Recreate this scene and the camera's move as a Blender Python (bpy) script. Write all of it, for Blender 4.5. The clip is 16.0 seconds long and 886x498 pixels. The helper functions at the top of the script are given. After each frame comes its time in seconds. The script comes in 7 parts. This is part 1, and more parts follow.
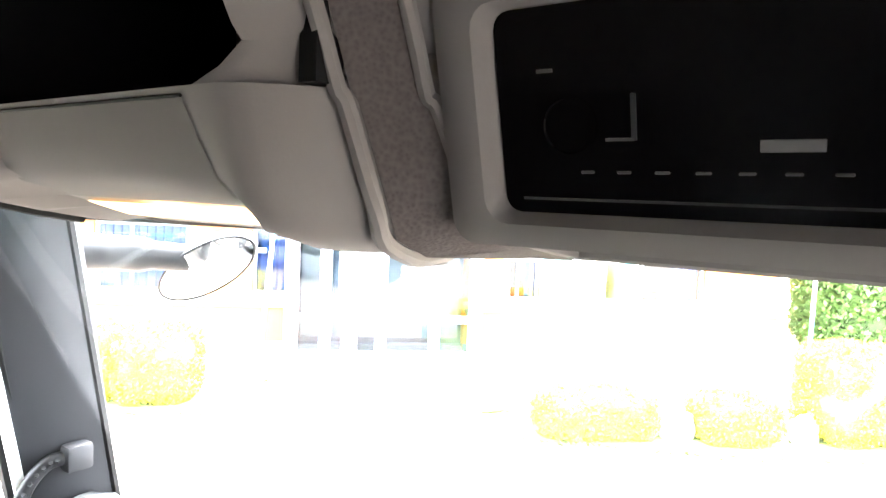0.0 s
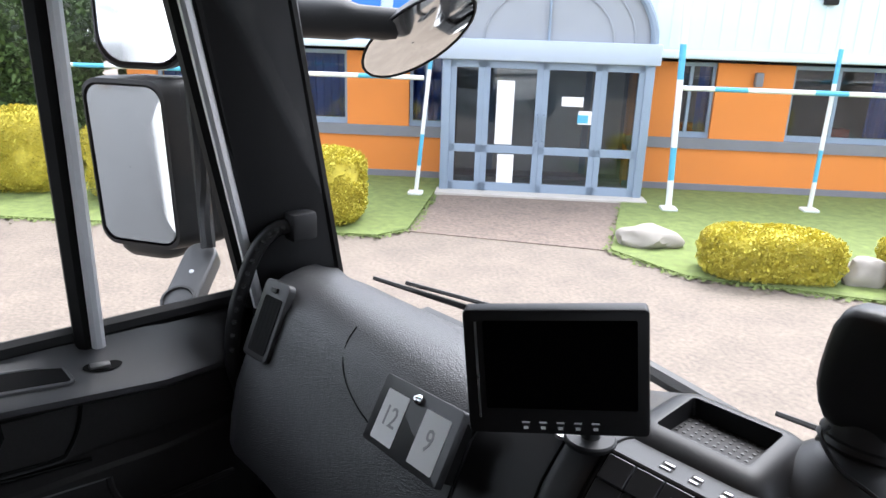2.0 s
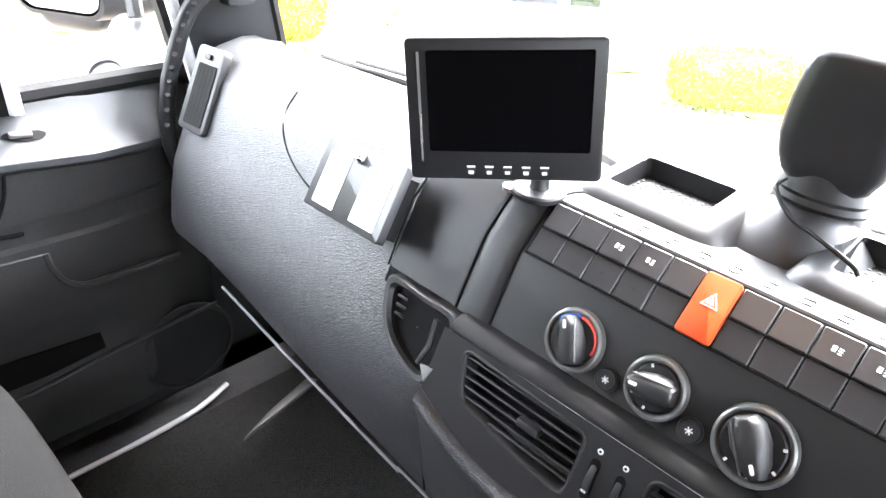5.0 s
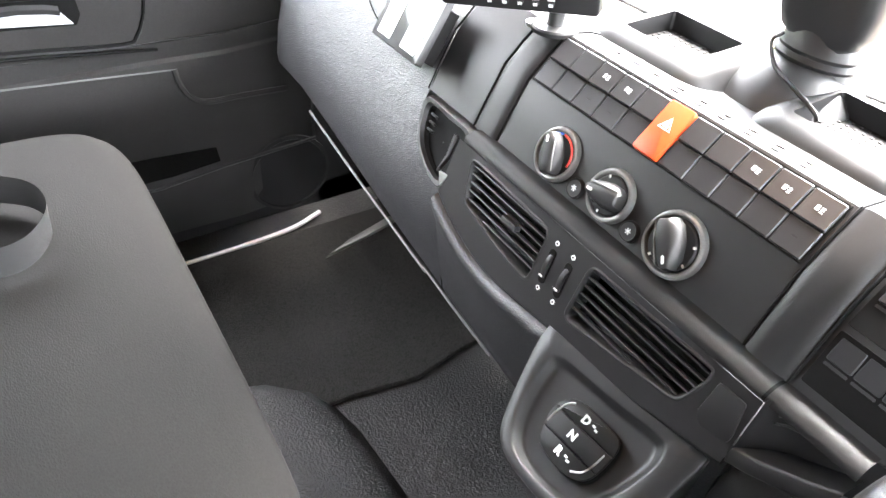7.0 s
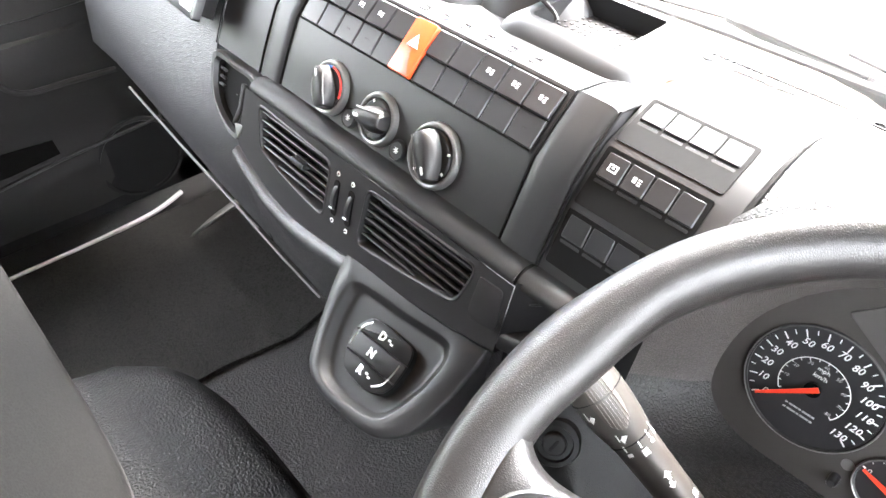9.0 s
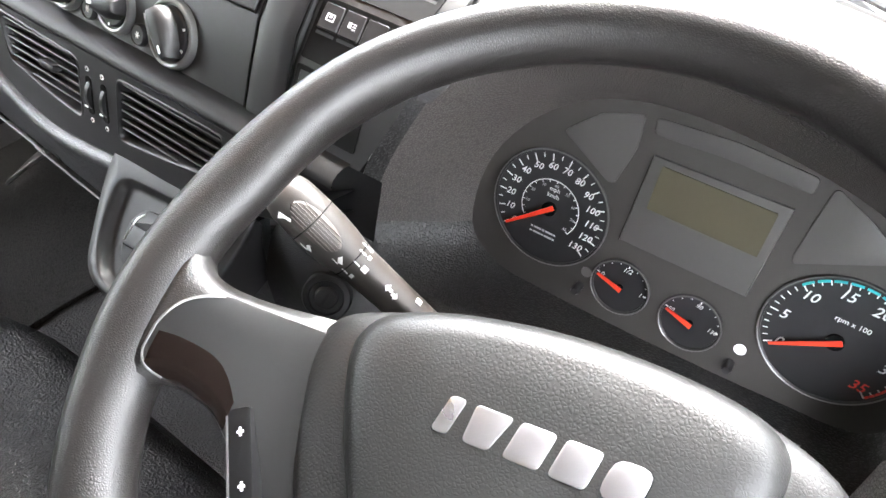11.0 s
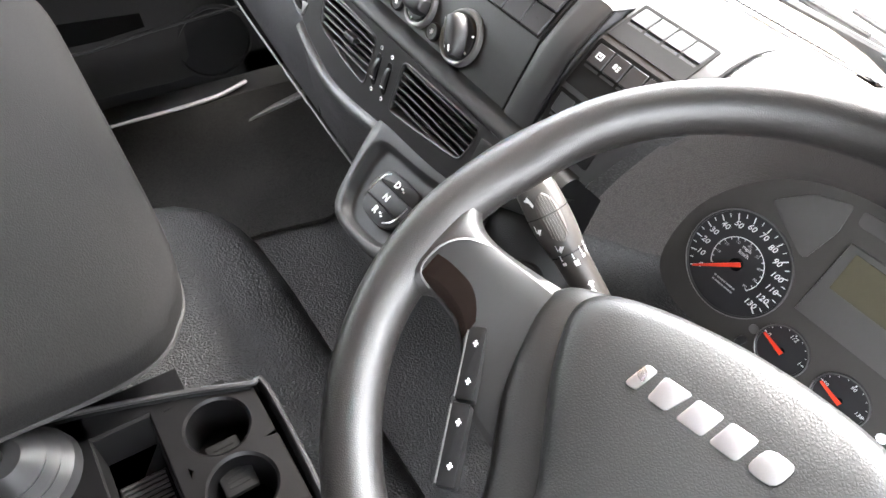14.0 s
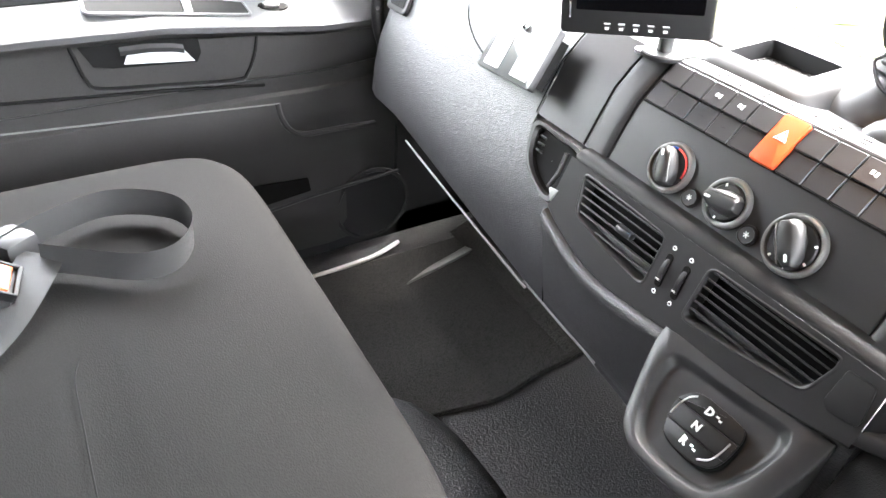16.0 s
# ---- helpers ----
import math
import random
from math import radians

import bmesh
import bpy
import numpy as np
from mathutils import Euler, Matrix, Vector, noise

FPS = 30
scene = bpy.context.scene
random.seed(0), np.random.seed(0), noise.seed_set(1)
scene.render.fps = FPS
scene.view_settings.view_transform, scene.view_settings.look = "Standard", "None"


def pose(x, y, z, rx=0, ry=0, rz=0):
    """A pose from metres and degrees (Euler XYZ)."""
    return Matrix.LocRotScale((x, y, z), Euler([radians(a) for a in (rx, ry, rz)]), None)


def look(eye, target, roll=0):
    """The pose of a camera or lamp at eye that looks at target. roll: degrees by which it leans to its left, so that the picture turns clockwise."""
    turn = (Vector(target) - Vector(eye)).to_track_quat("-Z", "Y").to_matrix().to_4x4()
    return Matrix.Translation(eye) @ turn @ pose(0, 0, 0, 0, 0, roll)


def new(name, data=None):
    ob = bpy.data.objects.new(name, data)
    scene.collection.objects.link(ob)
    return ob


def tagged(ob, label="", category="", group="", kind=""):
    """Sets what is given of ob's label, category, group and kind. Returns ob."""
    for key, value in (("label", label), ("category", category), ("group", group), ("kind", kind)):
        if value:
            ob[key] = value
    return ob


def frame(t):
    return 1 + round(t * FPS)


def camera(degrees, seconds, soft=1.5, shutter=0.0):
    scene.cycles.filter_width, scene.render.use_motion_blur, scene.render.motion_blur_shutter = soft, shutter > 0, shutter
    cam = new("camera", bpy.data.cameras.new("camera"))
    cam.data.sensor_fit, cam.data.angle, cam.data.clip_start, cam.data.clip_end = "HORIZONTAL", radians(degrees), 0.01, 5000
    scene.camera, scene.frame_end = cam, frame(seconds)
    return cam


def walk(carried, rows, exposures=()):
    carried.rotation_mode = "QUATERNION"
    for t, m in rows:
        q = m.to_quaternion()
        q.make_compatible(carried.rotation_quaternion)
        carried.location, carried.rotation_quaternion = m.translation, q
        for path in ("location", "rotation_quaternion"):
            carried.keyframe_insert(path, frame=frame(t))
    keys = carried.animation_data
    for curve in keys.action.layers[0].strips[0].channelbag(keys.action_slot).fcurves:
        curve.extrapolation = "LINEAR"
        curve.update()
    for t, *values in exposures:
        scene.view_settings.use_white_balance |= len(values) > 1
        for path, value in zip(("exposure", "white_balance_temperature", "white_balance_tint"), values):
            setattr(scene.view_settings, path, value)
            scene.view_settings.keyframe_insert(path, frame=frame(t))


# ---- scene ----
cam = camera(64.4, 16.0)
PATH = [
    (0, (0.398, -0.522, 2.581), (-0.761, 1.101, 2.445), 2.4),
    (0.5, (0.331, -0.524, 2.534), (-0.964, 0.988, 2.342), 1.5),
    (1, (0.257, -0.492, 2.491), (-1.099, 0.947, 2.187), 1.8),
    (1.5, (0.18, -0.479, 2.453), (-1.203, 0.89, 1.992), 2.0),
    (2, (0.137, -0.486, 2.41), (-1.257, 0.819, 1.816), 1.9),
    (2.5, (0.101, -0.471, 2.364), (-1.274, 0.79, 1.644), 2.0),
    (3, (0.093, -0.473, 2.339), (-1.251, 0.746, 1.499), 1.9),
    (3.5, (0.093, -0.456, 2.325), (-1.219, 0.712, 1.369), 2.3),
    (4, (0.099, -0.454, 2.333), (-1.084, 0.816, 1.339), 3.5),
    (4.2, (0.103, -0.456, 2.326), (-1.048, 0.857, 1.349), 3.3),
    (6.3, (0.257, -0.454, 2.313), (-0.947, 0.543, 1.065), 6.4),
    (6.5, (0.278, -0.448, 2.321), (-0.938, 0.495, 1.044), 5.7),
    (7, (0.338, -0.459, 2.322), (-0.918, 0.419, 1.037), 4.7),
    (7.5, (0.39, -0.415, 2.313), (-0.888, 0.386, 1.0), 5.5),
    (8, (0.413, -0.405, 2.303), (-0.869, 0.35, 0.966), 4.9),
    (8.5, (0.442, -0.382, 2.304), (-0.815, 0.43, 0.976), 1.5),
    (9, (0.453, -0.366, 2.311), (-0.641, 0.625, 0.962), 0.6),
    (9.5, (0.479, -0.352, 2.298), (-0.531, 0.701, 0.93), 2.4),
    (10, (0.507, -0.341, 2.282), (-0.469, 0.713, 0.89), 2.8),
    (10.2, (0.522, -0.331, 2.276), (-0.416, 0.733, 0.866), 2.7),
    (12.3, (0.629, -0.324, 2.301), (-0.017, 0.773, 0.758), 1.3),
    (12.5, (0.623, -0.329, 2.308), (-0.029, 0.769, 0.769), 3.1),
    (13, (0.659, -0.373, 2.324), (-0.186, 0.642, 0.822), 3.4),
    (13.5, (0.658, -0.403, 2.323), (-0.324, 0.501, 0.833), 4.0),
    (14, (0.604, -0.436, 2.332), (-0.492, 0.41, 0.889), 6.2),
    (14.5, (0.559, -0.455, 2.323), (-0.674, 0.326, 0.957), 6.7),
    (15, (0.465, -0.507, 2.338), (-0.831, 0.241, 1.011), 6.5),
    (15.5, (0.382, -0.535, 2.339), (-0.941, 0.221, 1.043), 4.0),
    (16, (0.354, -0.577, 2.315), (-1.032, 0.254, 1.135), 2.9),
]
EXPOSURES = [(0, 7.05, 6150, 12), (0.2, 6.3, 6150, 12), (0.4, 5.5, 6150, 12), (0.6, 4.7, 6050, 14), (0.8, 4, 6000, 15), (1, 3.5, 6000, 15), (1.5, 3.1, 6000, 15), (2, 3, 6000, 15), (2.5, 3.25, 6000, 15), (3.5, 3.60, 6000, 15), (3.8, 3.9, 6000, 15), (4, 4.8, 5780, 15), (4.2, 5.6, 5850, 15), (6.3, 6.85, 6560, 14), (7.5, 6.92, 6560, 14), (8.5, 7, 6560, 14), (9, 6.9, 6560, 14), (9.5, 6.6, 6560, 14), (10.2, 6.5, 6560, 14), (12.5, 6.1, 6560, 14), (13.5, 6.35, 6560, 14), (14, 6.35, 6560, 14), (15, 6.75, 6560, 14), (16, 6.9, 6560, 14)]
walk(cam, [(t, look(eye, target, roll)) for t, eye, target, roll in PATH], EXPOSURES)

# ---- world, sun, exposure ----
world = bpy.data.worlds.new("sky")
scene.world = world
world.use_nodes = True
wn = world.node_tree.nodes
sky = wn.new("ShaderNodeTexSky")
sky.sky_type, sky.sun_disc = "NISHITA", False
sky.sun_elevation, sky.sun_rotation = radians(56), radians(-15)
sky.air_density, sky.dust_density = 0.7, 5.0
soft = wn.new("ShaderNodeHueSaturation")
soft.inputs["Saturation"].default_value = 0.35
world.node_tree.links.new(sky.outputs[0], soft.inputs["Color"])
veil = wn.new("ShaderNodeMix")
veil.data_type = "RGBA"
veil.inputs["Factor"].default_value = 0.7
veil.inputs["B"].default_value = (2.7, 2.75, 2.85, 1)
world.node_tree.links.new(soft.outputs[0], veil.inputs["A"])
world.node_tree.links.new(veil.outputs["Result"], wn["Background"].inputs[0])
wn["Background"].inputs[1].default_value = 0.15
sun = new("sun", bpy.data.lights.new("sun", "SUN"))
sun.data.energy, sun.data.angle, sun.data.color = 0.6, radians(30), (1.0, 0.96, 0.90)
sun.matrix_basis = look((-2.1, 7.8, 12.0), (0, 0, 0))

# ---- materials ----
def material(name, color, rough=0.5, metal=0.0, bump=0.0, scale=200.0, vary=0.15, vscale=8.0, kind="noise", spec=0.5, coat=0.0, emit=None, power=0.0, stretch=None, speck=0.0, depth=0.00025):
    m = bpy.data.materials.new(name)
    m.use_nodes = True
    nt = m.node_tree
    n, l = nt.nodes, nt.links
    b = n["Principled BSDF"]
    b.inputs["Roughness"].default_value = rough
    b.inputs["Metallic"].default_value = metal
    b.inputs["Specular IOR Level"].default_value = spec
    b.inputs["Coat Weight"].default_value = coat
    co = n.new("ShaderNodeTexCoord")
    src = co.outputs["Object"]
    if stretch:
        mp = n.new("ShaderNodeMapping")
        mp.inputs["Scale"].default_value = stretch
        l.new(src, mp.inputs["Vector"])
        src = mp.outputs["Vector"]
    nz = n.new("ShaderNodeTexNoise")
    nz.inputs["Scale"].default_value, nz.inputs["Detail"].default_value = vscale, 6
    l.new(src, nz.inputs["Vector"])
    mix = n.new("ShaderNodeMix")
    mix.data_type = "RGBA"
    mix.inputs["A"].default_value = (*[c * (1 - vary) for c in color], 1)
    mix.inputs["B"].default_value = (*[min(1, c * (1 + vary)) for c in color], 1)
    l.new(nz.outputs["Fac"], mix.inputs["Factor"])
    l.new(mix.outputs["Result"], b.inputs["Base Color"])
    rr = n.new("ShaderNodeMapRange")
    rr.inputs["To Min"].default_value, rr.inputs["To Max"].default_value = max(0.02, rough - 0.08), min(1, rough + 0.08)
    l.new(nz.outputs["Fac"], rr.inputs["Value"])
    l.new(rr.outputs["Result"], b.inputs["Roughness"])
    if bump:
        if kind == "noise":
            t = n.new("ShaderNodeTexNoise")
            t.inputs["Scale"].default_value, t.inputs["Detail"].default_value = scale, 4
            out = t.outputs["Fac"]
        elif kind == "grain":
            t = n.new("ShaderNodeTexVoronoi")
            t.feature = "SMOOTH_F1"
            t.inputs["Scale"].default_value = scale
            out = t.outputs["Distance"]
        elif kind == "leather":
            wz = n.new("ShaderNodeTexNoise")
            wz.inputs["Scale"].default_value, wz.inputs["Detail"].default_value = scale * 0.7, 2
            l.new(src, wz.inputs["Vector"])
            ad = n.new("ShaderNodeVectorMath")
            ad.operation = "MULTIPLY_ADD"
            l.new(wz.outputs["Color"], ad.inputs[0])
            ad.inputs[1].default_value = (0.7 / scale, 0.7 / scale, 0.7 / scale)
            l.new(src, ad.inputs[2])
            t = n.new("ShaderNodeTexVoronoi")
            t.feature = "DISTANCE_TO_EDGE"
            t.inputs["Scale"].default_value = scale
            cr = n.new("ShaderNodeMapRange")
            cr.interpolation_type = "SMOOTHSTEP"
            cr.inputs["From Max"].default_value = 0.32
            l.new(ad.outputs["Vector"], t.inputs["Vector"])
            l.new(t.outputs["Distance"], cr.inputs["Value"])
            out = cr.outputs["Result"]
        else:
            t = n.new("ShaderNodeTexWave")
            t.bands_direction = "DIAGONAL"
            t.inputs["Scale"].default_value, t.inputs["Distortion"].default_value = scale, 0.5
            t.inputs["Detail"].default_value, t.inputs["Detail Scale"].default_value = 1.0, 0.4
            out = t.outputs["Fac"]
        if kind != "leather":
            l.new(src, t.inputs["Vector"])
        bp = n.new("ShaderNodeBump")
        bp.inputs["Strength"].default_value, bp.inputs["Distance"].default_value = bump, depth
        l.new(out, bp.inputs["Height"])
        l.new(bp.outputs["Normal"], b.inputs["Normal"])
        # Height also scales the base colour: glints and groove shade painted into the grain.
        if speck:
            sr = n.new("ShaderNodeMapRange")
            sr.inputs["From Min"].default_value, sr.inputs["From Max"].default_value = (0.2, 0.8) if kind == "noise" else (0.0, 0.7)
            sr.inputs["To Min"].default_value, sr.inputs["To Max"].default_value = 1 - speck, 1 + speck
            l.new(out, sr.inputs["Value"])
            vm = n.new("ShaderNodeVectorMath")
            vm.operation = "MULTIPLY"
            l.new(mix.outputs["Result"], vm.inputs[0])
            l.new(sr.outputs["Result"], vm.inputs[1])
            l.new(vm.outputs["Vector"], b.inputs["Base Color"])
    if emit:
        b.inputs["Emission Color"].default_value = (*emit, 1)
        b.inputs["Emission Strength"].default_value = power
    return m


def glass(name, tint, gloss=1.0, rough=0.02):
    m = bpy.data.materials.new(name)
    m.use_nodes = True
    n, l = m.node_tree.nodes, m.node_tree.links
    out = n["Material Output"]
    n.remove(n["Principled BSDF"])
    tr, gl, mx, fr = n.new("ShaderNodeBsdfTransparent"), n.new("ShaderNodeBsdfGlossy"), n.new("ShaderNodeMixShader"), n.new("ShaderNodeFresnel")
    fr.inputs["IOR"].default_value = 1.0 + 0.4 * gloss
    tr.inputs["Color"].default_value = (*tint, 1)
    gl.inputs["Roughness"].default_value = rough
    l.new(fr.outputs[0], mx.inputs[0])
    l.new(tr.outputs[0], mx.inputs[1])
    l.new(gl.outputs[0], mx.inputs[2])
    l.new(mx.outputs[0], out.inputs["Surface"])
    return m


M_dash = material("dash_grain_plastic", (0.026, 0.0265, 0.028), 0.42, bump=1.0, scale=330, kind="leather", vary=0.12, spec=0.8, speck=0.2, depth=0.00034, stretch=(0.6, 1, 1.3))
M_dashflat = material("dash_smooth_plastic", (0.0150, 0.0147, 0.0150), 0.47, bump=0.3, scale=900, vary=0.14, spec=0.48)
M_strip = material("strip_satin_plastic", (0.0135, 0.0133, 0.0135), 0.5, bump=0.3, scale=900, vary=0.14, spec=0.26)
M_black = material("black_plastic", (0.013, 0.013, 0.0135), 0.45, bump=0.2, scale=800, vary=0.2, spec=0.3)
M_stalk = material("stalk_plastic", (0.040, 0.036, 0.032), 0.36, bump=0.2, scale=900, vary=0.15, spec=0.5)
M_stalkrib = material("stalk_ribbed_plastic", (0.075, 0.066, 0.057), 0.42, vary=0.12, spec=0.4)
M_slat = material("slat_satin_black", (0.020, 0.020, 0.021), 0.42, vary=0.1, spec=0.5)
M_switch = material("switch_black", (0.018, 0.018, 0.019), 0.38, bump=0.1, scale=900, vary=0.15)
# Near-black for joints; in hollows it also holds their shade.
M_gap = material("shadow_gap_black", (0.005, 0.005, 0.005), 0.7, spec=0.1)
M_grey = material("mid_grey_plastic", (0.0165, 0.0165, 0.017), 0.48, bump=0.2, scale=700, vary=0.12, spec=0.35)
M_knobring = material("satin_grey_ring", (0.16, 0.16, 0.155), 0.35, metal=0.5, vary=0.1)
M_wheel = material("wheel_leather", (0.0115, 0.0105, 0.0098), 0.38, bump=1.0, scale=560, kind="leather", vary=0.15, spec=0.55, speck=0.18, depth=0.00008, stretch=(1, 1.7, 1))
M_key = material("key_black", (0.008, 0.008, 0.0082), 0.45, vary=0.1, spec=0.22)
M_knee = material("black_grained_plastic", (0.009, 0.009, 0.0092), 0.45, bump=1.0, scale=480, kind="leather", vary=0.15, spec=0.35, depth=0.00012)
M_hub = material("hub_leather", (0.0085, 0.0087, 0.0082), 0.46, bump=1.0, scale=500, kind="leather", vary=0.12, spec=0.62, depth=0.00007, speck=0.15)
# The brown in this black stands for a reflection on the gloss.
M_inlay = material("gloss_black_brown_reflection", (0.006, 0.0040, 0.0034), 0.16, vary=0.1, spec=0.4)
M_spoke = material("spoke_satin_plastic", (0.0125, 0.0125, 0.0122), 0.36, bump=0.15, scale=900, vary=0.12, spec=0.5)
M_door = material("door_plastic", (0.026, 0.0253, 0.0245), 0.45, bump=1.0, scale=480, kind="leather", vary=0.14, speck=0.15, spec=0.32, depth=0.00012)
# Paler than the door trim: sky light on the ledge sits in the colour.
M_ledge = material("sky_lit_grey_plastic", (0.060, 0.060, 0.062), 0.42, bump=0.5, scale=600, vary=0.12, spec=0.6)
M_seat = material("seat_cloth", (0.0100, 0.0097, 0.0093), 0.9, bump=0.5, scale=420, kind="grain", vary=0.3, vscale=5, speck=0.25, depth=0.0005, spec=0.1, stretch=(1, 1.8, 1))
# On this vinyl and rubber, speck puts the pebbles' glints into the colour.
M_tunnel = material("tunnel_vinyl", (0.0030, 0.0030, 0.0031), 0.34, bump=1.0, scale=330, vary=0.4, spec=0.48, speck=0.5, depth=0.0034)
M_rubber = material("pebbled_rubber", (0.0030, 0.0030, 0.0031), 0.31, bump=1.0, scale=290, vary=0.4, spec=0.65, speck=0.6, depth=0.0042)
M_console = material("console_plastic", (0.0030, 0.0030, 0.0032), 0.40, bump=0.3, scale=700, vary=0.15, spec=0.16)
M_piping = material("seat_piping", (0.030, 0.029, 0.028), 0.7, bump=0.4, scale=600, vary=0.15, spec=0.2)
M_mat = material("floor_mat", (0.022, 0.0215, 0.020), 0.55, bump=1.0, scale=330, kind="leather", vary=0.5, vscale=7, speck=0.7, depth=0.0006, spec=0.12)
M_head = material("headliner_grey", (0.128, 0.118, 0.109), 0.8, bump=0.3, scale=500, vary=0.08, spec=0.2)
M_liner = material("pale_liner", (0.13, 0.123, 0.117), 0.85, bump=0.2, scale=500, vary=0.06)
M_arch = material("arch_polycarbonate", (0.30, 0.32, 0.35), 0.35, vary=0.15, vscale=2)
M_headf = material("headliner_flap", (0.095, 0.088, 0.080), 0.8, bump=0.3, scale=500, vary=0.08, spec=0.2)
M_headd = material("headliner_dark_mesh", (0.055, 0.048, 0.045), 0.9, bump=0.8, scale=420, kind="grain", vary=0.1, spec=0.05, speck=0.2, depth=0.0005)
M_chrome = material("chrome", (0.75, 0.75, 0.76), 0.12, metal=1.0, vary=0.03)
M_satin = material("satin_silver", (0.55, 0.55, 0.55), 0.3, metal=0.9, vary=0.05)
M_badge = material("badge_satin", (0.70, 0.70, 0.72), 0.30, metal=0.95, vary=0.06, vscale=60)
M_cluster = material("cluster_black", (0.043, 0.040, 0.037), 0.5, bump=0.1, scale=900, vary=0.2)
M_hoodin = material("hood_inner", (0.062, 0.056, 0.052), 0.45, bump=1.0, scale=430, kind="leather", vary=0.12, speck=0.3, depth=0.00030, spec=0.5)
# Lighter than the dash grain: the driver window's light is in the colour.
M_drvend = material("window_lit_grain", (0.125, 0.119, 0.113), 0.42, bump=1.0, scale=330, kind="leather", vary=0.12, speck=0.35, depth=0.0003, spec=0.6)
M_hood = material("hood_grain", (0.026, 0.0255, 0.025), 0.40, bump=1.0, scale=300, kind="leather", vary=0.12, speck=0.25, depth=0.00040)
M_orange = material("hazard_orange", (0.62, 0.062, 0.012), 0.35, vary=0.06, coat=0.2)
M_needle = material("needle_orange_red", (0.75, 0.05, 0.02), 0.4, vary=0.03)
M_white = material("printed_white", (0.8, 0.8, 0.8), 0.5, vary=0.03)
M_faint = material("printed_pale_grey", (0.38, 0.38, 0.38), 0.5, vary=0.03)
M_paper = material("paper_white", (0.78, 0.78, 0.76), 0.7, bump=0.05, vary=0.05)
M_teal = material("printed_teal", (0.02, 0.45, 0.5), 0.5, vary=0.03)
M_amber = material("printed_amber", (0.85, 0.4, 0.03), 0.5, vary=0.03)
M_redp = material("printed_red", (0.75, 0.06, 0.04), 0.5, vary=0.03)
M_blue = material("printed_blue", (0.02, 0.12, 0.6), 0.5, vary=0.03)
M_lcd = material("lcd_olive", (0.075, 0.068, 0.045), 0.25, vary=0.08)
M_lcdf = material("lcd_frame_grey", (0.075, 0.073, 0.070), 0.35, vary=0.08)
M_screen = material("screen_black_glass", (0.002, 0.002, 0.0025), 0.12, vary=0.02, spec=0.06)
M_mirror = material("mirror_silver", (0.8, 0.82, 0.82), 0.03, metal=1.0, vary=0.01)
M_rubberseal = material("window_rubber", (0.006, 0.006, 0.006), 0.6, vary=0.2, spec=0.2)
M_alu = material("aluminium_channel", (0.60, 0.61, 0.62), 0.4, metal=0.35, vary=0.05)
M_trimline = material("trim_line_grey", (0.10, 0.10, 0.098), 0.45, vary=0.1)
M_pillar = material("pillar_trim", (0.015, 0.0155, 0.017), 0.6, bump=0.2, scale=600, kind="grain", vary=0.1, spec=0.3)
M_belt = material("belt_webbing", (0.030, 0.030, 0.030), 0.6, bump=0.4, scale=700, kind="wave", vary=0.1, spec=0.25)
M_red = material("buckle_red_orange", (0.42, 0.060, 0.008), 0.4, vary=0.05)
M_lamp = material("lamp_lens", (0.30, 0.22, 0.13), 0.35, bump=0.6, scale=60, emit=(1.0, 0.56, 0.22), power=0.085, vary=0.35, vscale=30)
ln_, ll_ = M_lamp.node_tree.nodes, M_lamp.node_tree.links
geo = ln_.new("ShaderNodeNewGeometry")
glow = None
for at_, reach in (((-0.100, -0.175, 2.562), 0.060), ((-0.025, -0.172, 2.560), 0.050)):
    ds = ln_.new("ShaderNodeVectorMath")
    ds.operation = "DISTANCE"
    ds.inputs[1].default_value = at_
    ll_.new(geo.outputs["Position"], ds.inputs[0])
    mr_ = ln_.new("ShaderNodeMapRange")
    mr_.interpolation_type = "SMOOTHSTEP"
    mr_.inputs["From Min"].default_value, mr_.inputs["From Max"].default_value = 0.004, reach
    mr_.inputs["To Min"].default_value, mr_.inputs["To Max"].default_value = 0.42, 0.022
    ll_.new(ds.outputs["Value"], mr_.inputs["Value"])
    if glow is None:
        glow = mr_.outputs["Result"]
    else:
        mx_ = ln_.new("ShaderNodeMath")
        mx_.operation = "ADD"
        ll_.new(glow, mx_.inputs[0])
        ll_.new(mr_.outputs["Result"], mx_.inputs[1])
        ll_.new(mx_.outputs[0], ln_["Principled BSDF"].inputs["Emission Strength"])
M_truckwhite = material("truck_white_paint", (0.8, 0.8, 0.8), 0.3, vary=0.03, vscale=2)
M_sign = material("sign_plate", (0.42, 0.40, 0.38), 0.6, vary=0.05)
M_signtext = material("sign_print", (0.05, 0.05, 0.05), 0.6)
M_wood_wall = material("wall_orange_render", (0.70, 0.23, 0.045), 0.8, bump=0.4, scale=60, vary=0.1, vscale=1.5)
M_fascia = material("fascia_white_blue", (0.62, 0.74, 0.78), 0.5, vary=0.05, vscale=1)
M_band = material("sill_slate_grey", (0.2, 0.2, 0.22), 0.7, vary=0.15, vscale=3)
M_frame = material("porch_grey_blue", (0.24, 0.30, 0.38), 0.5, vary=0.06)
M_pbeam = material("porch_beam_pale", (0.42, 0.48, 0.56), 0.5, vary=0.05)
M_curtain = material("blind_blue", (0.04, 0.11, 0.42), 0.8, vary=0.3, vscale=6)
# Grey that holds the dimness of the rooms behind the glass.
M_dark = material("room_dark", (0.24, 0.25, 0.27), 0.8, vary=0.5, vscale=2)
M_lobby = material("added_lobby_paint", (0.50, 0.49, 0.47), 0.8, vary=0.25, vscale=3)
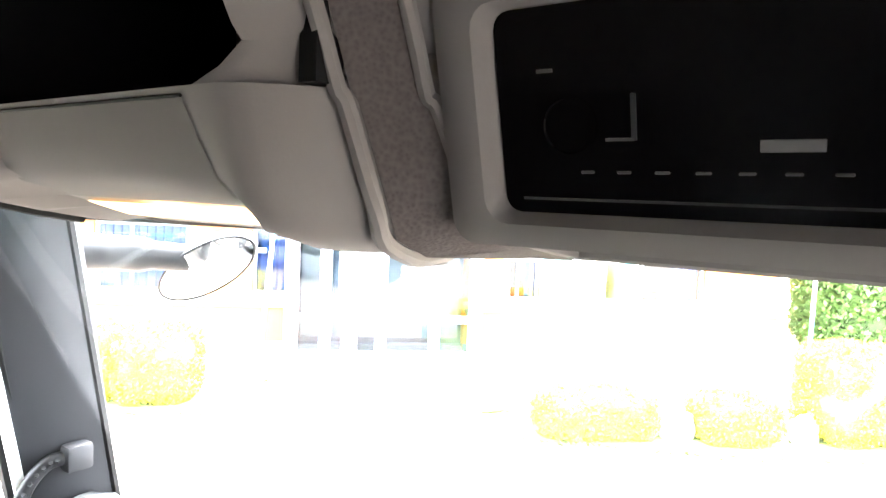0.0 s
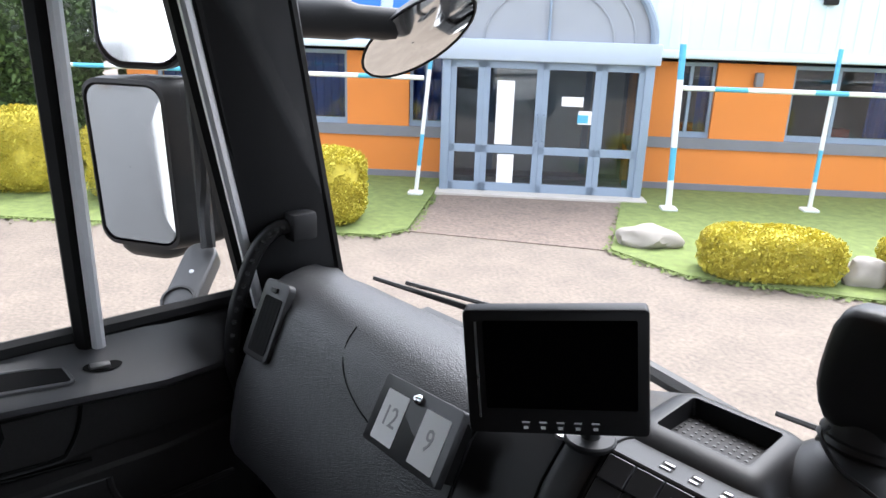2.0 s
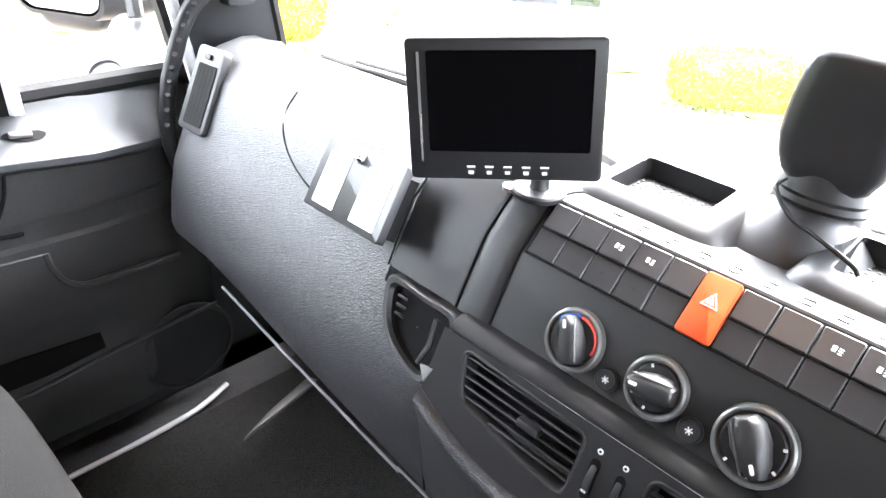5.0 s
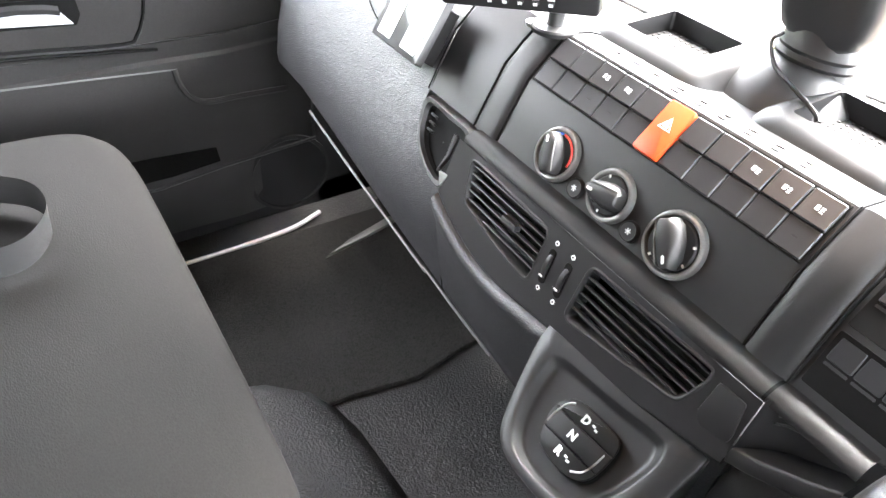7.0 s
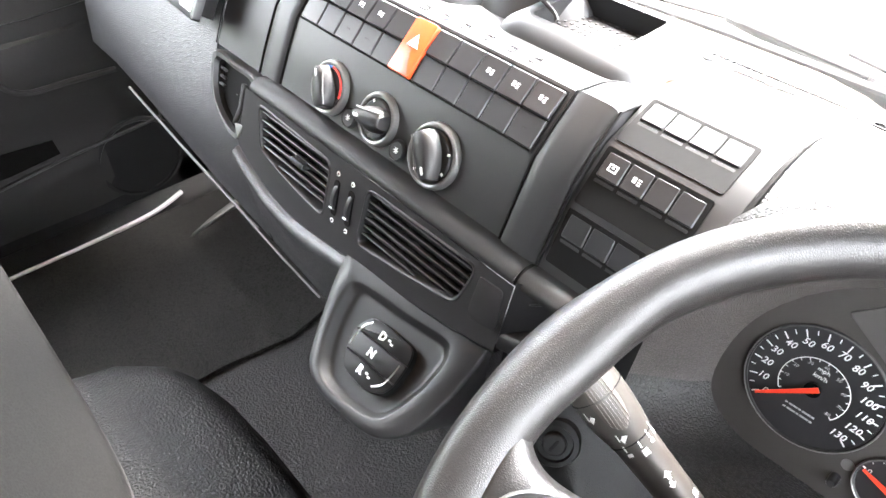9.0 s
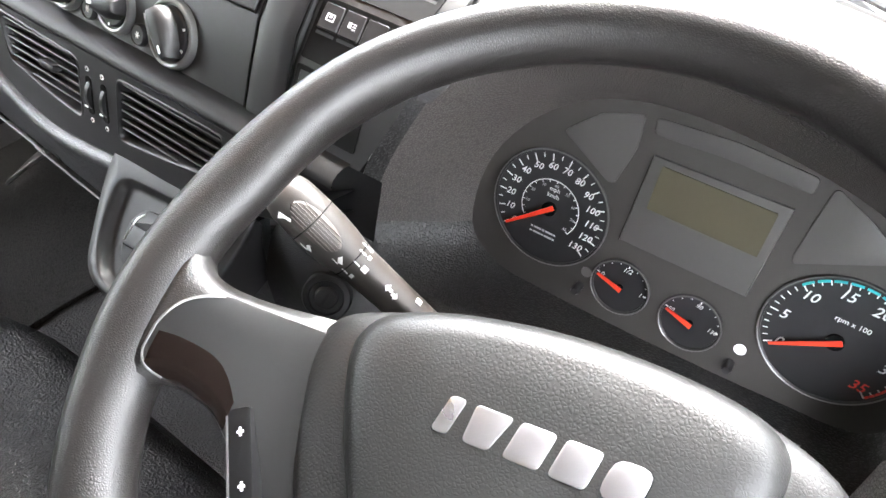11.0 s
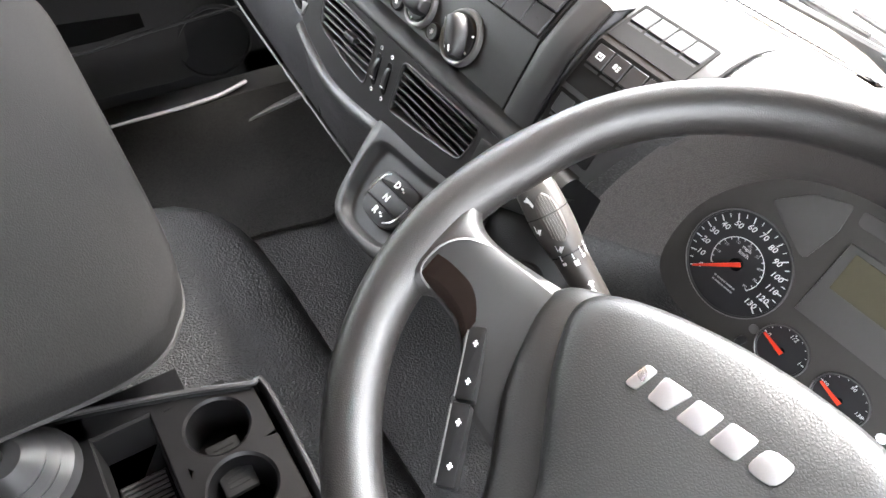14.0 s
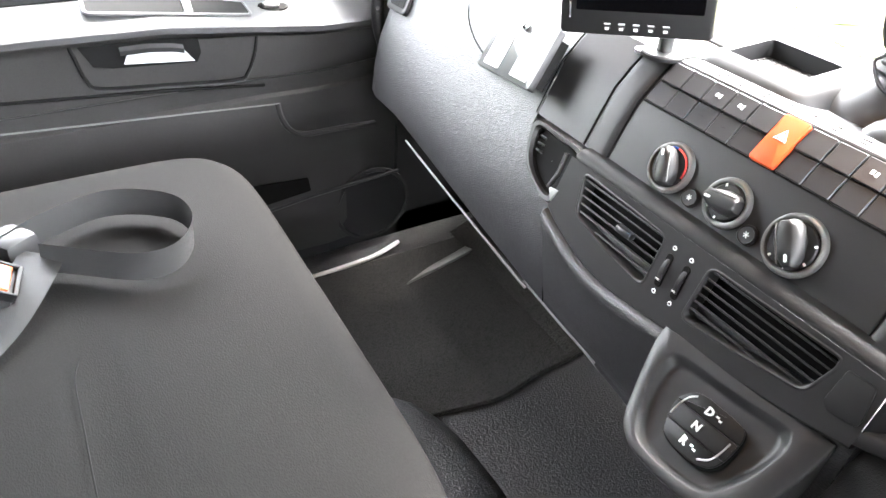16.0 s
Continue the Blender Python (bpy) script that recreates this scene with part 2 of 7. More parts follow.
M_letter = material("letter_blue", (0.02, 0.16, 0.62), 0.4, vary=0.05)
M_yard = material("yard_paving", (0.166, 0.134, 0.107), 0.9, bump=0.8, scale=24, vary=0.35, vscale=2.2, speck=0.3, depth=0.01)
M_path = material("path_brick", (0.165, 0.125, 0.10), 0.9, bump=0.8, scale=20, vary=0.3, vscale=3, speck=0.4, depth=0.01)
M_asphalt = material("worn_asphalt", (0.055, 0.055, 0.056), 0.9, bump=0.6, scale=90, vary=0.25, vscale=2)
M_kerb = material("kerb_stone", (0.45, 0.42, 0.38), 0.85, bump=0.4, scale=40, vary=0.15)
M_grass = material("lawn_grass", (0.14, 0.18, 0.05), 0.95, bump=1.0, scale=60, vary=0.55, vscale=9)
M_hedge = material("golden_hedge_leaf", (0.52, 0.45, 0.05), 0.7, vary=0.25, vscale=9)
M_hedgein = material("hedge_inner_growth", (0.55, 0.46, 0.06), 0.9, bump=1.0, scale=30, vary=0.5, vscale=14)
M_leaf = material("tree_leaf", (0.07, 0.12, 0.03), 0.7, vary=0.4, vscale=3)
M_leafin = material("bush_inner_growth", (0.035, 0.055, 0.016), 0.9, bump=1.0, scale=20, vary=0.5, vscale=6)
M_bark = material("tree_bark", (0.10, 0.075, 0.05), 0.9, bump=1.0, scale=30, vary=0.3)
M_rock = material("boulder_stone", (0.30, 0.27, 0.235), 0.9, bump=0.8, scale=25, vary=0.3)
M_polew = material("pole_white", (0.75, 0.76, 0.76), 0.4, vary=0.05)
M_poleb = material("pole_blue_band", (0.10, 0.42, 0.62), 0.4, vary=0.05)
M_shade = glass("visor_blue_acrylic", (0.16, 0.45, 0.55), 1.0)
M_glass = glass("window_glass", (0.93, 0.96, 0.95), 0.8)
M_smoke = glass("smoked_acrylic", (0.40, 0.41, 0.40), 1.2)
M_bglass = glass("building_glass", (0.70, 0.75, 0.78), 1.6)


# ---- building helpers ----
CUR = [Matrix()]


def part(name, bm, mat, parent=None, label="", angle=38, smooth=True, facing=None):
    """One mesh object out of a bmesh in the current frame."""
    bm.transform(CUR[0])
    bmesh.ops.recalc_face_normals(bm, faces=bm.faces[:])
    if facing is not None:
        bm.normal_update()
        bmesh.ops.reverse_faces(bm, faces=[f for f in bm.faces if f.normal.dot(Vector(facing) - f.calc_center_median()) < 0])
    me = bpy.data.meshes.new(name)
    bm.to_mesh(me)
    bm.free()
    me.materials.append(mat)
    if smooth:
        me.polygons.foreach_set("use_smooth", [True] * len(me.polygons))
        me.set_sharp_from_angle(angle=radians(angle))
    ob = new(name, me)
    if parent:
        ob.parent = parent
        if parent.type == "EMPTY":
            ob.matrix_parent_inverse = parent.matrix_basis.inverted()
    if label:
        tagged(ob, label)
    return ob


def thing(name, at, label, category, group="", kind=""):
    ob = new(name)
    ob.empty_display_size = 0.05
    ob.matrix_basis = CUR[0] @ Matrix.Translation(at)
    return tagged(ob, label, category, group, kind)


def axes(o, u, v):
    """A frame at o with x along u and y near v."""
    u = Vector(u).normalized()
    w = u.cross(Vector(v)).normalized()
    v = w.cross(u)
    m = Matrix((u, v, w)).transposed().to_4x4()
    m.translation = Vector(o)
    return m


def box(sx, sy, sz, m=Matrix(), bevel=0.0, seg=2, bm=None):
    b = bmesh.new()
    bmesh.ops.create_cube(b, size=1)
    bmesh.ops.scale(b, vec=(sx, sy, sz), verts=b.verts)
    if bevel:
        bmesh.ops.bevel(b, geom=b.edges[:], offset=bevel, segments=seg, profile=0.5, affect="EDGES")
    b.transform(m)
    return join(bm, b)


def join(bm, b):
    if bm is None:
        return b
    me = bpy.data.meshes.new("tmp")
    b.to_mesh(me)
    b.free()
    bm.from_mesh(me)
    bpy.data.meshes.remove(me)
    return bm


def prism(pts, depth, m=Matrix(), bevel=0.0, seg=2, bm=None):
    """The 2D outline pts in x, y, from z = 0 to depth, with its upper edge rounded."""
    b = bmesh.new()
    lo = [b.verts.new((x, y, 0)) for x, y in pts]
    f = b.faces.new(lo)
    r = bmesh.ops.extrude_face_region(b, geom=[f])
    up = [v for v in r["geom"] if isinstance(v, bmesh.types.BMVert)]
    bmesh.ops.translate(b, vec=(0, 0, depth), verts=up)
    if bevel:
        top = [e for e in b.edges if all(v in up for v in e.verts)]
        bmesh.ops.bevel(b, geom=top, offset=bevel, segments=seg, profile=0.5, affect="EDGES")
    b.transform(m)
    return join(bm, b)


def rounded(w, h, r, n=4, cx=0.0, cy=0.0):
    pts = []
    for sx, sy, a in ((1, 1, 0), (-1, 1, 90), (-1, -1, 180), (1, -1, 270)):
        for i in range(n + 1):
            t = radians(a + 90 * i / n)
            pts.append((cx + sx * (w / 2 - r) + r * math.cos(t), cy + sy * (h / 2 - r) + r * math.sin(t)))
    return pts


def loft(rows, closed=False, caps=False, bm=None):
    """A skin over rows of 3D points of equal length."""
    b = bmesh.new()
    vs = [[b.verts.new(p) for p in row] for row in rows]
    n = len(vs[0])
    for a, c in zip(vs, vs[1:]):
        for i in range(n if closed else n - 1):
            j = (i + 1) % n
            b.faces.new((a[i], a[j], c[j], c[i]))
    if caps:
        b.faces.new(vs[0])
        b.faces.new(vs[-1][::-1])
    return join(bm, b)


def tube(points, radius, n=10, closed=False, bm=None, flat=1.0):
    """A round bar along points; radius may be a list."""
    pts = [Vector(p) for p in points]
    rows = []
    up = Vector((0.13, 0.21, 0.97))
    for i, p in enumerate(pts):
        a = pts[i - 1] if (i or closed) else p
        c = pts[(i + 1) % len(pts)] if (i + 1 < len(pts) or closed) else p
        t = (c - a).normalized()
        s = t.cross(up).normalized()
        q = s.cross(t)
        r = radius[i] if isinstance(radius, (list, tuple)) else radius
        rows.append([p + r * (math.cos(2 * math.pi * k / n) * s + flat * math.sin(2 * math.pi * k / n) * q) for k in range(n)])
    if closed:
        rows.append(rows[0])
        b = loft(rows, closed=True)
        bmesh.ops.remove_doubles(b, verts=b.verts, dist=1e-6)
        return join(bm, b)
    return loft(rows, closed=True, caps=True, bm=bm)


def lathe(profile, m=Matrix(), n=32, bm=None):
    """Turns (radius, height) pairs about z."""
    rows = [[(r * math.cos(2 * math.pi * k / n), r * math.sin(2 * math.pi * k / n), h) for k in range(n)] for r, h in profile]
    b = loft(rows, closed=True, caps=True)
    b.transform(m)
    return join(bm, b)


def smoothed(pts, n=6):
    """Catmull-Rom through pts."""
    v = [Vector(p) for p in pts]
    v = [2 * v[0] - v[1]] + v + [2 * v[-1] - v[-2]]
    out = []
    for a, b, c, d in zip(v, v[1:], v[2:], v[3:]):
        for i in range(n):
            t = i / n
            out.append(0.5 * (2 * b + (c - a) * t + (2 * a - 5 * b + 4 * c - d) * t * t + (3 * b - a - 3 * c + d) * t ** 3))
    return out + [v[-2]]


def smooth_loop(pts, n=5):
    """A closed smooth outline through 2D points."""
    k = len(pts)
    out = smoothed([(x, y, 0) for x, y in pts[-2:] + pts + pts[:3]], n)
    return [(p.x, p.y) for p in out[2 * n:(k + 2) * n]]


def words(name, text, size, m, mat, parent, depth=0.0003, align="CENTER", shear=0.0, bold=0.0):
    cu = bpy.data.curves.new(name, "FONT")
    cu.body, cu.size, cu.extrude, cu.align_x, cu.align_y, cu.shear = text, size, depth, align, "CENTER", shear
    cu.resolution_u = 2
    cu.offset = bold
    tmp = bpy.data.objects.new("tmp", cu)
    scene.collection.objects.link(tmp)
    me = bpy.data.meshes.new_from_object(tmp.evaluated_get(bpy.context.evaluated_depsgraph_get()))
    bpy.data.objects.remove(tmp)
    b = bmesh.new()
    b.from_mesh(me)
    bpy.data.meshes.remove(me)
    b.transform(m)
    return part(name, b, mat, parent, smooth=False)


def move(x, y, z):
    return Matrix.Translation((x, y, z))


# ---- ground and yard ----
FLOOR = 1.30
b = box(160, 160, 0.2, move(0, 20, -0.10))
ground = part("ground", b, M_yard)
tagged(ground, "pale worn block-paved yard under the lorry", "ground", kind="structure")

# ---- the office building, in its own frame: x along the front, y into the building ----
SITE = Matrix.Translation((-7.78, 6.80, 0)) @ Matrix.Rotation(radians(43), 4, "Z")
CUR[0] = SITE
lawn = part("lawn", prism([(-14, -2.75), (-0.55, -2.65), (-0.2, -2.3), (0.0, 0.9), (-14, 0.9)], 0.03), M_grass)
tagged(lawn, "short green lawn with small daisies by the building", "lawn", kind="structure")
lawn_b = part("lawn", prism([(2.25, -2.75), (2.9, -3.55), (5, -4.1), (13, -5.4), (13, 0.9), (3.0, 0.9)], 0.03), M_grass)
tagged(lawn_b, "short green lawn strip with boulders and hedges", "lawn", kind="structure")
path = part("path", prism([(-0.2, -2.35), (2.25, -2.75), (3.0, 0.1), (0.1, 0.1)], 0.012), M_path)
tagged(path, "reddish brick paved path to the entrance porch", "path", kind="structure")

# uneven fringe of grass along the lawn edges
rng = random.Random(41)
b = bmesh.new()
for (xa, ya), (xb, yb), n in (((-6.5, -2.70), (-0.55, -2.65), 700), ((-0.55, -2.65), (-0.2, -2.3), 90), ((-0.2, -2.3), (-0.02, 0.2), 260), ((2.25, -2.75), (2.9, -3.55), 170), ((2.9, -3.55), (5.0, -4.1), 360), ((5.0, -4.1), (10.5, -5.0), 700), ((2.27, -2.7), (2.95, 0.2), 300), ((-6.0, -1.6), (-0.5, -1.4), 380), ((3.2, -2.2), (9.5, -2.4), 520)):
    wide = 0.9 if abs(ya) < 2.25 and n > 370 else 0.07
    for i in range(n):
        t = rng.random()
        x, y = xa + (xb - xa) * t + rng.gauss(0, wide if wide > 0.5 else 0.05), ya + (yb - ya) * t + rng.gauss(0, min(wide, 0.55))
        if wide > 0.5 and (-0.1 < x < 2.9 or y > 0.6):
            continue
        a, h, w = rng.uniform(0, 6.28), rng.uniform(0.03, 0.09), rng.uniform(0.012, 0.03)
        u, v = math.cos(a), math.sin(a)
        vs = [b.verts.new(p) for p in ((x - u * w, y - v * w, 0.008), (x + u * w, y + v * w, 0.008), (x + v * h, y - u * h, 0.022 + 0.2 * h))]
        if (vs[1].co - vs[0].co).cross(vs[2].co - vs[0].co).z < 0:
            vs.reverse()
        b.faces.new(vs)
tagged(part("grass_tufts", b, M_grass, smooth=False), "ragged short grass tufts along the lawn edges", "grass", kind="stuff")

office = thing("office_building", (1.5, 1, 0), "low orange rendered office with pale blue fascia and grey sills", "building", kind="structure")
WV = 1.0
wins = [(-4.9, -3.45), (-3.12, -1.65), (-0.62, 0.12), (0.14, 2.96), (3.67, 4.28), (5.46, 7.36)]
x0 = -5.4
for a, c in wins + [(8.8, 8.8)]:
    if a > x0:
        part("wall", box(a - x0, 0.25, 1.2, move((a + x0) / 2, WV + 0.125, 1.45)), M_wood_wall, office)
    x0 = c
for a, c in ((-5.4, 0.14), (2.96, 8.8)):
    part("wall", box(c - a, 0.25, 0.70, move((a + c) / 2, WV + 0.125, 0.35)), M_wood_wall, office)
    part("sill_band", box(c - a, 0.31, 0.17, move((a + c) / 2, WV + 0.12, 0.78)), M_band, office)
    part("plinth", box(c - a, 0.30, 0.12, move((a + c) / 2, WV + 0.12, 0.06)), M_band, office)
part("fascia", box(14.4, 0.5, 1.3, move(1.7, WV + 0.10, 2.15 + 0.65), 0.02), M_fascia, office, "pale blue white ribbed fascia")
part("gutter", box(14.4, 0.14, 0.13, move(1.7, WV - 0.22, 2.17), 0.03), M_fascia, office)
part("roof", box(14.6, 9, 0.15, move(1.7, WV + 4.3, 3.52)), M_band, office)
part("back_wall", box(14.0, 0.2, 3.4, move(1.7, WV + 8.6, 1.7)), M_wood_wall, office)
for e in (-5.3, 8.7):
    part("side_wall", box(0.2, 8.5, 3.4, move(e, WV + 4.4, 1.7)), M_wood_wall, office)
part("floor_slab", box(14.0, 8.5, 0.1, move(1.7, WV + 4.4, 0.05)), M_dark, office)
for a, c in [q for q in wins if q[0] != 0.14]:
    w = part("window", box(c - a, 0.06, 0.07, move((a + c) / 2, WV + 0.10, 0.90)), M_frame, office)
    bm = None
    for zz in (0.925, 2.02):
        bm = box(c - a, 0.07, 0.06, move((a + c) / 2, WV + 0.11, zz), bm=bm)
    for k in (a + 0.03, c - 0.03, a + (c - a) * 0.38):
        bm = box(0.05, 0.07, 1.1, move(k, WV + 0.11, 1.47), bm=bm)
    part("window_frame", bm, M_frame, w)
    part("pane", box(c - a - 0.06, 0.01, 1.1, move((a + c) / 2, WV + 0.12, 1.47)), M_bglass, w)
    n = int((c - a) / 0.13)
    rows = [[(a + (c - a) * i / (3 * n), WV + 0.32 + 0.03 * math.sin(i * 2.1), z) for i in range(3 * n + 1)] for z in (0.95, 2.05)]
    if a < 1:
        part("curtain", loft(rows), M_curtain, w, "dark blue curtain")
    else:
        k = int(3 * n * 0.72)
        part("curtain", loft([r[k:] for r in rows]), M_curtain, w, "dark blue curtain")
        part("desk_things", box(0.3, 0.2, 0.18, move(a + (c - a) * 0.55, WV + 0.5, 0.97), 0.03), M_orange, w)
# fascia ribs
bm = None
for i in range(57):
    bm = box(0.03, 0.02, 1.15, move(-5.3 + i * 0.25, WV - 0.155, 2.85), bm=bm)
part("fascia_rib", bm, M_fascia, office)
# lettering of the maker as plain blocks
for i in range(5):
    b = prism([(-0.26, 0), (0.20, 0), (0.26, 0.62), (-0.20, 0.62)], 0.04, axes((-3.3 + i * 0.66, WV - 0.17, 2.27), (1, 0, 0), (0, 0, 1)), 0.01)
    part("sign_block", b, M_letter, office, "solid blue block of a maker's sign")
part("badge", lathe([(0.0, 0), (0.16, 0), (0.16, 0.03), (0.0, 0.04)], axes((4.63, WV - 0.16, 3.26), (1, 0, 0), (0, 0, 1))), M_redp, office, "round red badge on white")
part("alarm_box", box(0.2, 0.1, 0.2, move(5.72, WV - 0.2, 3.05), 0.02), M_black, office)
part("downlight", box(0.12, 0.12, 0.22, move(4.9, WV - 0.06, 1.82), 0.02), M_band, office)

porch = thing("entrance_porch", (1.55, 0.5, 0), "grey blue aluminium glazed entrance porch with barrel roof and double doors", "porch")
for x in (0.06, 3.03):
    part("post", box(0.13, 0.13, 2.05, move(x, 0.06, 1.02), 0.01), M_frame, porch)
    part("side_rail", box(0.09, 0.95, 0.1, move(x, 0.55, 0.70)), M_frame, porch)
    part("side_glass", box(0.012, 0.9, 1.9, move(x, 0.55, 1.0)), M_bglass, porch)
part("beam", box(3.25, 1.15, 0.30, move(1.53, 0.5, 2.16), 0.02), M_pbeam, porch)
part("threshold", box(3.2, 0.4, 0.05, move(1.55, -0.05, 0.025), 0.01), M_kerb, porch)
edges = [0.12, 0.62, 1.49, 2.34, 2.97]
for i, (a, c) in enumerate(zip(edges, edges[1:])):
    leaf = i in (1, 2)
    bm = None
    for zz, h in ((0.09, 0.18), (0.70, 0.12), (1.96, 0.12)):
        bm = box(c - a, 0.06, h, move((a + c) / 2, 0.06, zz), 0.004, 1, bm)
    for x in (a + 0.045, c - 0.045):
        bm = box(0.09, 0.06, 2.0, move(x, 0.06, 1.0), 0.004, 1, bm)
    d = part("door_leaf" if leaf else "side_light", bm, M_frame, porch)
    for z, h in ((0.42, 0.46), (1.33, 1.16)):
        part("pane", box(c - a - 0.16, 0.012, h, move((a + c) / 2, 0.06, z)), M_bglass, d)
    if leaf:
        x = c - 0.05 if i == 1 else a + 0.05
        part("handle", tube([(x, 0.02, 0.85), (x, -0.04, 0.87), (x, -0.04, 1.22), (x, 0.02, 1.24)], 0.014), M_frame, d)
for x, z, w, h in ((0.95, 1.25, 0.26, 0.95), (1.0, 0.4, 0.25, 0.45), (1.95, 1.45, 0.32, 0.14), (2.15, 1.22, 0.2, 0.2)):
    part("notice", box(w, 0.004, h, move(x, 0.045, z)), M_white, porch, "white paper notice")
part("notice", box(0.16, 0.004, 0.12, move(2.12, 0.042, 1.2)), M_poleb, porch, "blue sticker")
arch = [(1.53 + 1.52 * math.cos(math.pi * k / 20), 2.3 + 1.22 * math.sin(math.pi * k / 20)) for k in range(21)]
part("barrel_roof", loft([[(x, y, z) for x, z in arch] for y in (0.0, 1.1)]), M_bglass, porch, facing=(0, 0, 2))
part("fanlight", prism(arch, 0.01, axes((0, 0.08, 0), (1, 0, 0), (0, 0, 1))), M_arch, porch)
part("arch_frame", tube([(x, 0.02, z) for x, z in arch], 0.06, 8), M_frame, porch)
part("rib", tube([(1.53, 0.03, 2.3), (arch[10][0], 0.03, arch[10][1])], 0.022, 6), M_frame, porch)
# Grey tubes draw faint concentric reflections in the arch glazing.
for k in (0.82, 0.62):
    part("reflection_arc", tube([(1.53 + (x - 1.53) * k, 0.06, 2.3 + (z - 2.3) * k) for x, z in arch], 0.016, 6), M_arch, porch)
part("back_frame", box(3.0, 0.06, 0.2, move(1.53, 1.0, 2.0)), M_frame, porch)
# Made-up pale wall, floor and frames, added so the door panes read grey.
part("added_lobby_wall", box(2.80, 0.06, 2.10, move(1.55, 1.60, 1.06)), M_lobby, porch, "made-up pale wall behind the door panes to lighten them")
part("added_lobby_floor", box(2.80, 1.50, 0.04, move(1.55, 0.83, 0.03)), M_lobby, porch)
for x, w in ((0.75, 0.10), (1.60, 0.08), (2.35, 0.10)):
    part("inner_frame", box(w, 0.05, 2.05, move(x, 1.53, 1.04)), M_frame, porch)
# Partition added to hide the back wall; its grey holds the rooms' dimness.
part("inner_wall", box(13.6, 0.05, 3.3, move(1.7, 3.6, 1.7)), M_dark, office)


def banded_pole(x, y, lean, r=0.032):
    p = thing("flag_pole", (x, y, 0), "leaning white pole with pale blue bands on a small base", "pole", "banded poles")
    h, n = 4.2, 9
    for i in range(n):
        z0, z1 = h * i / n, h * (i + 1) / n
        part("band", tube([(x + lean * z0, y, z0), (x + lean * z1, y, z1)], r, 10), M_poleb if i % 3 == 1 else M_polew, p)
    part("base", box(0.22, 0.22, 0.04, move(x, y, 0.05), 0.01), M_polew, p)


banded_pole(-0.33, -0.35, 0.09)
banded_pole(3.38, -0.6, -0.035, 0.045)
banded_pole(5.5, -0.25, 0.01)
banded_pole(8.6, -0.25, 0.01)
for a, c, y in ((3.4, 12, -0.4), (-6, -0.25, -0.3)):
    rail = thing("banded_rail", (a, y, 1.75), "horizontal white rail with pale blue bands between poles", "rail")
    n = int((c - a) / 0.45)
    for i in range(n):
        part("band", tube([(a + (c - a) * i / n, y, 1.74), (a + (c - a) * (i + 1) / n, y, 1.74)], 0.035, 8), M_poleb if i % 3 == 1 else M_polew, rail)


def hedge(x, y, w, d, h, seed, dense=1.0, leaf=None, inner=None, label="clipped golden yellow privet bush on the lawn edge", group="golden hedges", big=1.0):
    rng = random.Random(seed)
    t = thing("hedge_bush", (x, y, 0), label, "bush", group)
    core = bmesh.new()
    bmesh.ops.create_icosphere(core, subdivisions=3, radius=1)
    for v in core.verts:
        k = 0.86 + 0.10 * noise.noise(v.co * 2.5 + Vector((seed, 0, 0)))
        c = v.co
        s = (abs(c.x) ** 4 + abs(c.y) ** 4 + abs(c.z) ** 4) ** 0.25
        c = c / s
        v.co = (x + c.x * w / 2 * k, y + c.y * d / 2 * k, max(0.02, h / 2 + c.z * h / 2 * k * 1.05))
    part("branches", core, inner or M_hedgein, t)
    b = bmesh.new()
    n = int(30000 * dense * (w * d + h * w + h * d) / 3)
    for _ in range(n):
        c = Vector((rng.gauss(0, 1), rng.gauss(0, 1), rng.gauss(0, 1))).normalized()
        s = (abs(c.x) ** 4 + abs(c.y) ** 4 + abs(c.z) ** 4) ** 0.25
        k = rng.uniform(0.84, 1.01) + 0.09 * noise.noise(c * 2.2 + Vector((seed, 3, 1)))
        c = c / s * k
        p = Vector((x + c.x * w / 2, y + c.y * d / 2, max(0.03, h / 2 + c.z * h / 2)))
        if noise.noise(p * 3.1) < -0.42:
            continue
        r = rng.uniform(0.011, 0.023) * big
        a = Vector((rng.gauss(0, 1), rng.gauss(0, 1), rng.gauss(0, 1))).normalized()
        e = a.cross(Vector((0.3, 0.5, 0.8))).normalized()
        b.faces.new([b.verts.new(q) for q in (p - a * r, p + e * r * 0.6, p + a * r, p - e * r * 0.6)])
    tagged(part("leaves", b, leaf or M_hedge, t, smooth=False), kind="stuff")


hedge(-1.29, -2.05, 1.0, 1.0, 0.95, 1)
hedge(-2.20, -1.95, 1.0, 1.0, 0.95, 2)
hedge(-4.2, -1.3, 1.2, 1.0, 1.1, 3, 0.7)
hedge(-5.9, -1.2, 1.3, 1.0, 1.2, 4, 0.7)
hedge(3.78, -3.40, 1.40, 0.8, 0.54, 5, 1.2)
hedge(5.35, -3.60, 0.95, 0.8, 0.54, 6, 1.2)
hedge(6.8, -3.6, 1.2, 1.0, 1.15, 7)
for k, (x, y, w, d, h) in enumerate(((-7.2, 0.6, 2.6, 2.2, 3.0), (-9.6, -0.2, 2.8, 2.4, 3.4), (-12.2, -1.0, 3.0, 2.4, 3.2), (10.3, 0.6, 2.4, 2.0, 2.3), (12.6, 0.4, 2.6, 2.0, 2.8))):
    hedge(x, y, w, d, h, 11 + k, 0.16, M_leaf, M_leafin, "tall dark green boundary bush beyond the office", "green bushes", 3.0)


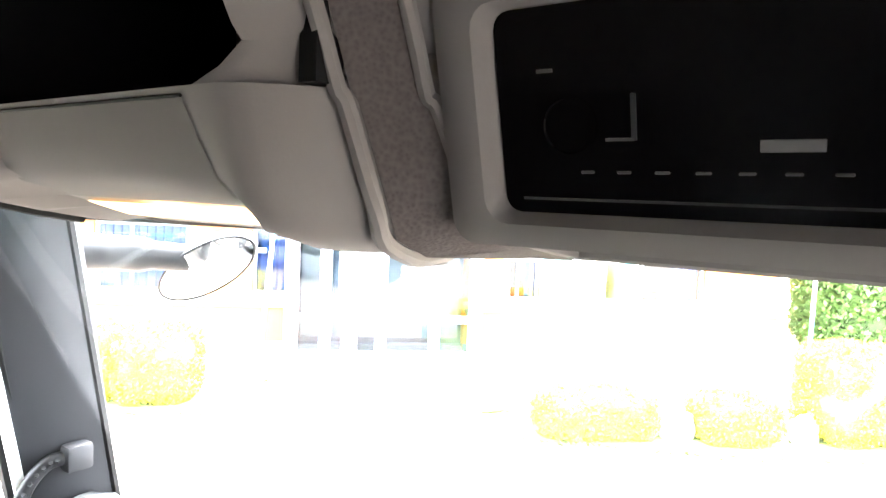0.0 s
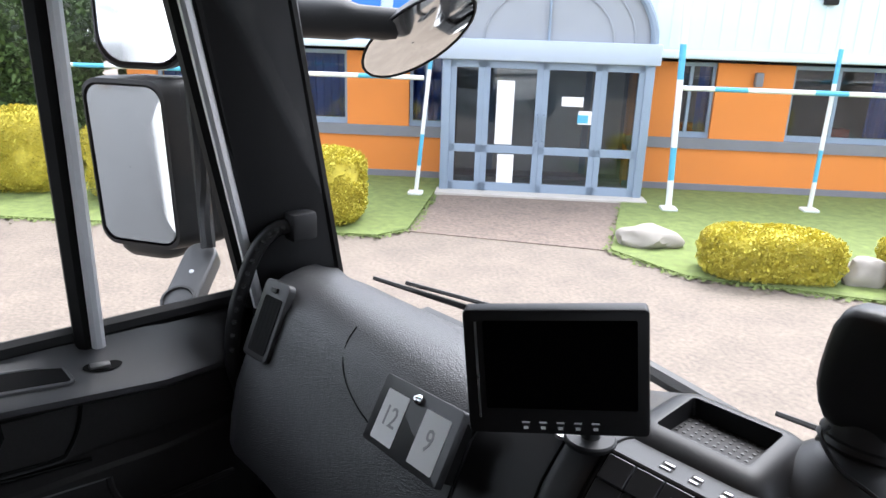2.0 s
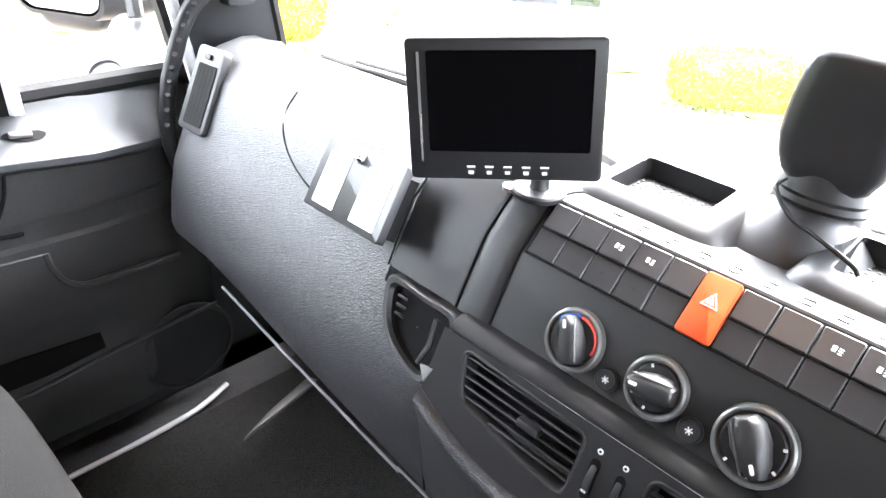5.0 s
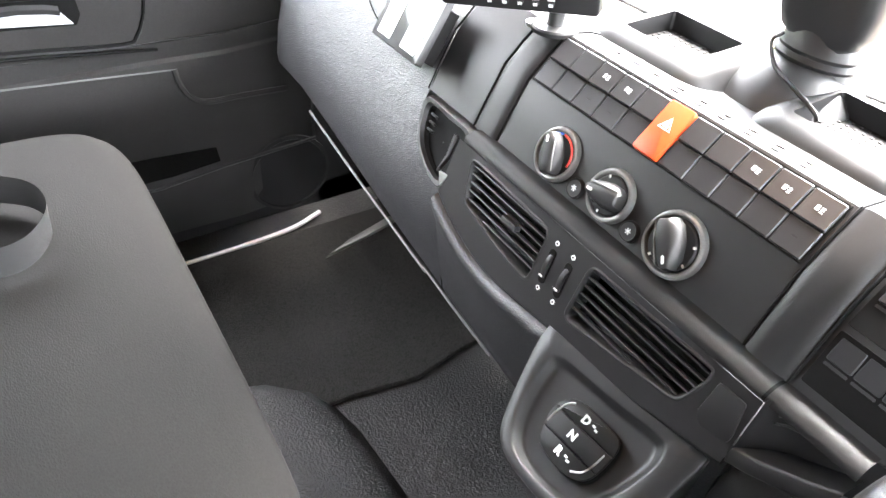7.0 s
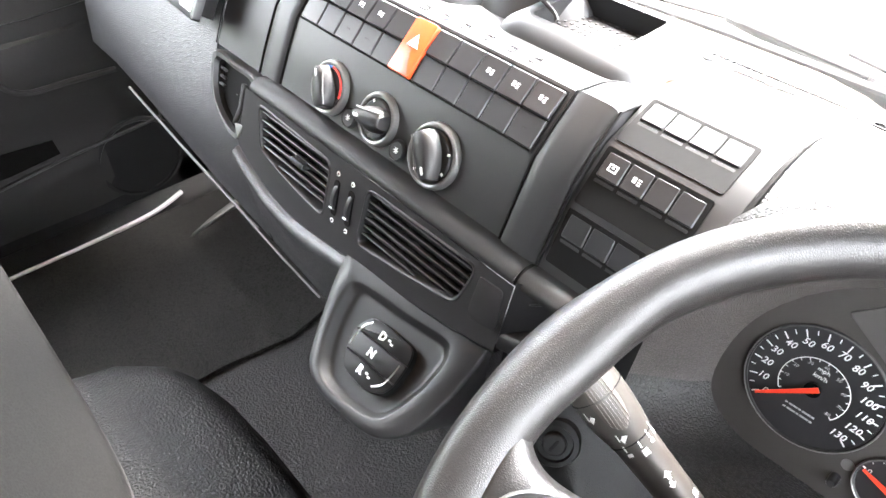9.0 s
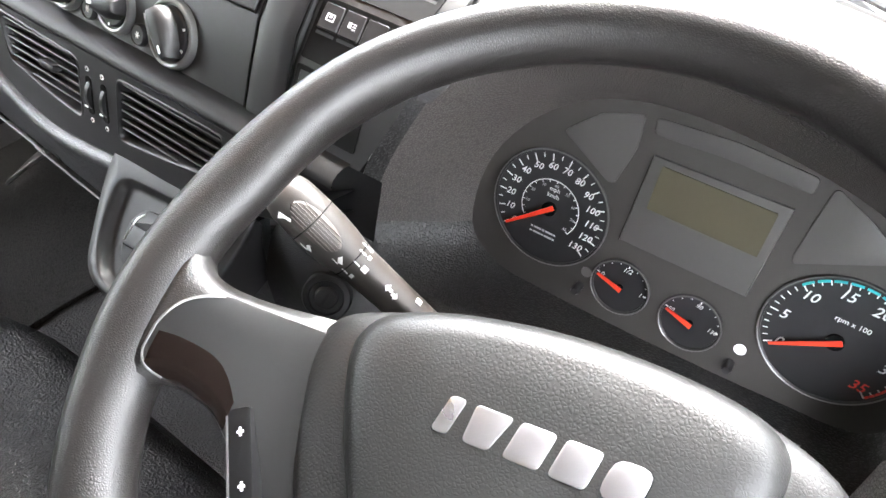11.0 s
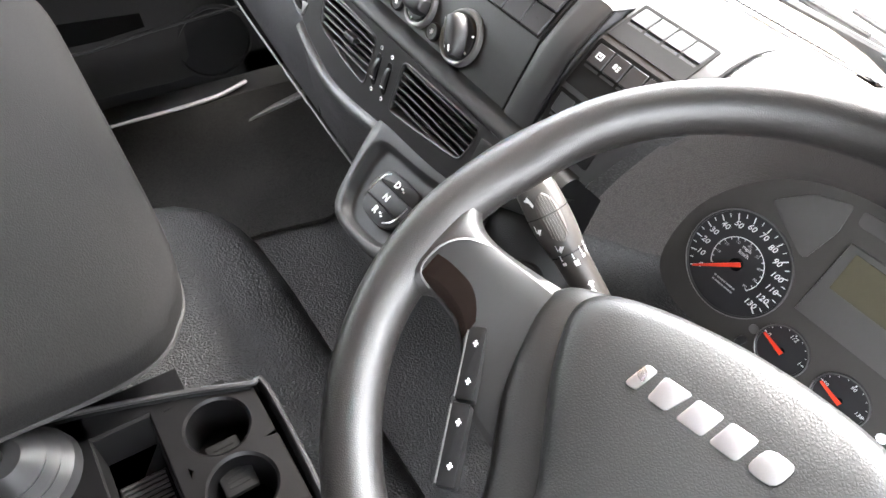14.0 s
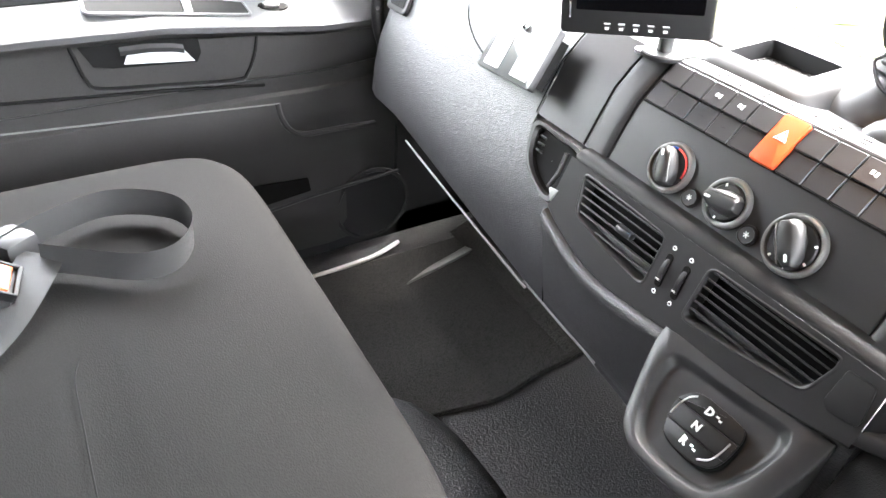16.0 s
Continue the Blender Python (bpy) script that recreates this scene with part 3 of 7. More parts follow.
def boulder(x, y, w, h, seed):
    b = bmesh.new()
    bmesh.ops.create_icosphere(b, subdivisions=3, radius=1)
    for v in b.verts:
        k = 1 + 0.28 * noise.noise(v.co * 1.7 + Vector((seed, 0, 0)))
        v.co = (x + v.co.x * w / 2 * k, y + v.co.y * w * 0.3 * k, max(0.0, h * 0.4 + v.co.z * h * 0.6 * k))
    tagged(part("boulder", b, M_rock), "weathered grey boulder on the lawn edge", "rock", "boulders")


boulder(2.72, -2.45, 0.80, 0.26, 1)
boulder(4.72, -3.55, 0.46, 0.34, 2)
boulder(6.1, -3.75, 0.4, 0.34, 3)


def tree(x, y, h, r, seed, n=1500):
    rng = random.Random(seed)
    t = thing("tree", (x, y, 0), "leafy green tree at the edge of the yard", "tree", "yard trees")
    bm = tube([(x, y, 0), (x + 0.1, y, h * 0.35), (x - 0.1, y + 0.1, h * 0.75)], [0.22, 0.16, 0.06], 8)
    for k in range(6):
        a = k * 1.05 + rng.random()
        z = h * rng.uniform(0.3, 0.55)
        bm = tube([(x, y, z), (x + math.cos(a) * r * 0.6, y + math.sin(a) * r * 0.6, z + h * 0.25)], [0.08, 0.02], 6, bm=bm)
    part("trunk", bm, M_bark, t)
    b = bmesh.new()
    clumps = [(Vector((x + rng.gauss(0, r * 0.45), y + rng.gauss(0, r * 0.45), h * rng.uniform(0.25, 0.98))), rng.uniform(0.35, 0.7) * r * 0.6) for _ in range(26)]
    for i in range(n):
        c, q = clumps[i % 26]
        p = c + Vector((rng.gauss(0, 1), rng.gauss(0, 1), rng.gauss(0, 0.8))) * q * 0.6
        s = rng.uniform(0.10, 0.22)
        a = Vector((rng.gauss(0, 1), rng.gauss(0, 1), rng.gauss(0, 1))).normalized()
        e = a.cross(Vector((0.3, 0.5, 0.8))).normalized()
        b.faces.new([b.verts.new(k) for k in (p - a * s, p + e * s * 0.5, p + a * s, p - e * s * 0.5)])
    tagged(part("crown", b, M_leaf, t, smooth=False), kind="stuff")


CUR[0] = Matrix()
rng = random.Random(11)
for i in range(9):
    tree(-17 + rng.uniform(-2, 2), -16 + i * 2.6, rng.uniform(5, 7.5), 2.4, 20 + i, 2600)
for i in range(5):
    tree(4 + i * 4 + rng.uniform(-1, 1), 22 + rng.uniform(-1, 3), rng.uniform(6, 9), 2.8, 40 + i)
for i in range(6):
    tree(-14 + i * 5 + rng.uniform(-1, 1), -34 + rng.uniform(-2, 2), rng.uniform(5, 8), 3, 80 + i, 900)
for i in range(4):
    tree(20 + rng.uniform(-1, 3), -12 + i * 7, rng.uniform(6, 9), 3, 60 + i)
lane = part("road", prism([(-11, -60), (30, -60), (30, -2.5), (-11, -2.5)], 0.006), M_asphalt)
tagged(lane, "grey worn asphalt yard lane behind the cab", "road", kind="structure")
lawn_c = part("lawn", prism([(-40, -20), (-12.5, -20), (-11.0, 0.5), (-14, 6), (-40, 6)], 0.03), M_grass)
tagged(lawn_c, "rough grass under the trees beyond the yard", "lawn", kind="structure")


# ---- the cab shell ----
XL, XR = -0.95, 1.08
YB = -1.05
ROOF = 2.86
floor = part("floor", box(XR - XL + 0.1, 1.75, 0.06, move(0.06, -0.22, FLOOR - 0.032)), M_rubber)
tagged(floor, "black pebbled rubber cab floor covering", "floor", kind="structure")
wall_back = part("wall_back", box(XR - XL + 0.1, 0.06, ROOF - FLOOR + 0.1, move(0.06, YB - 0.03, (ROOF + FLOOR) / 2)), M_liner)
tagged(wall_back, "grey trimmed rear wall of the cab", "wall", kind="structure")
ceiling = part("ceiling", box(XR - XL + 0.1, 1.5, 0.05, move(0.06, -0.33, ROOF + 0.025)), M_liner)
tagged(ceiling, "light grey cab headliner", "ceiling", kind="structure")
firewall = part("wall_front", box(XR - XL + 0.1, 0.05, 0.53, move(0.06, 0.515, FLOOR + 0.225)), M_black)
tagged(firewall, "black front bulkhead below the windscreen", "wall", kind="structure")


def ws(x, z, off=0.0):
    """The windscreen's face: leaning back, bowed at its ends."""
    return Vector((x, 0.44 - 0.42 * (z - 2.0) - 0.24 * (abs(x - 0.06) / 0.98) ** 2.6 + off, z))


xs = [XL + 0.02 + (XR - XL - 0.04) * i / 24 for i in range(25)]
screen = part("windscreen", loft([[ws(x, z) for x in xs] for z in (1.80, 2.0, 2.2, 2.4, 2.62)]), M_glass, facing=(0.06, -0.5, 2.2))
screen.visible_shadow = False
tagged(screen, "clear bowed lorry windscreen glass", "windscreen", kind="structure")
visor = thing("sun_visor", (0.06, 0.3, 2.6), "blue tinted acrylic sun visor outside the windscreen", "visor")
part("sheet", loft([[ws(x, z, 0.05 + 0.10 * (2.75 - z)) for x in xs] for z in (2.525, 2.6, 2.7, 2.8)]), M_shade, visor, facing=(0.06, -0.5, 2.2)).visible_shadow = False
part("edge", tube([ws(x, 2.525, 0.073) for x in xs], 0.003, 6), M_black, visor, "dark lower rim")
cowl = part("cowl", loft([[ws(x, 1.80, o) + Vector((0, 0, dz)) for x in xs] for o, dz in ((0.0, 0.0), (0.04, -0.05), (0.07, -0.15), (0.08, -0.5))]), M_black)
tagged(cowl, "black plastic cowl below the windscreen", "cowl", kind="structure")
seal = part("windscreen_seal", tube([ws(x, 1.815, -0.006) for x in xs], 0.012, 6), M_rubberseal)
tagged(seal, "black rubber seal along the windscreen base", "seal", kind="structure")

# pillars: a tapered bar from the dash end to the header
for sx, name in ((-1, "pillar_left"), (1, "pillar_right")):
    cx = 0.06
    def at(x, y, z):
        return (cx + sx * (cx - x), y, z)
    lo, hi = [], []
    rows = []
    for i in range(9):
        t = i / 8
        z = 1.78 + (2.62 - 1.78) * t
        inner = (-0.865 - 0.030 * t, 0.225 - 0.125 * t)
        door = (-0.94, 0.085 - 0.135 * t)
        outer = (-1.00, 0.10 - 0.135 * t)
        front = (-0.93, 0.27 - 0.13 * t)
        rows.append([at(p[0], p[1], z) for p in (inner, ((inner[0] + door[0]) / 2 + 0.012, (inner[1] + door[1]) / 2 - 0.012), door, outer, front)])
    p = part(name, loft(rows, closed=True, caps=True), M_pillar)
    tagged(p, "dark grey trimmed windscreen pillar", "pillar", kind="structure")
    edge = part("windscreen_seal", tube([at(-0.868 - 0.030 * i / 8, 0.232 - 0.125 * i / 8, 1.80 + 0.8 * i / 8) for i in range(9)], 0.009, 6), M_rubberseal)
    tagged(edge, "black rubber edge of the windscreen", "seal", kind="structure")

# ---- doors with their windows ----
def side_door(sx, detailed):
    cx = 0.06
    def at(x, y, z):
        return (cx + sx * (cx - x) if sx > 0 else x, y, z)
    d = thing("cab_door", at(-0.93, -0.35, 1.35), "dark grey moulded cab door trim with pocket and framed window" if detailed else "dark grey moulded driver door", "door", kind="structure")
    # trim: profile in x, z swept along y
    prof = [(-0.985, 1.945), (-0.955, 1.944), (-0.925, 1.929), (-0.890, 1.911), (-0.884, 1.905), (-0.887, 1.894), (-0.900, 1.884), (-0.903, 1.87), (-0.903, 1.79), (-0.905, 1.778), (-0.913, 1.774), (-0.913, 1.742), (-0.904, 1.737), (-0.902, 1.70), (-0.905, 1.66), (-0.925, 1.60), (-0.935, 1.56), (-0.94, 1.50), (-0.925, 1.47), (-0.925, 1.40), (-0.935, 1.34), (-0.97, 1.33)]
    ys = [-1.02, -0.8, -0.6, -0.4, -0.25, -0.12, -0.04, 0.03, 0.10, 0.2]
    rows = []
    for y in ys:
        k = max(0.0, y + 0.10) / 0.3
        rows.append([at(x + (-0.03 - (x + 0.985)) * k * 0.8, y, z - (0.11 * max(0, y + 0.45) if z > 1.88 and x > -0.95 else 0.04 * max(0, y + 0.2))) for x, z in prof])
    part("trim_panel", loft([r[5:] for r in rows]), M_door, d)
    part("ledge", loft([r[:6] for r in rows]), M_ledge, d, "smooth sloping ledge under the window, sky light put in its grey")
    part("outer_skin", box(0.03, 1.3, 0.60, move(at(-1.0, -0.4, 1.61)[0], -0.4, 1.61)), M_truckwhite, d)
    # window frame
    zt = 2.60
    for y0, y1, w, m in ((0.075, -0.055, 0.022, M_rubberseal), (0.098, -0.030, 0.03, M_rubberseal), (-0.205, -0.215, 0.022, M_rubberseal), (-0.98, -0.98, 0.04, M_rubberseal)):
        part("window_bar", tube([at(-0.955, y0, 1.93), at(-0.955, y1, zt)], w, 8), m, d)
    part("window_channel", tube([at(-0.925, 0.068, 1.935), at(-0.925, -0.058, zt)], 0.010, 8), M_alu, d, "bright aluminium window channel")
    part("window_channel", tube([at(-0.925, -0.200, 1.935), at(-0.925, -0.203, zt)], 0.010, 8), M_alu, d, "bright aluminium window channel")
    part("window_bar", tube([at(-0.955, 0.0, zt), at(-0.955, -1.0, zt)], 0.03, 8), M_rubberseal, d)
    part("window_bar", tube([at(-0.965, 0.08, 1.945), at(-0.965, -1.0, 1.945)], 0.016, 8), M_rubberseal, d)
    g = part("window_pane", loft([[at(-0.965, y, 1.94), at(-0.965, y - 0.12 * (y > -0.5), zt)] for y in (0.07, -0.2, -0.6, -0.98)]), M_glass, d, facing=(0.06, -0.4, 2.2))
    g.visible_shadow = False
    return d, at


door_l, at_l = side_door(-1, True)
door_r, at_r = side_door(1, False)
quarter = part("wall_side", box(0.06, 0.2, ROOF - FLOOR, move(-0.98, -1.1, (ROOF + FLOOR) / 2)), M_head)
tagged(quarter, "grey trimmed rear cab side", "wall", kind="structure")
for x in (-0.985, 1.10):
    top = part("wall_side", box(0.06, 1.25, 0.30, move(x, -0.45, 2.745)), M_head)
    tagged(top, "light grey side trim above the door", "wall", kind="structure")
    low = part("wall_side", box(0.06, 1.7, 0.10, move(x, -0.25, 1.305)), M_black)
    tagged(low, "black cab side below the door", "wall", kind="structure")
    kick_panel = part("wall_side", box(0.06, 0.17, 0.58, move(x, 0.155, 1.59)), M_black)
    tagged(kick_panel, "black side of the footwell by the door", "wall", kind="structure")
    kick = part("wall_side", box(0.06, 0.33, 0.44, move(x, 0.4045, 1.52)), M_black)
    tagged(kick, "black side of the footwell", "wall", kind="structure")

# ---- overhead shelf ----
overhead = thing("overhead_console", (0.06, -0.1, 2.6), "grey overhead console with open shelf, reading lamp and dark radio panel", "console", kind="structure")
prof = [(0.19, 2.64), (0.06, 2.60), (-0.03, 2.568), (-0.10, 2.550), (-0.135, 2.5455), (-0.17, 2.549), (-0.22, 2.557), (-0.270, 2.567), (-0.288, 2.578), (-0.298, 2.60), (-0.305, 2.628), (-0.3065, 2.634)]


def bulge(x):
    """How far the middle of the console stands out to the seats, from 0 to 1."""
    if x < -0.1:
        t = max(0.0, min(1.0, (x + 0.50) / 0.28))
    else:
        t = max(0.0, min(1.0, (0.20 - x) / 0.10))
    return t * t * (3 - 2 * t)


FLAP = {4: (-0.30, 0.045, 0.010), 5: (-0.29, 0.022, 0.014), 6: (-0.25, 0.050, 0.017), 7: (-0.205, 0.066, 0.018), 8: (-0.185, 0.072, 0.016), 9: (-0.172, 0.073, 0.010), 10: (-0.160, 0.072, 0.003)}


def inset(x, k):
    """Depth of the recess that holds the flap and the lamp."""
    if k not in FLAP:
        return 0.0
    a, c, d = FLAP[k]
    t = min((x - a + 0.012) / 0.012, (c + 0.035 - x) / 0.035)
    t = max(0.0, min(1.0, t))
    return d * t


def lean(x, z):
    """How far the panel beyond the joint on the passenger side leans over towards the seats."""
    t = max(0.0, min(1.0, (-0.342 - x) / 0.012))
    return 0.62 * max(0.0, z - 2.556) * t


def over(x, k, d=0.0):
    """A point of the console's underside at x, on row k of its outline."""
    y, z = prof[k]
    q = 1 - bulge(x)
    d = d - inset(x, k)
    z -= {5: 0.003, 6: 0.008, 7: 0.007, 8: 0.004}.get(k, 0.0) * max(0.0, min(1.0, (x - 0.045) / 0.02, (0.20 - x) / 0.05))
    return Vector((x, y + q * (0.075 if k >= 3 else 0.03) - d * 0.5 - (lean(x, z) if k >= 5 else 0.0), z - d))


UP = [(-0.314, 2.66), (-0.325, 2.70), (-0.352, 2.80)]


def over_up(x, k, d=0.0):
    """The same outline carried on up the front of the console."""
    if k < len(prof):
        return over(x, k, d) if k < 8 else over(x, k) + Vector((0, -d, 0))
    y, z = UP[k - len(prof)]
    return Vector((x, y + (1 - bulge(x)) * 0.075 - d - lean(x, z), z))


xsw = [-0.97, -0.8, -0.65, -0.5, -0.45, -0.4, -0.355, -0.343] + [-0.33 + 0.01 * i for i in range(54)] + [0.22, 0.24, 0.4, 0.7, 1.09]
part("fascia", loft([[over(x, k) for k in range(len(prof))] for x in xsw]), M_head, overhead)
part("edge_trim", tube([over(x, 3, 0.002) + Vector((0, 0.04, 0.004 + 0.011 * max(0.0, min(1.0, (x + 0.35) / 0.35)))) for x in xsw], 0.012, 8), M_headd, overhead, "dark lower edge strip")
# Floor and sides go dark to hold the shade inside the shelf.
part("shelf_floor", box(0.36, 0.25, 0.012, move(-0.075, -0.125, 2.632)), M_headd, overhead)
part("shelf_back", box(0.60, 0.012, 0.22, move(-0.07, 0.0, 2.74)), M_head, overhead)
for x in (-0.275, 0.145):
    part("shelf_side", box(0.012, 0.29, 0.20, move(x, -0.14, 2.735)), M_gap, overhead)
part("shelf_top", box(2.05, 0.36, 0.05, move(0.06, -0.12, 2.825), 0.015), M_head, overhead)
# front to the left and right of the shelf mouth, with rounded corners
mouth_r = (0.085, 0.106, 0.1165, 0.1175, 0.110, 0.092)
mouth_l = (-0.235, -0.256, -0.264, -0.262, -0.258, -0.25)
for edge, far in ((mouth_r, (0.15, 0.165, 0.18, 0.2, 0.3, 1.09)), (mouth_l, (-0.29, -0.341, -0.356, -0.44, -0.5, -0.97))):
    rows = []
    for e, (dz, k) in zip(edge, ((0.0, 11), (0.008, 11), (0.020, 11), (0.0, 12), (0.0, 13), (0.0, 14))):
        rows.append([over_up(x, k) + Vector((0, dy, dz)) for x, dy in [(e, 0.020), (e, 0.0)] + [(e + (f - e) * q, 0) for f, q in zip(far, (0.25, 1, 1, 1, 1, 1))]])
    part("upper_fascia", loft(rows), M_head, overhead)
slant = (0.125, 0.135, 0.147, 0.156, 0.161, 0.160, 0.157, 0.155, 0.153, 0.150, 0.146)
span = (0.055, 0.055, 0.052, 0.045, 0.034, 0.030, 0.026, 0.024, 0.024, 0.024, 0.024)
part("dark_channel", loft([[over_up(x0 + w * q, k, 0.002) for q in (0, 0.34, 0.67, 1)] for x0, w, k in zip(slant, span, range(4, 15))]), M_headd, overhead, "dark woven strip")
part("dark_band", loft([[over_up(x, k, 0.002) for k in (3, 4, 5, 6)] for x in (0.150, 0.19, 0.21, 0.25, 0.4, 0.7, 1.09)]), M_headd, overhead, "dark woven band under the radio")
part("channel_bead", tube(smoothed([over_up(x0 - 0.004, k, 0.003 if k > 5 else 0.001) for x0, k in zip(slant, range(4, 15))], 3), 0.0050, 8), M_head, overhead)
part("channel_bead", tube(smoothed([over_up(x0 + w + 0.003, k, 0.001) for x0, w, k in list(zip(slant, span, range(4, 15)))[:3:-1]] + [over_up(0.206, 7, 0.001), over_up(0.222, 6, 0.002), over_up(0.25, 6, 0.002), over_up(0.4, 6, 0.002), over_up(1.09, 6, 0.002)], 4), 0.0045, 8), M_head, overhead)
for e in (-0.34,):
    part("panel_gap", tube([over_up(e + 0.0 * k, k, 0.001) for k in range(5, 15)], 0.006, 8), M_gap, overhead, "dark joint between two console panels")
part("lamp_edge", loft([[over(x, k, 0.003) for x in (0.115, 0.14, 0.158)] for k in (3, 4)]), M_headf, overhead)
lens = [[over(a + (e - a) * i / 12, k, 0.0025).lerp(over(a + (e - a) * i / 12, k + 1, 0.0025), q) for i in range(13)] for k, q, a, e in ((4, 0.3, -0.256, 0.045), (5, 0.0, -0.246, 0.016), (5, 0.5, -0.230, 0.000), (5, 0.74, -0.218, -0.014))]
part("lamp_lens", loft(lens), M_lamp, overhead, "lit warm reading lamp lens")
part("storage_flap", loft([[over(FLAP[k][0] + (FLAP[k][1] - FLAP[k][0]) * q, k, 0.0015) for q in (0, 0.33, 0.67, 1)] for k in (6, 7, 8, 9, 10)]), M_headf, overhead, "plain grey flap")
seam = [over(FLAP[k][0], k, 0.0012) for k in (6, 7, 8, 9, 10)] + [over(FLAP[10][0] + (FLAP[10][1] - FLAP[10][0]) * q, 10, 0.0012) for q in (0.25, 0.5, 0.75, 1.0)]
part("flap_seam", tube(seam, 0.0011, 6), M_gap, overhead, "thin dark joint round the flap")
rm = axes((0.52, -0.234, 2.622), (1, 0, 0), (0, -0.25, 0.97))
rows = [[rm @ Vector((x, y, z)) for x, y in rounded(0.60 + 1.8 * dw, 0.094 + dw, 0.012, 4)] for dw, z in ((0.034, -0.01), (0.032, 0.003), (0.022, 0.006), (0.009, 0.004), (0.0, -0.006))]
part("radio_frame", loft(rows, closed=True), M_head, overhead)
rad = part("radio", prism(rounded(0.60, 0.094, 0.008), 0.002, rm @ move(0, 0, -0.006)), M_screen, overhead, "glossy black radio panel")
for i in range(9):
    part("button", box(0.0065, 0.0014, 0.001, rm @ move(-0.256 + i * 0.017, -0.027, -0.0035), 0.0004, 1), M_cluster, rad)
part("dial", lathe([(0.0135, 0), (0.0135, 0.0015), (0.0125, 0.0015), (0.0120, 0.0005), (0, 0.0005)], rm @ move(-0.264, -0.006, -0.004)), M_screen, rad, "round jog dial")
part("slot", box(0.0024, 0.020, 0.0006, rm @ move(-0.234, -0.003, -0.0037)), M_switch, rad)
part("slot", box(0.013, 0.0014, 0.0006, rm @ move(-0.2405, -0.0125, -0.0037)), M_cluster, rad)
part("slot", box(0.008, 0.0018, 0.0006, rm @ move(-0.275, 0.019, -0.0037)), M_cluster, rad)
part("badge", box(0.023, 0.005, 0.0006, rm @ move(-0.172, -0.016, -0.0037), 0.0002, 1), M_lcdf, rad)
part("lower_line", box(0.58, 0.0012, 0.0006, rm @ move(0, -0.040, -0.0037)), M_grey, rad)

dashcam = thing("dash_camera", (-0.06, 0.16, 2.55), "small black dash camera hanging from the windscreen top", "camera")
part("body", box(0.05, 0.03, 0.042, move(-0.075, 0.105, 2.530), 0.005), M_black, dashcam)
part("mount", box(0.012, 0.012, 0.06, move(-0.075, 0.12, 2.575), 0.002), M_redp, dashcam)
part("lens", lathe([(0, 0), (0.009, 0), (0.009, 0.004), (0, 0.004)], axes((-0.075, 0.089, 2.532), (1, 0, 0), (0, 0, 1))), M_screen, dashcam)
hs = axes((0.015, 0.150, 2.555), (0.96, 0.10, 0), (0, -0.30, 0.95))
sign = thing("height_notice", (0.015, 0.15, 2.555), "grey height indicator notice taped to the windscreen", "notice")
part("plate", box(0.125, 0.068, 0.001, hs), M_sign, sign)
for k, (txt, x, y, s) in enumerate((("HEIGHT INDICATOR", 0, 0.026, 0.0115), ("UNLADEN", 0, 0.0125, 0.0105), ("12", -0.04, -0.006, 0.012), ("FT", -0.014, -0.006, 0.009), ("9", 0.018, -0.006, 0.012), ("IN", 0.05, -0.006, 0.009), ("3", -0.04, -0.024, 0.012), ("M", -0.014, -0.024, 0.009), ("90", 0.018, -0.024, 0.012), ("CM", 0.05, -0.024, 0.009))):
    words("lettering", txt, s, hs @ move(x, y, 0.0008), M_signtext, sign)
for x, y in ((-0.04, -0.006), (0.018, -0.006), (-0.04, -0.024), (0.018, -0.024)):
    bm = None
    for dx, dy, w, h in ((0, 0.0075, 0.036, 0.0008), (0, -0.0075, 0.036, 0.0008), (0.018, 0, 0.0008, 0.015), (-0.018, 0, 0.0008, 0.015)):
        bm = box(w, h, 0.0004, hs @ move(x + dx, y + dy, 0.0008), bm=bm)
    part("frame", bm, M_signtext, sign)

# ---- dashboard ----
dash = thing("dashboard", (0.06, 0.1, 1.9), "dark grey grained plastic dashboard with vents, switches and knobs", "dashboard", kind="structure")
PL = [(0.50, 1.80), (0.36, 1.895), (0.25, 1.955), (0.16, 2.002), (0.09, 2.020), (0.05, 2.012), (0.025, 1.985), (0.005, 1.945), (-0.015, 1.90), (-0.035, 1.855), (-0.048, 1.80), (-0.054, 1.75)]


def zlow(x):
    return 1.725 + (x + 0.635) * (1.640 - 1.725) / 0.56


def left_section(x, e=0.0):
    t = max(0.0, min(1.0, (x + 0.76) / 0.44))
    g = -0.027 * t * t * (3 - 2 * t)
    wt = (0, 0, 0, 0.1, 0.3, 0.7, 1.0, 1.0, 1.0, 1.0, 0.85, 0.6)
    pts = [(x, min(y + e + g * k, ws(x, z - 0.2 * e).y - 0.012), z - 0.2 * e) for (y, z), k in zip(PL, wt)]
    zb = zlow(x)
    return pts + [(x, -0.052 + e + 0.3 * g, zb + 0.012), (x, -0.045 + e + 0.3 * g, zb), (x, 0.05 + e, zb - 0.004), (x, 0.40, zb)]


rows = [left_section(-0.90, 0.16), left_section(-0.885, 0.075), left_section(-0.865, 0.035), left_section(-0.84, 0.012)]
rows += [left_section(x) for x in (-0.80, -0.7, -0.6, -0.5, -0.4, -0.325)]
part("passenger_section", loft(rows), M_dash, dash, "grained grey passenger side panel")
part("knee_panel", loft([left_section(x)[8:] for x in (-0.325, -0.28, -0.228)]), M_dash, dash)

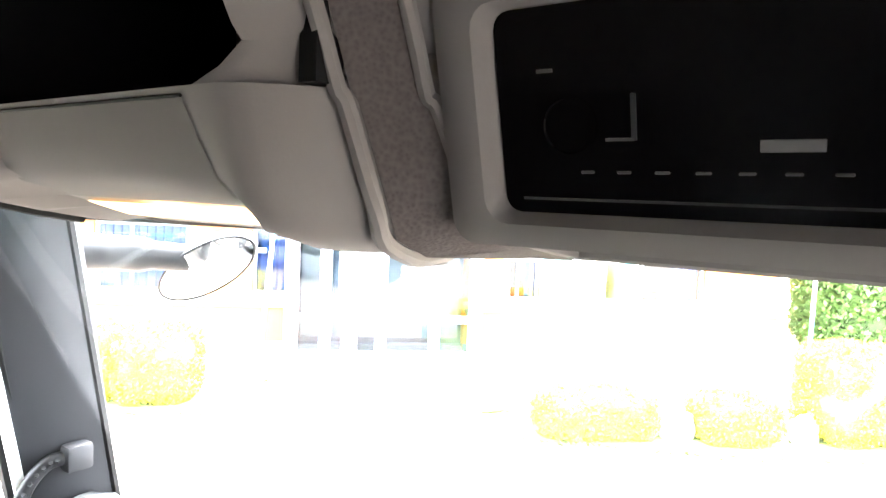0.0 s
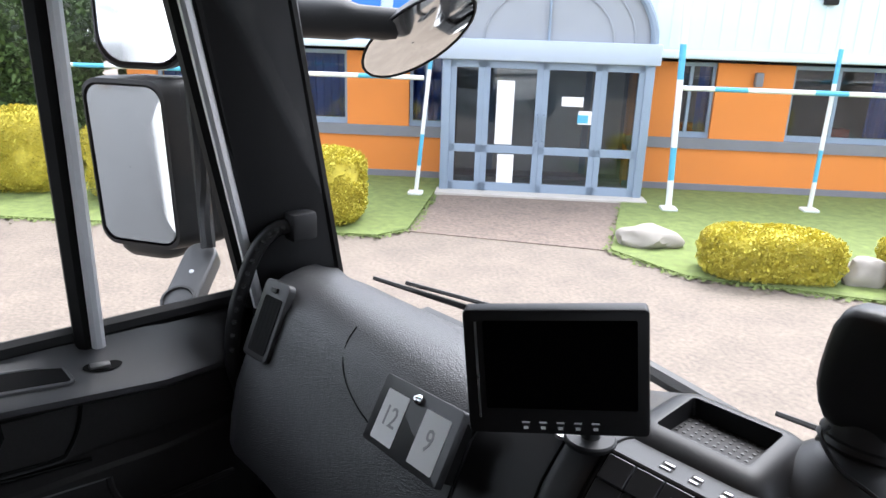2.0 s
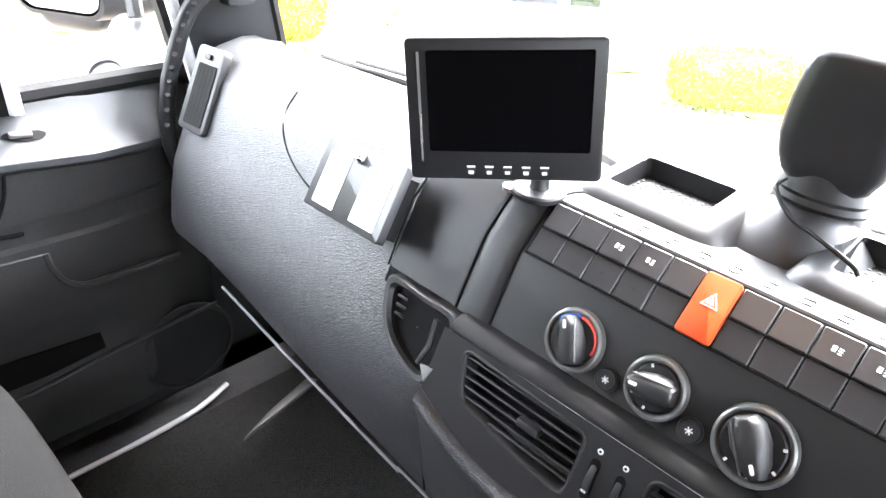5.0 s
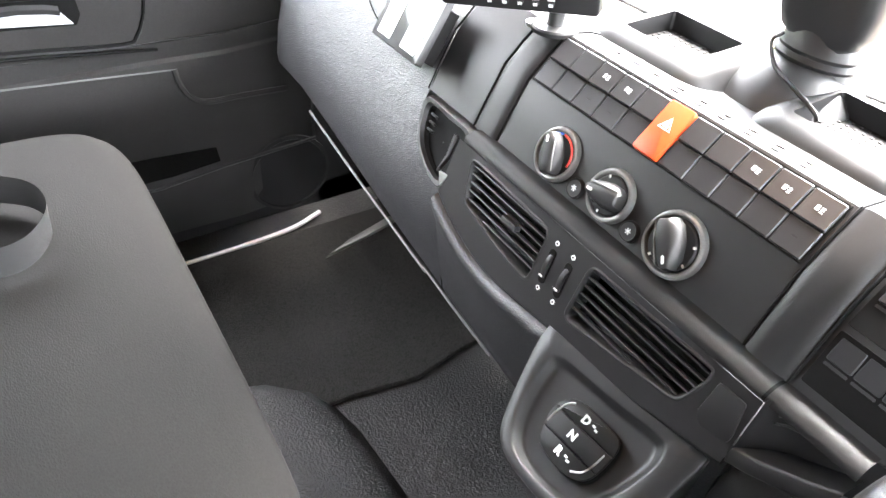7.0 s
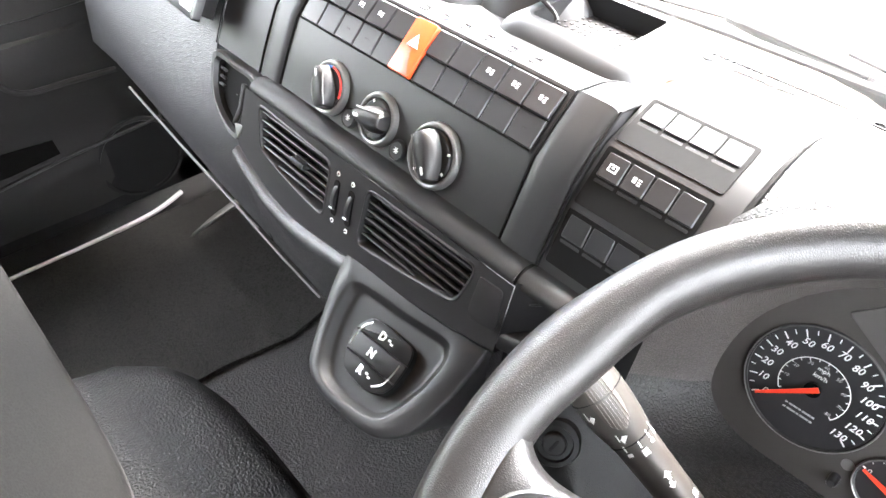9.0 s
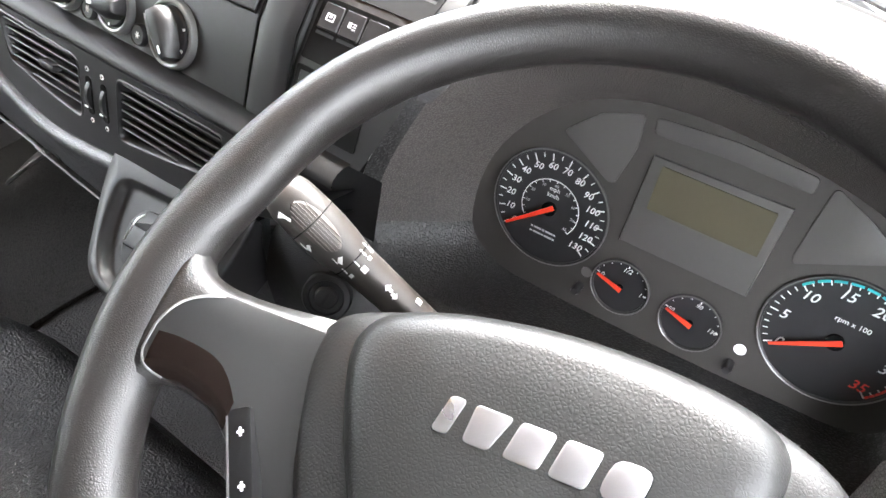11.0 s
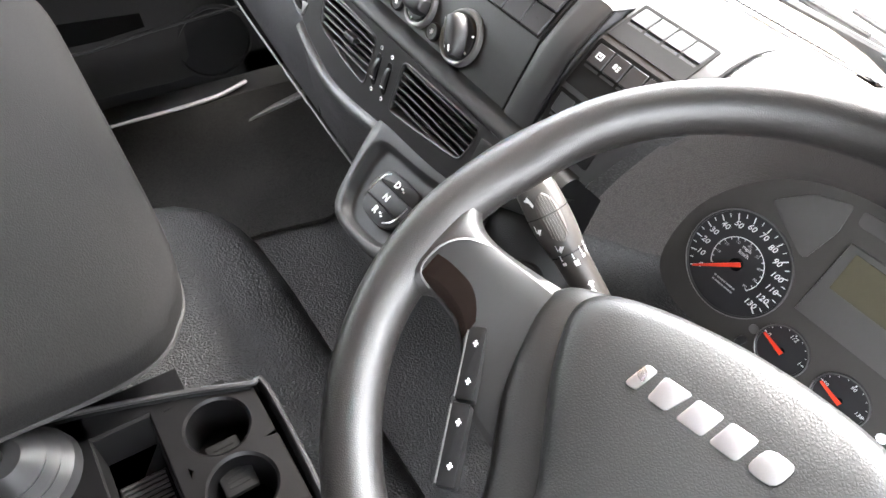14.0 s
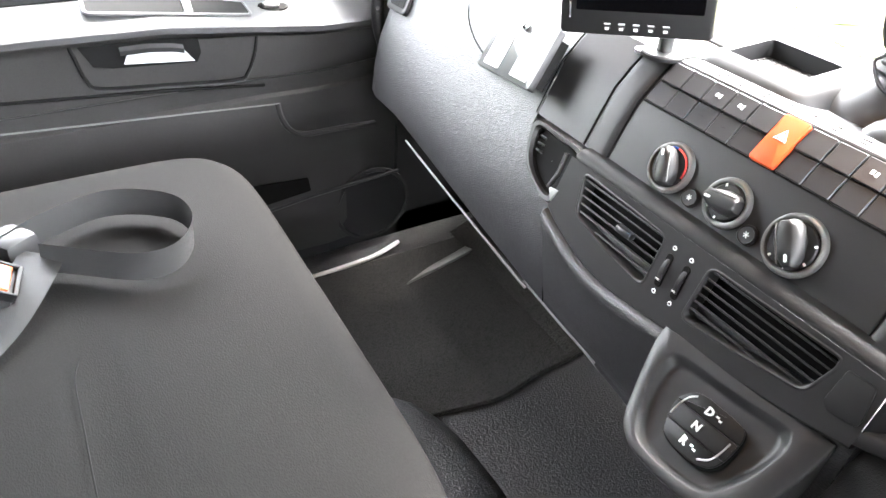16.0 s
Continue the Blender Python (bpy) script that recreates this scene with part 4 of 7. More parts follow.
PC = [(0.500, 1.866), (0.36, 1.922), (0.25, 1.968), (0.20, 1.990), (0.10, 2.016), (0.075, 2.024), (0.045, 2.028), (0.022, 2.008), (0.0, 1.985), (-0.018, 1.950), (-0.034, 1.916)]


def skin(xa, xb, prof, n=4):
    return loft([[(xa + (xb - xa) * i / n, y, z) for y, z in prof] for i in range(n + 1)])


part("centre_panel", skin(-0.325, 0.20, PC, 8), M_dashflat, dash, "smooth matt centre fascia")


VP = axes((0, -0.0715, 1.8725), (1, 0, 0), (0, 0.0155, 0.0545))
VENT_A = [(-0.187, 0.033), (-0.049, 0.029), (-0.0505, -0.0345), (-0.1075, -0.0295), (-0.1765, -0.0165)]
VENT_B = [(0.0125, 0.031), (0.157, 0.0335), (0.157, 0.022), (0.1455, -0.0125), (0.080, -0.0235), (0.0085, -0.0335)]


def soft_corners(pts, r, n=4):
    """A closed 2D outline with its corners rounded."""
    out = []
    k = len(pts)
    for i in range(k):
        a, c, e = Vector(pts[i - 1]), Vector(pts[i]), Vector(pts[(i + 1) % k])
        d0, d1 = (a - c), (e - c)
        q = min(r, 0.45 * d0.length, 0.45 * d1.length)
        p0, p1 = c + d0.normalized() * q, c + d1.normalized() * q
        for j in range(n + 1):
            t = j / n
            out.append((p0 * (1 - t) ** 2 + c * 2 * t * (1 - t) + p1 * t * t)[:])
    return out


def shrunk(pts, d):
    """The closed outline (running clockwise) moved inwards by d."""
    out = []
    k = len(pts)
    for i in range(k):
        a, c, e = Vector(pts[i - 1]), Vector(pts[i]), Vector(pts[(i + 1) % k])
        t = ((c - a).normalized() + (e - c).normalized()).normalized()
        out.append((c.x + t.y * d, c.y - t.x * d))
    return out


low_edge = smoothed([(-0.224, -0.031, 0), (-0.195, -0.044, 0), (-0.150, -0.0575, 0), (-0.105, -0.0635, 0), (-0.050, -0.0600, 0), (0.0, -0.0545, 0), (0.060, -0.0490, 0), (0.115, -0.0425, 0), (0.160, -0.0345, 0), (0.200, -0.0260, 0)], 4)
outer = [(-0.2165, 0.041), (0.200, 0.041)] + [(p.x, p.y) for p in low_edge[::-1]]
holes = [soft_corners(v, 0.010) for v in (VENT_A, VENT_B)]
pb = bmesh.new()
for loop in [outer] + [shrunk(h, -0.0022) for h in holes]:
    vs = [pb.verts.new((x, y, 0)) for x, y in loop]
    for i in range(len(vs)):
        pb.edges.new((vs[i - 1], vs[i]))
bmesh.ops.triangle_fill(pb, use_beauty=True, use_dissolve=False, edges=pb.edges[:])
pb.transform(VP)
rim_rows = [[VP @ Vector((p.x, p.y + dy, dz)) for p in low_edge] for dy, dz in ((0.0, 0.0), (-0.0025, -0.001), (-0.0035, -0.004), (-0.004, -0.02), (-0.004, -0.06))]
part("vent_panel", loft(rim_rows, bm=pb), M_dashflat, dash, "smooth dark panel round the two air vents", angle=50)
# open pocket beside the column: lip, dark inside, ridged left wall
lip = smoothed([(0.2012, -0.0065, -0.024), (0.2170, -0.0015, -0.019), (0.2326, 0.0053, -0.0125), (0.2525, 0.0154, -0.004), (0.276, 0.028, 0.008)], 4)
part("pocket_lip", loft([[VP @ Vector((x, y, w)) for y, w in ((yu, -0.034), (yu, -0.003), (yu - 0.0006, -0.0012), (yu - 0.003, 0.0), (yl + 0.003, 0.0), (yl, -0.003), (yl, -0.05))] for x, yu, yl in lip]), M_dashflat, dash, "curved lip of a small pocket", angle=60)
part("pocket_wall", loft([[VP @ Vector((x, y, w)) for y in (-0.012, 0.010, 0.045)] for x, w in ((0.2012, 0.0), (0.2040, -0.004), (0.2160, -0.024), (0.2300, -0.033), (0.300, -0.036))]), M_black, dash, "dark inside of the pocket", angle=60)
for y in (0.041, 0.0335, 0.026):
    part("pocket_ridge", tube([VP @ Vector((x, y, w)) for x, w in ((0.2110, -0.0135), (0.2170, -0.0235), (0.2300, -0.0315), (0.245, -0.033))], 0.0011, 6), M_grey, dash)
PD = [(0.498, 1.866), (0.36, 1.925), (0.25, 1.974), (0.16, 2.020), (0.10, 2.033), (0.079, 2.029), (0.03, 2.008), (-0.007, 1.968), (-0.034, 1.916)]


def hood_edge(z):
    """Where the driver's hood meets the switch block."""
    return 0.312 - 0.43 * max(0.0, 1.992 - z)


part("switch_block", loft([[(0.20 + (hood_edge(z) + 0.006 - 0.20) * i / 4, y, z) for y, z in PD] for i in range(5)]), M_dashflat, dash)
part("block_side", loft([[(0.2005, y, z - 0.0003) for y, z in PD[2:]], [(0.2005, y + 0.03, z - 0.05) for y, z in PD[2:]]]), M_dashflat, dash)
rows = []
for x, tail in ((0.315, ((0.10, 2.033), (0.079, 2.029), (0.05, 2.018), (0.03, 2.008), (0.0, 1.975))), (0.325, ((0.10, 2.031), (0.079, 2.026), (0.05, 2.015), (0.03, 2.004), (0.005, 1.975))), (0.36, ((0.10, 2.034), (0.09, 2.034), (0.080, 2.034), (0.072, 2.034), (0.066, 2.030))), (0.42, ((0.10, 2.035), (0.09, 2.036), (0.08, 2.036), (0.07, 2.036), (0.066, 2.030))), (1.02, ((0.10, 2.035), (0.09, 2.036), (0.08, 2.036), (0.07, 2.036), (0.066, 2.030)))):
    rows.append([(x, y, z) for y, z in [(min(0.498, ws(x, 1.866).y - 0.004), 1.866), (min(0.36, ws(x, 1.925).y - 0.02), 1.925), (0.25 if x < 0.9 else 0.20, 1.974), (0.16, 2.020)] + list(tail)])
part("driver_top", loft(rows), M_dash, dash)
part("driver_end", loft([[(x - (0.030 * max(0.0, min(1.0, (1.925 - z) / 0.05)) if x < 0.8 else 0.0), y + dy, z) for y, z in ((0.10, 2.030), (0.06, 2.018), (0.02, 1.985), (-0.02, 1.93), (-0.045, 1.86), (-0.055, 1.78), (-0.05, 1.65), (0.1, 1.62))] for x, dy in ((0.716, 0.05), (0.724, 0.014), (0.737, 0.003), (0.76, 0.0), (0.95, 0.0), (1.03, 0.03))]), M_drvend, dash, "grained panel at the driver door, window light put in its grey")


def offset(prof, d):
    """The profile moved out by d along its normals."""
    out = []
    for i, (y, z) in enumerate(prof):
        a, c = prof[max(0, i - 1)], prof[min(len(prof) - 1, i + 1)]
        t = Vector((c[0] - a[0], c[1] - a[1])).normalized()
        out.append((y + t.y * d, z - t.x * d))
    return out


def arch_band(xa, xb, d, label=""):
    o = offset(PC[4:], d)
    i = offset(PC[4:], -0.004)
    rows = []
    for x, k in ((xa - 0.003, -2.2), (xa, 0.0), (xa + 0.0015, 0.6), (xa + 0.005, 0.9), (xa + 0.012, 1.0), (xb - 0.012, 1.0), (xb - 0.005, 0.9), (xb - 0.0015, 0.6), (xb, 0.0), (xb + 0.003, -2.2)):
        rows.append([(x, a[0] * k + c[0] * (1 - k), a[1] * k + c[1] * (1 - k)) for a, c in zip(o, i)])
    part("arch_rib", loft(rows), M_dashflat, dash, label)


arch_band(-0.228, -0.186, 0.003)
arch_band(0.156, 0.198, 0.0035)
# thin shut lines
for x in (-0.328, -0.2285, -0.1860, 0.1560, 0.199):
    part("seam", tube([(x, y, z) for y, z in offset(PC[4:], 0.0006)], 0.0014, 6), M_gap, dash)
# a satin strip under the centre fascia
sp = [(-0.030, 1.9170), (-0.0405, 1.9185), (-0.0465, 1.9174), (-0.0515, 1.9146), (-0.0545, 1.9115), (-0.0552, 1.9085), (-0.051, 1.9065)]
part("trim_strip", skin(-0.212, 0.196, [(y - 0.003, z + 0.002) for y, z in sp], 6), M_strip, dash, "smooth grey horizontal strip", angle=60)
part("strip_gap", skin(0.1950, 0.1995, [(y - 0.0012, z + 0.0004) for y, z in sp], 1), M_gap, dash)
part("trim_strip", skin(0.1985, 0.276, [(y - 0.002, z + 0.001) for y, z in sp], 3), M_strip, dash, "smooth grey horizontal strip", angle=60)


def on_face(x, y, z, n=(0, -0.89, 0.456)):
    """A frame on the centre fascia: x right, y up along the face, z out."""
    n = Vector(n).normalized()
    v = n.cross(Vector((1, 0, 0)))
    return axes((x, y, z), (1, 0, 0), v)


def rocker(x, w, top, bot, parent, gap=0.0012, icon=False, mat=None, dot=False, sink=0.0):
    """A two-part rocker switch between two points of the profile."""
    c = Vector((x + w / 2, (top[0] + bot[0]) / 2, (top[1] + bot[1]) / 2))
    v = Vector((0, top[0] - bot[0], top[1] - bot[1]))
    m = axes(c, (1, 0, 0), v) @ move(0, 0, -sink)
    h = v.length
    s = part("switch", prism(rounded(w - gap, h / 2 - 0.0006, 0.0015, 2, 0, h / 4), 0.0052, m @ Matrix.Rotation(radians(-3), 4, "X"), 0.001, 1), mat or M_switch, parent)
    part("lower_half", prism(rounded(w - gap, h / 2 - 0.0006, 0.0015, 2, 0, -h / 4), 0.0040, m @ Matrix.Rotation(radians(3), 4, "X"), 0.001, 1), mat or M_switch, s)
    if icon:
        bm = None
        shape = int(round(x * 1000)) % 3
        marks = (((0, 0.002, 0.008, 0.001), (0, -0.003, 0.008, 0.001), (-0.0035, 0, 0.001, 0.005), (0.0035, 0, 0.001, 0.005), (0, 0, 0.0024, 0.0016)), ((-0.002, 0, 0.003, 0.0045), (0.0025, 0.0015, 0.003, 0.0009), (0.0025, -0.0005, 0.003, 0.0009), (0.0025, -0.0025, 0.003, 0.0009)), ((0, -0.002, 0.008, 0.0010), (-0.001, 0, 0.005, 0.003), (0.0028, 0.0012, 0.0014, 0.0022), (-0.0028, -0.0034, 0.0016, 0.0012), (0.0028, -0.0034, 0.0016, 0.0012)))[shape]
        for px, py, a, e in marks:
            bm = box(a, e, 0.0004, m @ Matrix.Rotation(radians(-3), 4, "X") @ move(px, h / 4 + py, 0.0054), bm=bm)
        part("symbol", bm, M_white, s, "small white symbol")
    if dot:
        part("telltale", box(0.005, 0.0012, 0.0003, m @ Matrix.Rotation(radians(3), 4, "X") @ move(0, -h / 4, 0.0042)), M_grey, s)
    return s


TOP, BOT = (0.0405, 2.0255), (0.0015, 1.9885)
part("switch_bed", prism([(-0.181, 0), (0.152, 0), (0.152, 0.057), (-0.181, 0.057)], 0.0012, axes((0, BOT[0] - 0.001, BOT[1] - 0.001), (1, 0, 0), (0, TOP[0] - BOT[0], TOP[1] - BOT[1]))), M_gap, dash)
for i in range(11):
    x = -0.1795 + i * 0.03005
    if i == 5:
        m = axes((x + 0.015, (TOP[0] + BOT[0]) / 2, (TOP[1] + BOT[1]) / 2), (1, 0, 0), (0, TOP[0] - BOT[0], TOP[1] - BOT[1]))
        hz = part("hazard_switch", prism(rounded(0.0295, 0.055, 0.003), 0.007, m, 0.0015), M_orange, dash, "orange hazard warning switch")
        for r, mat in ((0.0085, M_white), (0.0062, M_orange), (0.0040, M_white)):
            part("triangle", prism([(r * math.sin(a), 0.006 + r * math.cos(a)) for a in (0, 2.094, 4.189)], 0.0003 + (0.0085 - r) * 0.08, m @ move(0, -0.002, 0.0071)), mat, hz)
    else:
        rocker(x, 0.03005, TOP, BOT, dash, icon=i in (2, 3, 8, 9, 10), dot=i in (2, 3, 10))

# name of the model as plain slanted bars
for i in range(9):
    m = axes((-0.130 + i * 0.0285, 0.0600, 2.0275), (1, 0, 0), (0, 0.96, 0.25))
    q = 0.0052 - 0.0008 * (i % 3)
    bm = prism([(-q - 0.001, -0.0046), (q - 0.001, -0.0046), (q - 0.0004, -0.0016), (-q - 0.0004, -0.0016)], 0.0016, m, 0.0004, 1)
    bm = prism([(-q + 0.0004, 0.0016), (q + 0.0004, 0.0016), (q + 0.001, 0.0046), (-q + 0.001, 0.0046)], 0.0016, m, 0.0004, 1, bm)
    mark = part("badge_mark", bm, M_satin, dash, "small satin metal mark")
    # Dark plate under the bars draws the shadow of raised marks.
    part("mark_shadow", prism(rounded(2 * q + 0.0028, 0.0118, 0.002), 0.0004, m @ move(0, 0, 0.0)), M_grey, mark)


def knob(x, r, angle, parent, colours):
    m = on_face(x, -0.0205, 1.9458) @ move(0, 0, 0.0)
    k = part("knob", lathe([(r + 0.0006, -0.001), (r, 0.003), (r - 0.0008, 0.0052), (r - 0.0026, 0.0062), (r - 0.0044, 0.0058), (r - 0.0056, 0.0040), (r - 0.0060, 0.002), (0.001, 0.002)], m, 48), M_knobring, parent, "ringed rotary heater knob")
    g = m @ Matrix.Rotation(angle, 4, "Z")
    part("dial", lathe([(r - 0.0062, 0.001), (r - 0.0070, 0.0050), (r - 0.0085, 0.0062), (0.001, 0.0064)], m, 40), M_black, k)
    grip = []
    for kx, ky, h in ((0.46, 0.76, 0.005), (0.44, 0.75, 0.012), (0.36, 0.73, 0.0165), (0.24, 0.70, 0.0195), (0.14, 0.66, 0.0205)):
        ring = [(kx * 0.55, -0.98 * ky), (kx * 0.95, -0.70 * ky), (kx * 1.05, -0.1 * ky), (kx * 0.80, 0.6 * ky), (kx * 0.36, 1.0 * ky), (-kx * 0.36, 1.0 * ky), (-kx * 0.80, 0.6 * ky), (-kx * 1.05, -0.1 * ky), (-kx * 0.95, -0.70 * ky), (-kx * 0.55, -0.98 * ky)]
        grip.append([g @ Vector((px * r, py * r, h)) for px, py in ring])
    part("grip", loft(grip, closed=True, caps=True), M_dashflat, k, angle=42)
    part("grip_edge", tube([g @ Vector((0.30 * r, y * r, z)) for y, z in ((-0.66, 0.0176), (-0.2, 0.0188), (0.3, 0.0186), (0.62, 0.0176))], 0.0008, 6), M_knobring, k, "pale line along the edge of the grip")
    part("pointer", prism(rounded(0.0030, 0.0075, 0.0012, 3), 0.0006, g @ move(0, 0.47 * r, 0.0200)), M_white, k)
    if colours:
        for a0, a1, mat in ((95, 150, M_blue), (-10, 90, M_redp)):
            pts = [((r - 0.0066) * math.cos(radians(a0 + (a1 - a0) * i / 8)), (r - 0.0066) * math.sin(radians(a0 + (a1 - a0) * i / 8))) for i in range(9)]
            part("scale_arc", tube([m @ Vector((x2, y2, 0.0058)) for x2, y2 in pts], 0.0012, 6), mat, k)
    else:
        for i in range(4):
            a = radians(20 + 50 * i + math.degrees(angle))
            part("scale_mark", box(0.0030, 0.0022, 0.0004, m @ move((r - 0.0085) * math.cos(a), (r - 0.0085) * math.sin(a), 0.0066) @ Matrix.Rotation(a, 4, "Z")), M_white, k)


knob(-0.1010, 0.0280, radians(26), dash, True)
knob(-0.0215, 0.0262, radians(98), dash, False)
knob(0.0595, 0.0305, radians(216), dash, False)
for x in (-0.0607, 0.0155):
    m = on_face(x, -0.0275, 1.9320)
    bt = part("push_button", lathe([(0.0104, -0.001), (0.0104, 0.0012), (0.0098, 0.0034), (0.0088, 0.0044), (0.0080, 0.0036), (0, 0.0034)], m, 28), M_grey, dash)
    bm = None
    for a in (0, 60, 120):
        bm = box(0.0065, 0.0009, 0.0004, m @ move(0, 0, 0.0037) @ Matrix.Rotation(radians(a), 4, "Z"), bm=bm)
    part("symbol", bm, M_white, bt)


def vent(hole, slats, mark):
    """A slatted outlet sunk in the vent panel."""
    rows = [[VP @ Vector((x, y, dz)) for x, y in shrunk(hole, d)] for d, dz in ((-0.0024, -0.0002), (-0.0012, 0.0008), (0.0002, 0.0008), (0.0014, -0.0006), (0.0022, -0.004), (0.003, -0.020))]
    v = part("vent_bezel", loft(rows, closed=True), M_dashflat, dash, "rounded rim of a slatted air vent", angle=60)
    # Near-black back holds the shade behind the slats.
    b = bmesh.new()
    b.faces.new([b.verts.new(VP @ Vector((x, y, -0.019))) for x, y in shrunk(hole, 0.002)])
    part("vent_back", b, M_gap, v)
    top = max(y for x, y in hole) - 0.004
    low = min(y for x, y in hole) + 0.006
    for i in range(slats):
        y = top + (low - top) * (i + 0.5) / slats
        cut = [x0 + (x1 - x0) * (y - y0) / (y1 - y0) for (x0, y0), (x1, y1) in zip(hole, hole[1:] + hole[:1]) if (y0 - y) * (y1 - y) < 0]
        xa, xb = min(cut) + 0.001, max(cut) - 0.001
        part("slat", box(xb - xa, 0.0022, 0.013, VP @ move((xa + xb) / 2, y, -0.0085) @ Matrix.Rotation(radians(-24), 4, "X"), 0.0007, 1), M_slat, v)
    if mark:
        part("tab", box(0.024, 0.0085, 0.012, VP @ move(-0.100, 0.004, -0.001), 0.0025), M_slat, v, "small vent adjusting tab")


vent(holes[0], 6, True)
vent(holes[1], 6, False)
for x in (-0.0335, -0.0098):
    m = VP @ move(x, -0.003, 0)
    slot = part("thumbwheel", lathe([(0.001, -0.0026), (0.0225, -0.0026), (0.0232, 0), (0.0225, 0.0026), (0.001, 0.0026)], m @ move(0, 0, -0.0175) @ Matrix.Rotation(radians(90), 4, "Y"), 36), M_slat, dash)
    # Flat near-black plate paints the shade of the wheel's slot.
    part("slot_edge", prism(rounded(0.0092, 0.040, 0.0040), 0.0008, m, 0.0004, 1), M_gap, slot)
    part("notch", box(0.0046, 0.0016, 0.001, m @ move(0, -0.010, 0.0050)), M_white, slot)
    for dy in (0.0275, -0.026):
        part("mark", lathe([(0, 0), (0.0026, 0), (0.0026, 0.0006), (0, 0.0006)], m @ move(0, dy, 0.0002), 12), M_white, slot)
        part("mark_centre", lathe([(0, 0), (0.0012, 0), (0.0012, 0.0003), (0, 0.0003)], m @ move(0, dy, 0.0007), 8), M_gap, slot)
pad_out = soft_corners([(0.166, 0.030), (0.192, 0.031), (0.197, 0.000), (0.196, -0.008), (0.171, -0.0125), (0.163, -0.006)], 0.003)
part("blank_pad", prism(pad_out[::-1], 0.0018, VP, 0.0012), M_dashflat, dash, "plain raised pad beside the vent")

# finger recess with its bright frame at the outer end of the centre section
def rp(x, z, d=0.0):
    return Vector((x, -0.046 - 0.47 * (1.916 - z) - 0.90 * d, z + 0.42 * d))


shell = smooth_loop([(-0.309, 1.917), (-0.262, 1.917), (-0.2145, 1.915), (-0.2145, 1.885), (-0.218, 1.860), (-0.228, 1.845), (-0.262, 1.852), (-0.292, 1.868), (-0.308, 1.892)], 4)
mid = Vector((-0.262, 1.884))


def scaled(k, d):
    return [rp(mid.x + (x - mid.x) * k, mid.y + (z - mid.y) * k, d) for x, z in shell]


part("finger_recess", loft([scaled(1.03, -0.02), scaled(1.02, -0.002), scaled(0.97, 0.002), scaled(0.86, 0.0015), scaled(0.80, -0.004)], closed=True), M_dashflat, dash, "rounded bright rim of the finger recess", angle=50)
# Recess floor near-black, its shade in the colour.
part("coin_recess", loft([scaled(0.80, -0.004), scaled(0.76, -0.010), scaled(0.02, -0.010)], closed=True), M_gap, dash, "finger recess floor with its shade put in near-black")
for k in range(3):
    part("recess_slat", box(0.013, 0.003, 0.003, move(*rp(-0.288 + 0.002 * k, 1.903 - 0.008 * k, -0.003)), 0.0006, 1), M_grey, dash)
part("recess_bar", tube([rp(-0.236, 1.904, 0.0), rp(-0.233, 1.880, 0.0), rp(-0.238, 1.860, 0.0)], 0.0032, 8), M_dashflat, dash)
part("tab", prism([(-0.009, 0), (0.009, 0.004), (0.003, -0.014)], 0.003, axes(rp(-0.2245, 1.862, 0.001), (1, 0, 0), (0, 0.42, 0.9)), 0.001), M_knobring, dash, "small pale tab")
part("seam", tube([Vector(p) + Vector((0, 0.0008, 0)) for p in left_section(-0.2275)[9:13]], 0.0018, 6), M_gap, dash)

# toothed rubber strip where the dashboard meets the windscreen
xr_ = [-0.20 + 0.05 * i for i in range(23)]
part("edge_strip", tube([ws(x, 1.870, -0.010) for x in xr_], 0.004, 6), M_rubberseal, dash, "toothed black edge strip at the windscreen")
bm = None
for i in range(110):
    bm = box(0.004, 0.006, 0.005, move(*ws(-0.19 + 0.01 * i, 1.874, -0.014)), bm=bm)
tagged(part("teeth", bm, M_rubberseal, dash, smooth=False), kind="stuff")
# defroster slots: flat near-black sheets that paint the shade of the openings
for i in range(9):
    x = -0.16 + 0.105 * i
    part("defroster_slot", prism(rounded(0.082, 0.012, 0.004), 0.001, axes((x, 0.395, 1.9095 if x < 0.2 else 1.9120), (1, 0, 0), (0, 0.93, -0.37))), M_gap, dash)

# crease between the switch block and the hood
part("seam", tube([(0.319, 0.131, 2.0315), (0.3175, 0.110, 2.034), (0.317, 0.092, 2.034), (0.3165, 0.070, 2.027), (0.317, 0.049, 2.0175), (0.3165, 0.028, 2.005)], [0.0004, 0.0014, 0.002, 0.0024, 0.0026, 0.0026], 6), M_gap, dash)

# driver side switch groups
for (ya, za), (yb, zb), n, w0 in (((0.0775, 2.0275), (0.0395, 2.0115), 4, 0.0216), ((0.0285, 2.0055), (-0.0015, 1.9735), 4, 0.0216), ((-0.0085, 1.965), (-0.0275, 1.928), 3, 0.0222)):
    bed = axes((0.207 + n * w0 / 2, (ya + yb) / 2, (za + zb) / 2), (1, 0, 0), (0, ya - yb, za - zb))
    part("switch_bed", prism(rounded(n * w0 + 0.006, math.hypot(ya - yb, za - zb) + 0.006, 0.002), 0.0016, bed), M_gap, dash)
    for i in range(n):
        rocker(0.207 + i * w0, w0, (ya, za), (yb, zb), dash, icon=(n == 4 and zb < 2.0 and i < 2), dot=False, sink=0.0022)

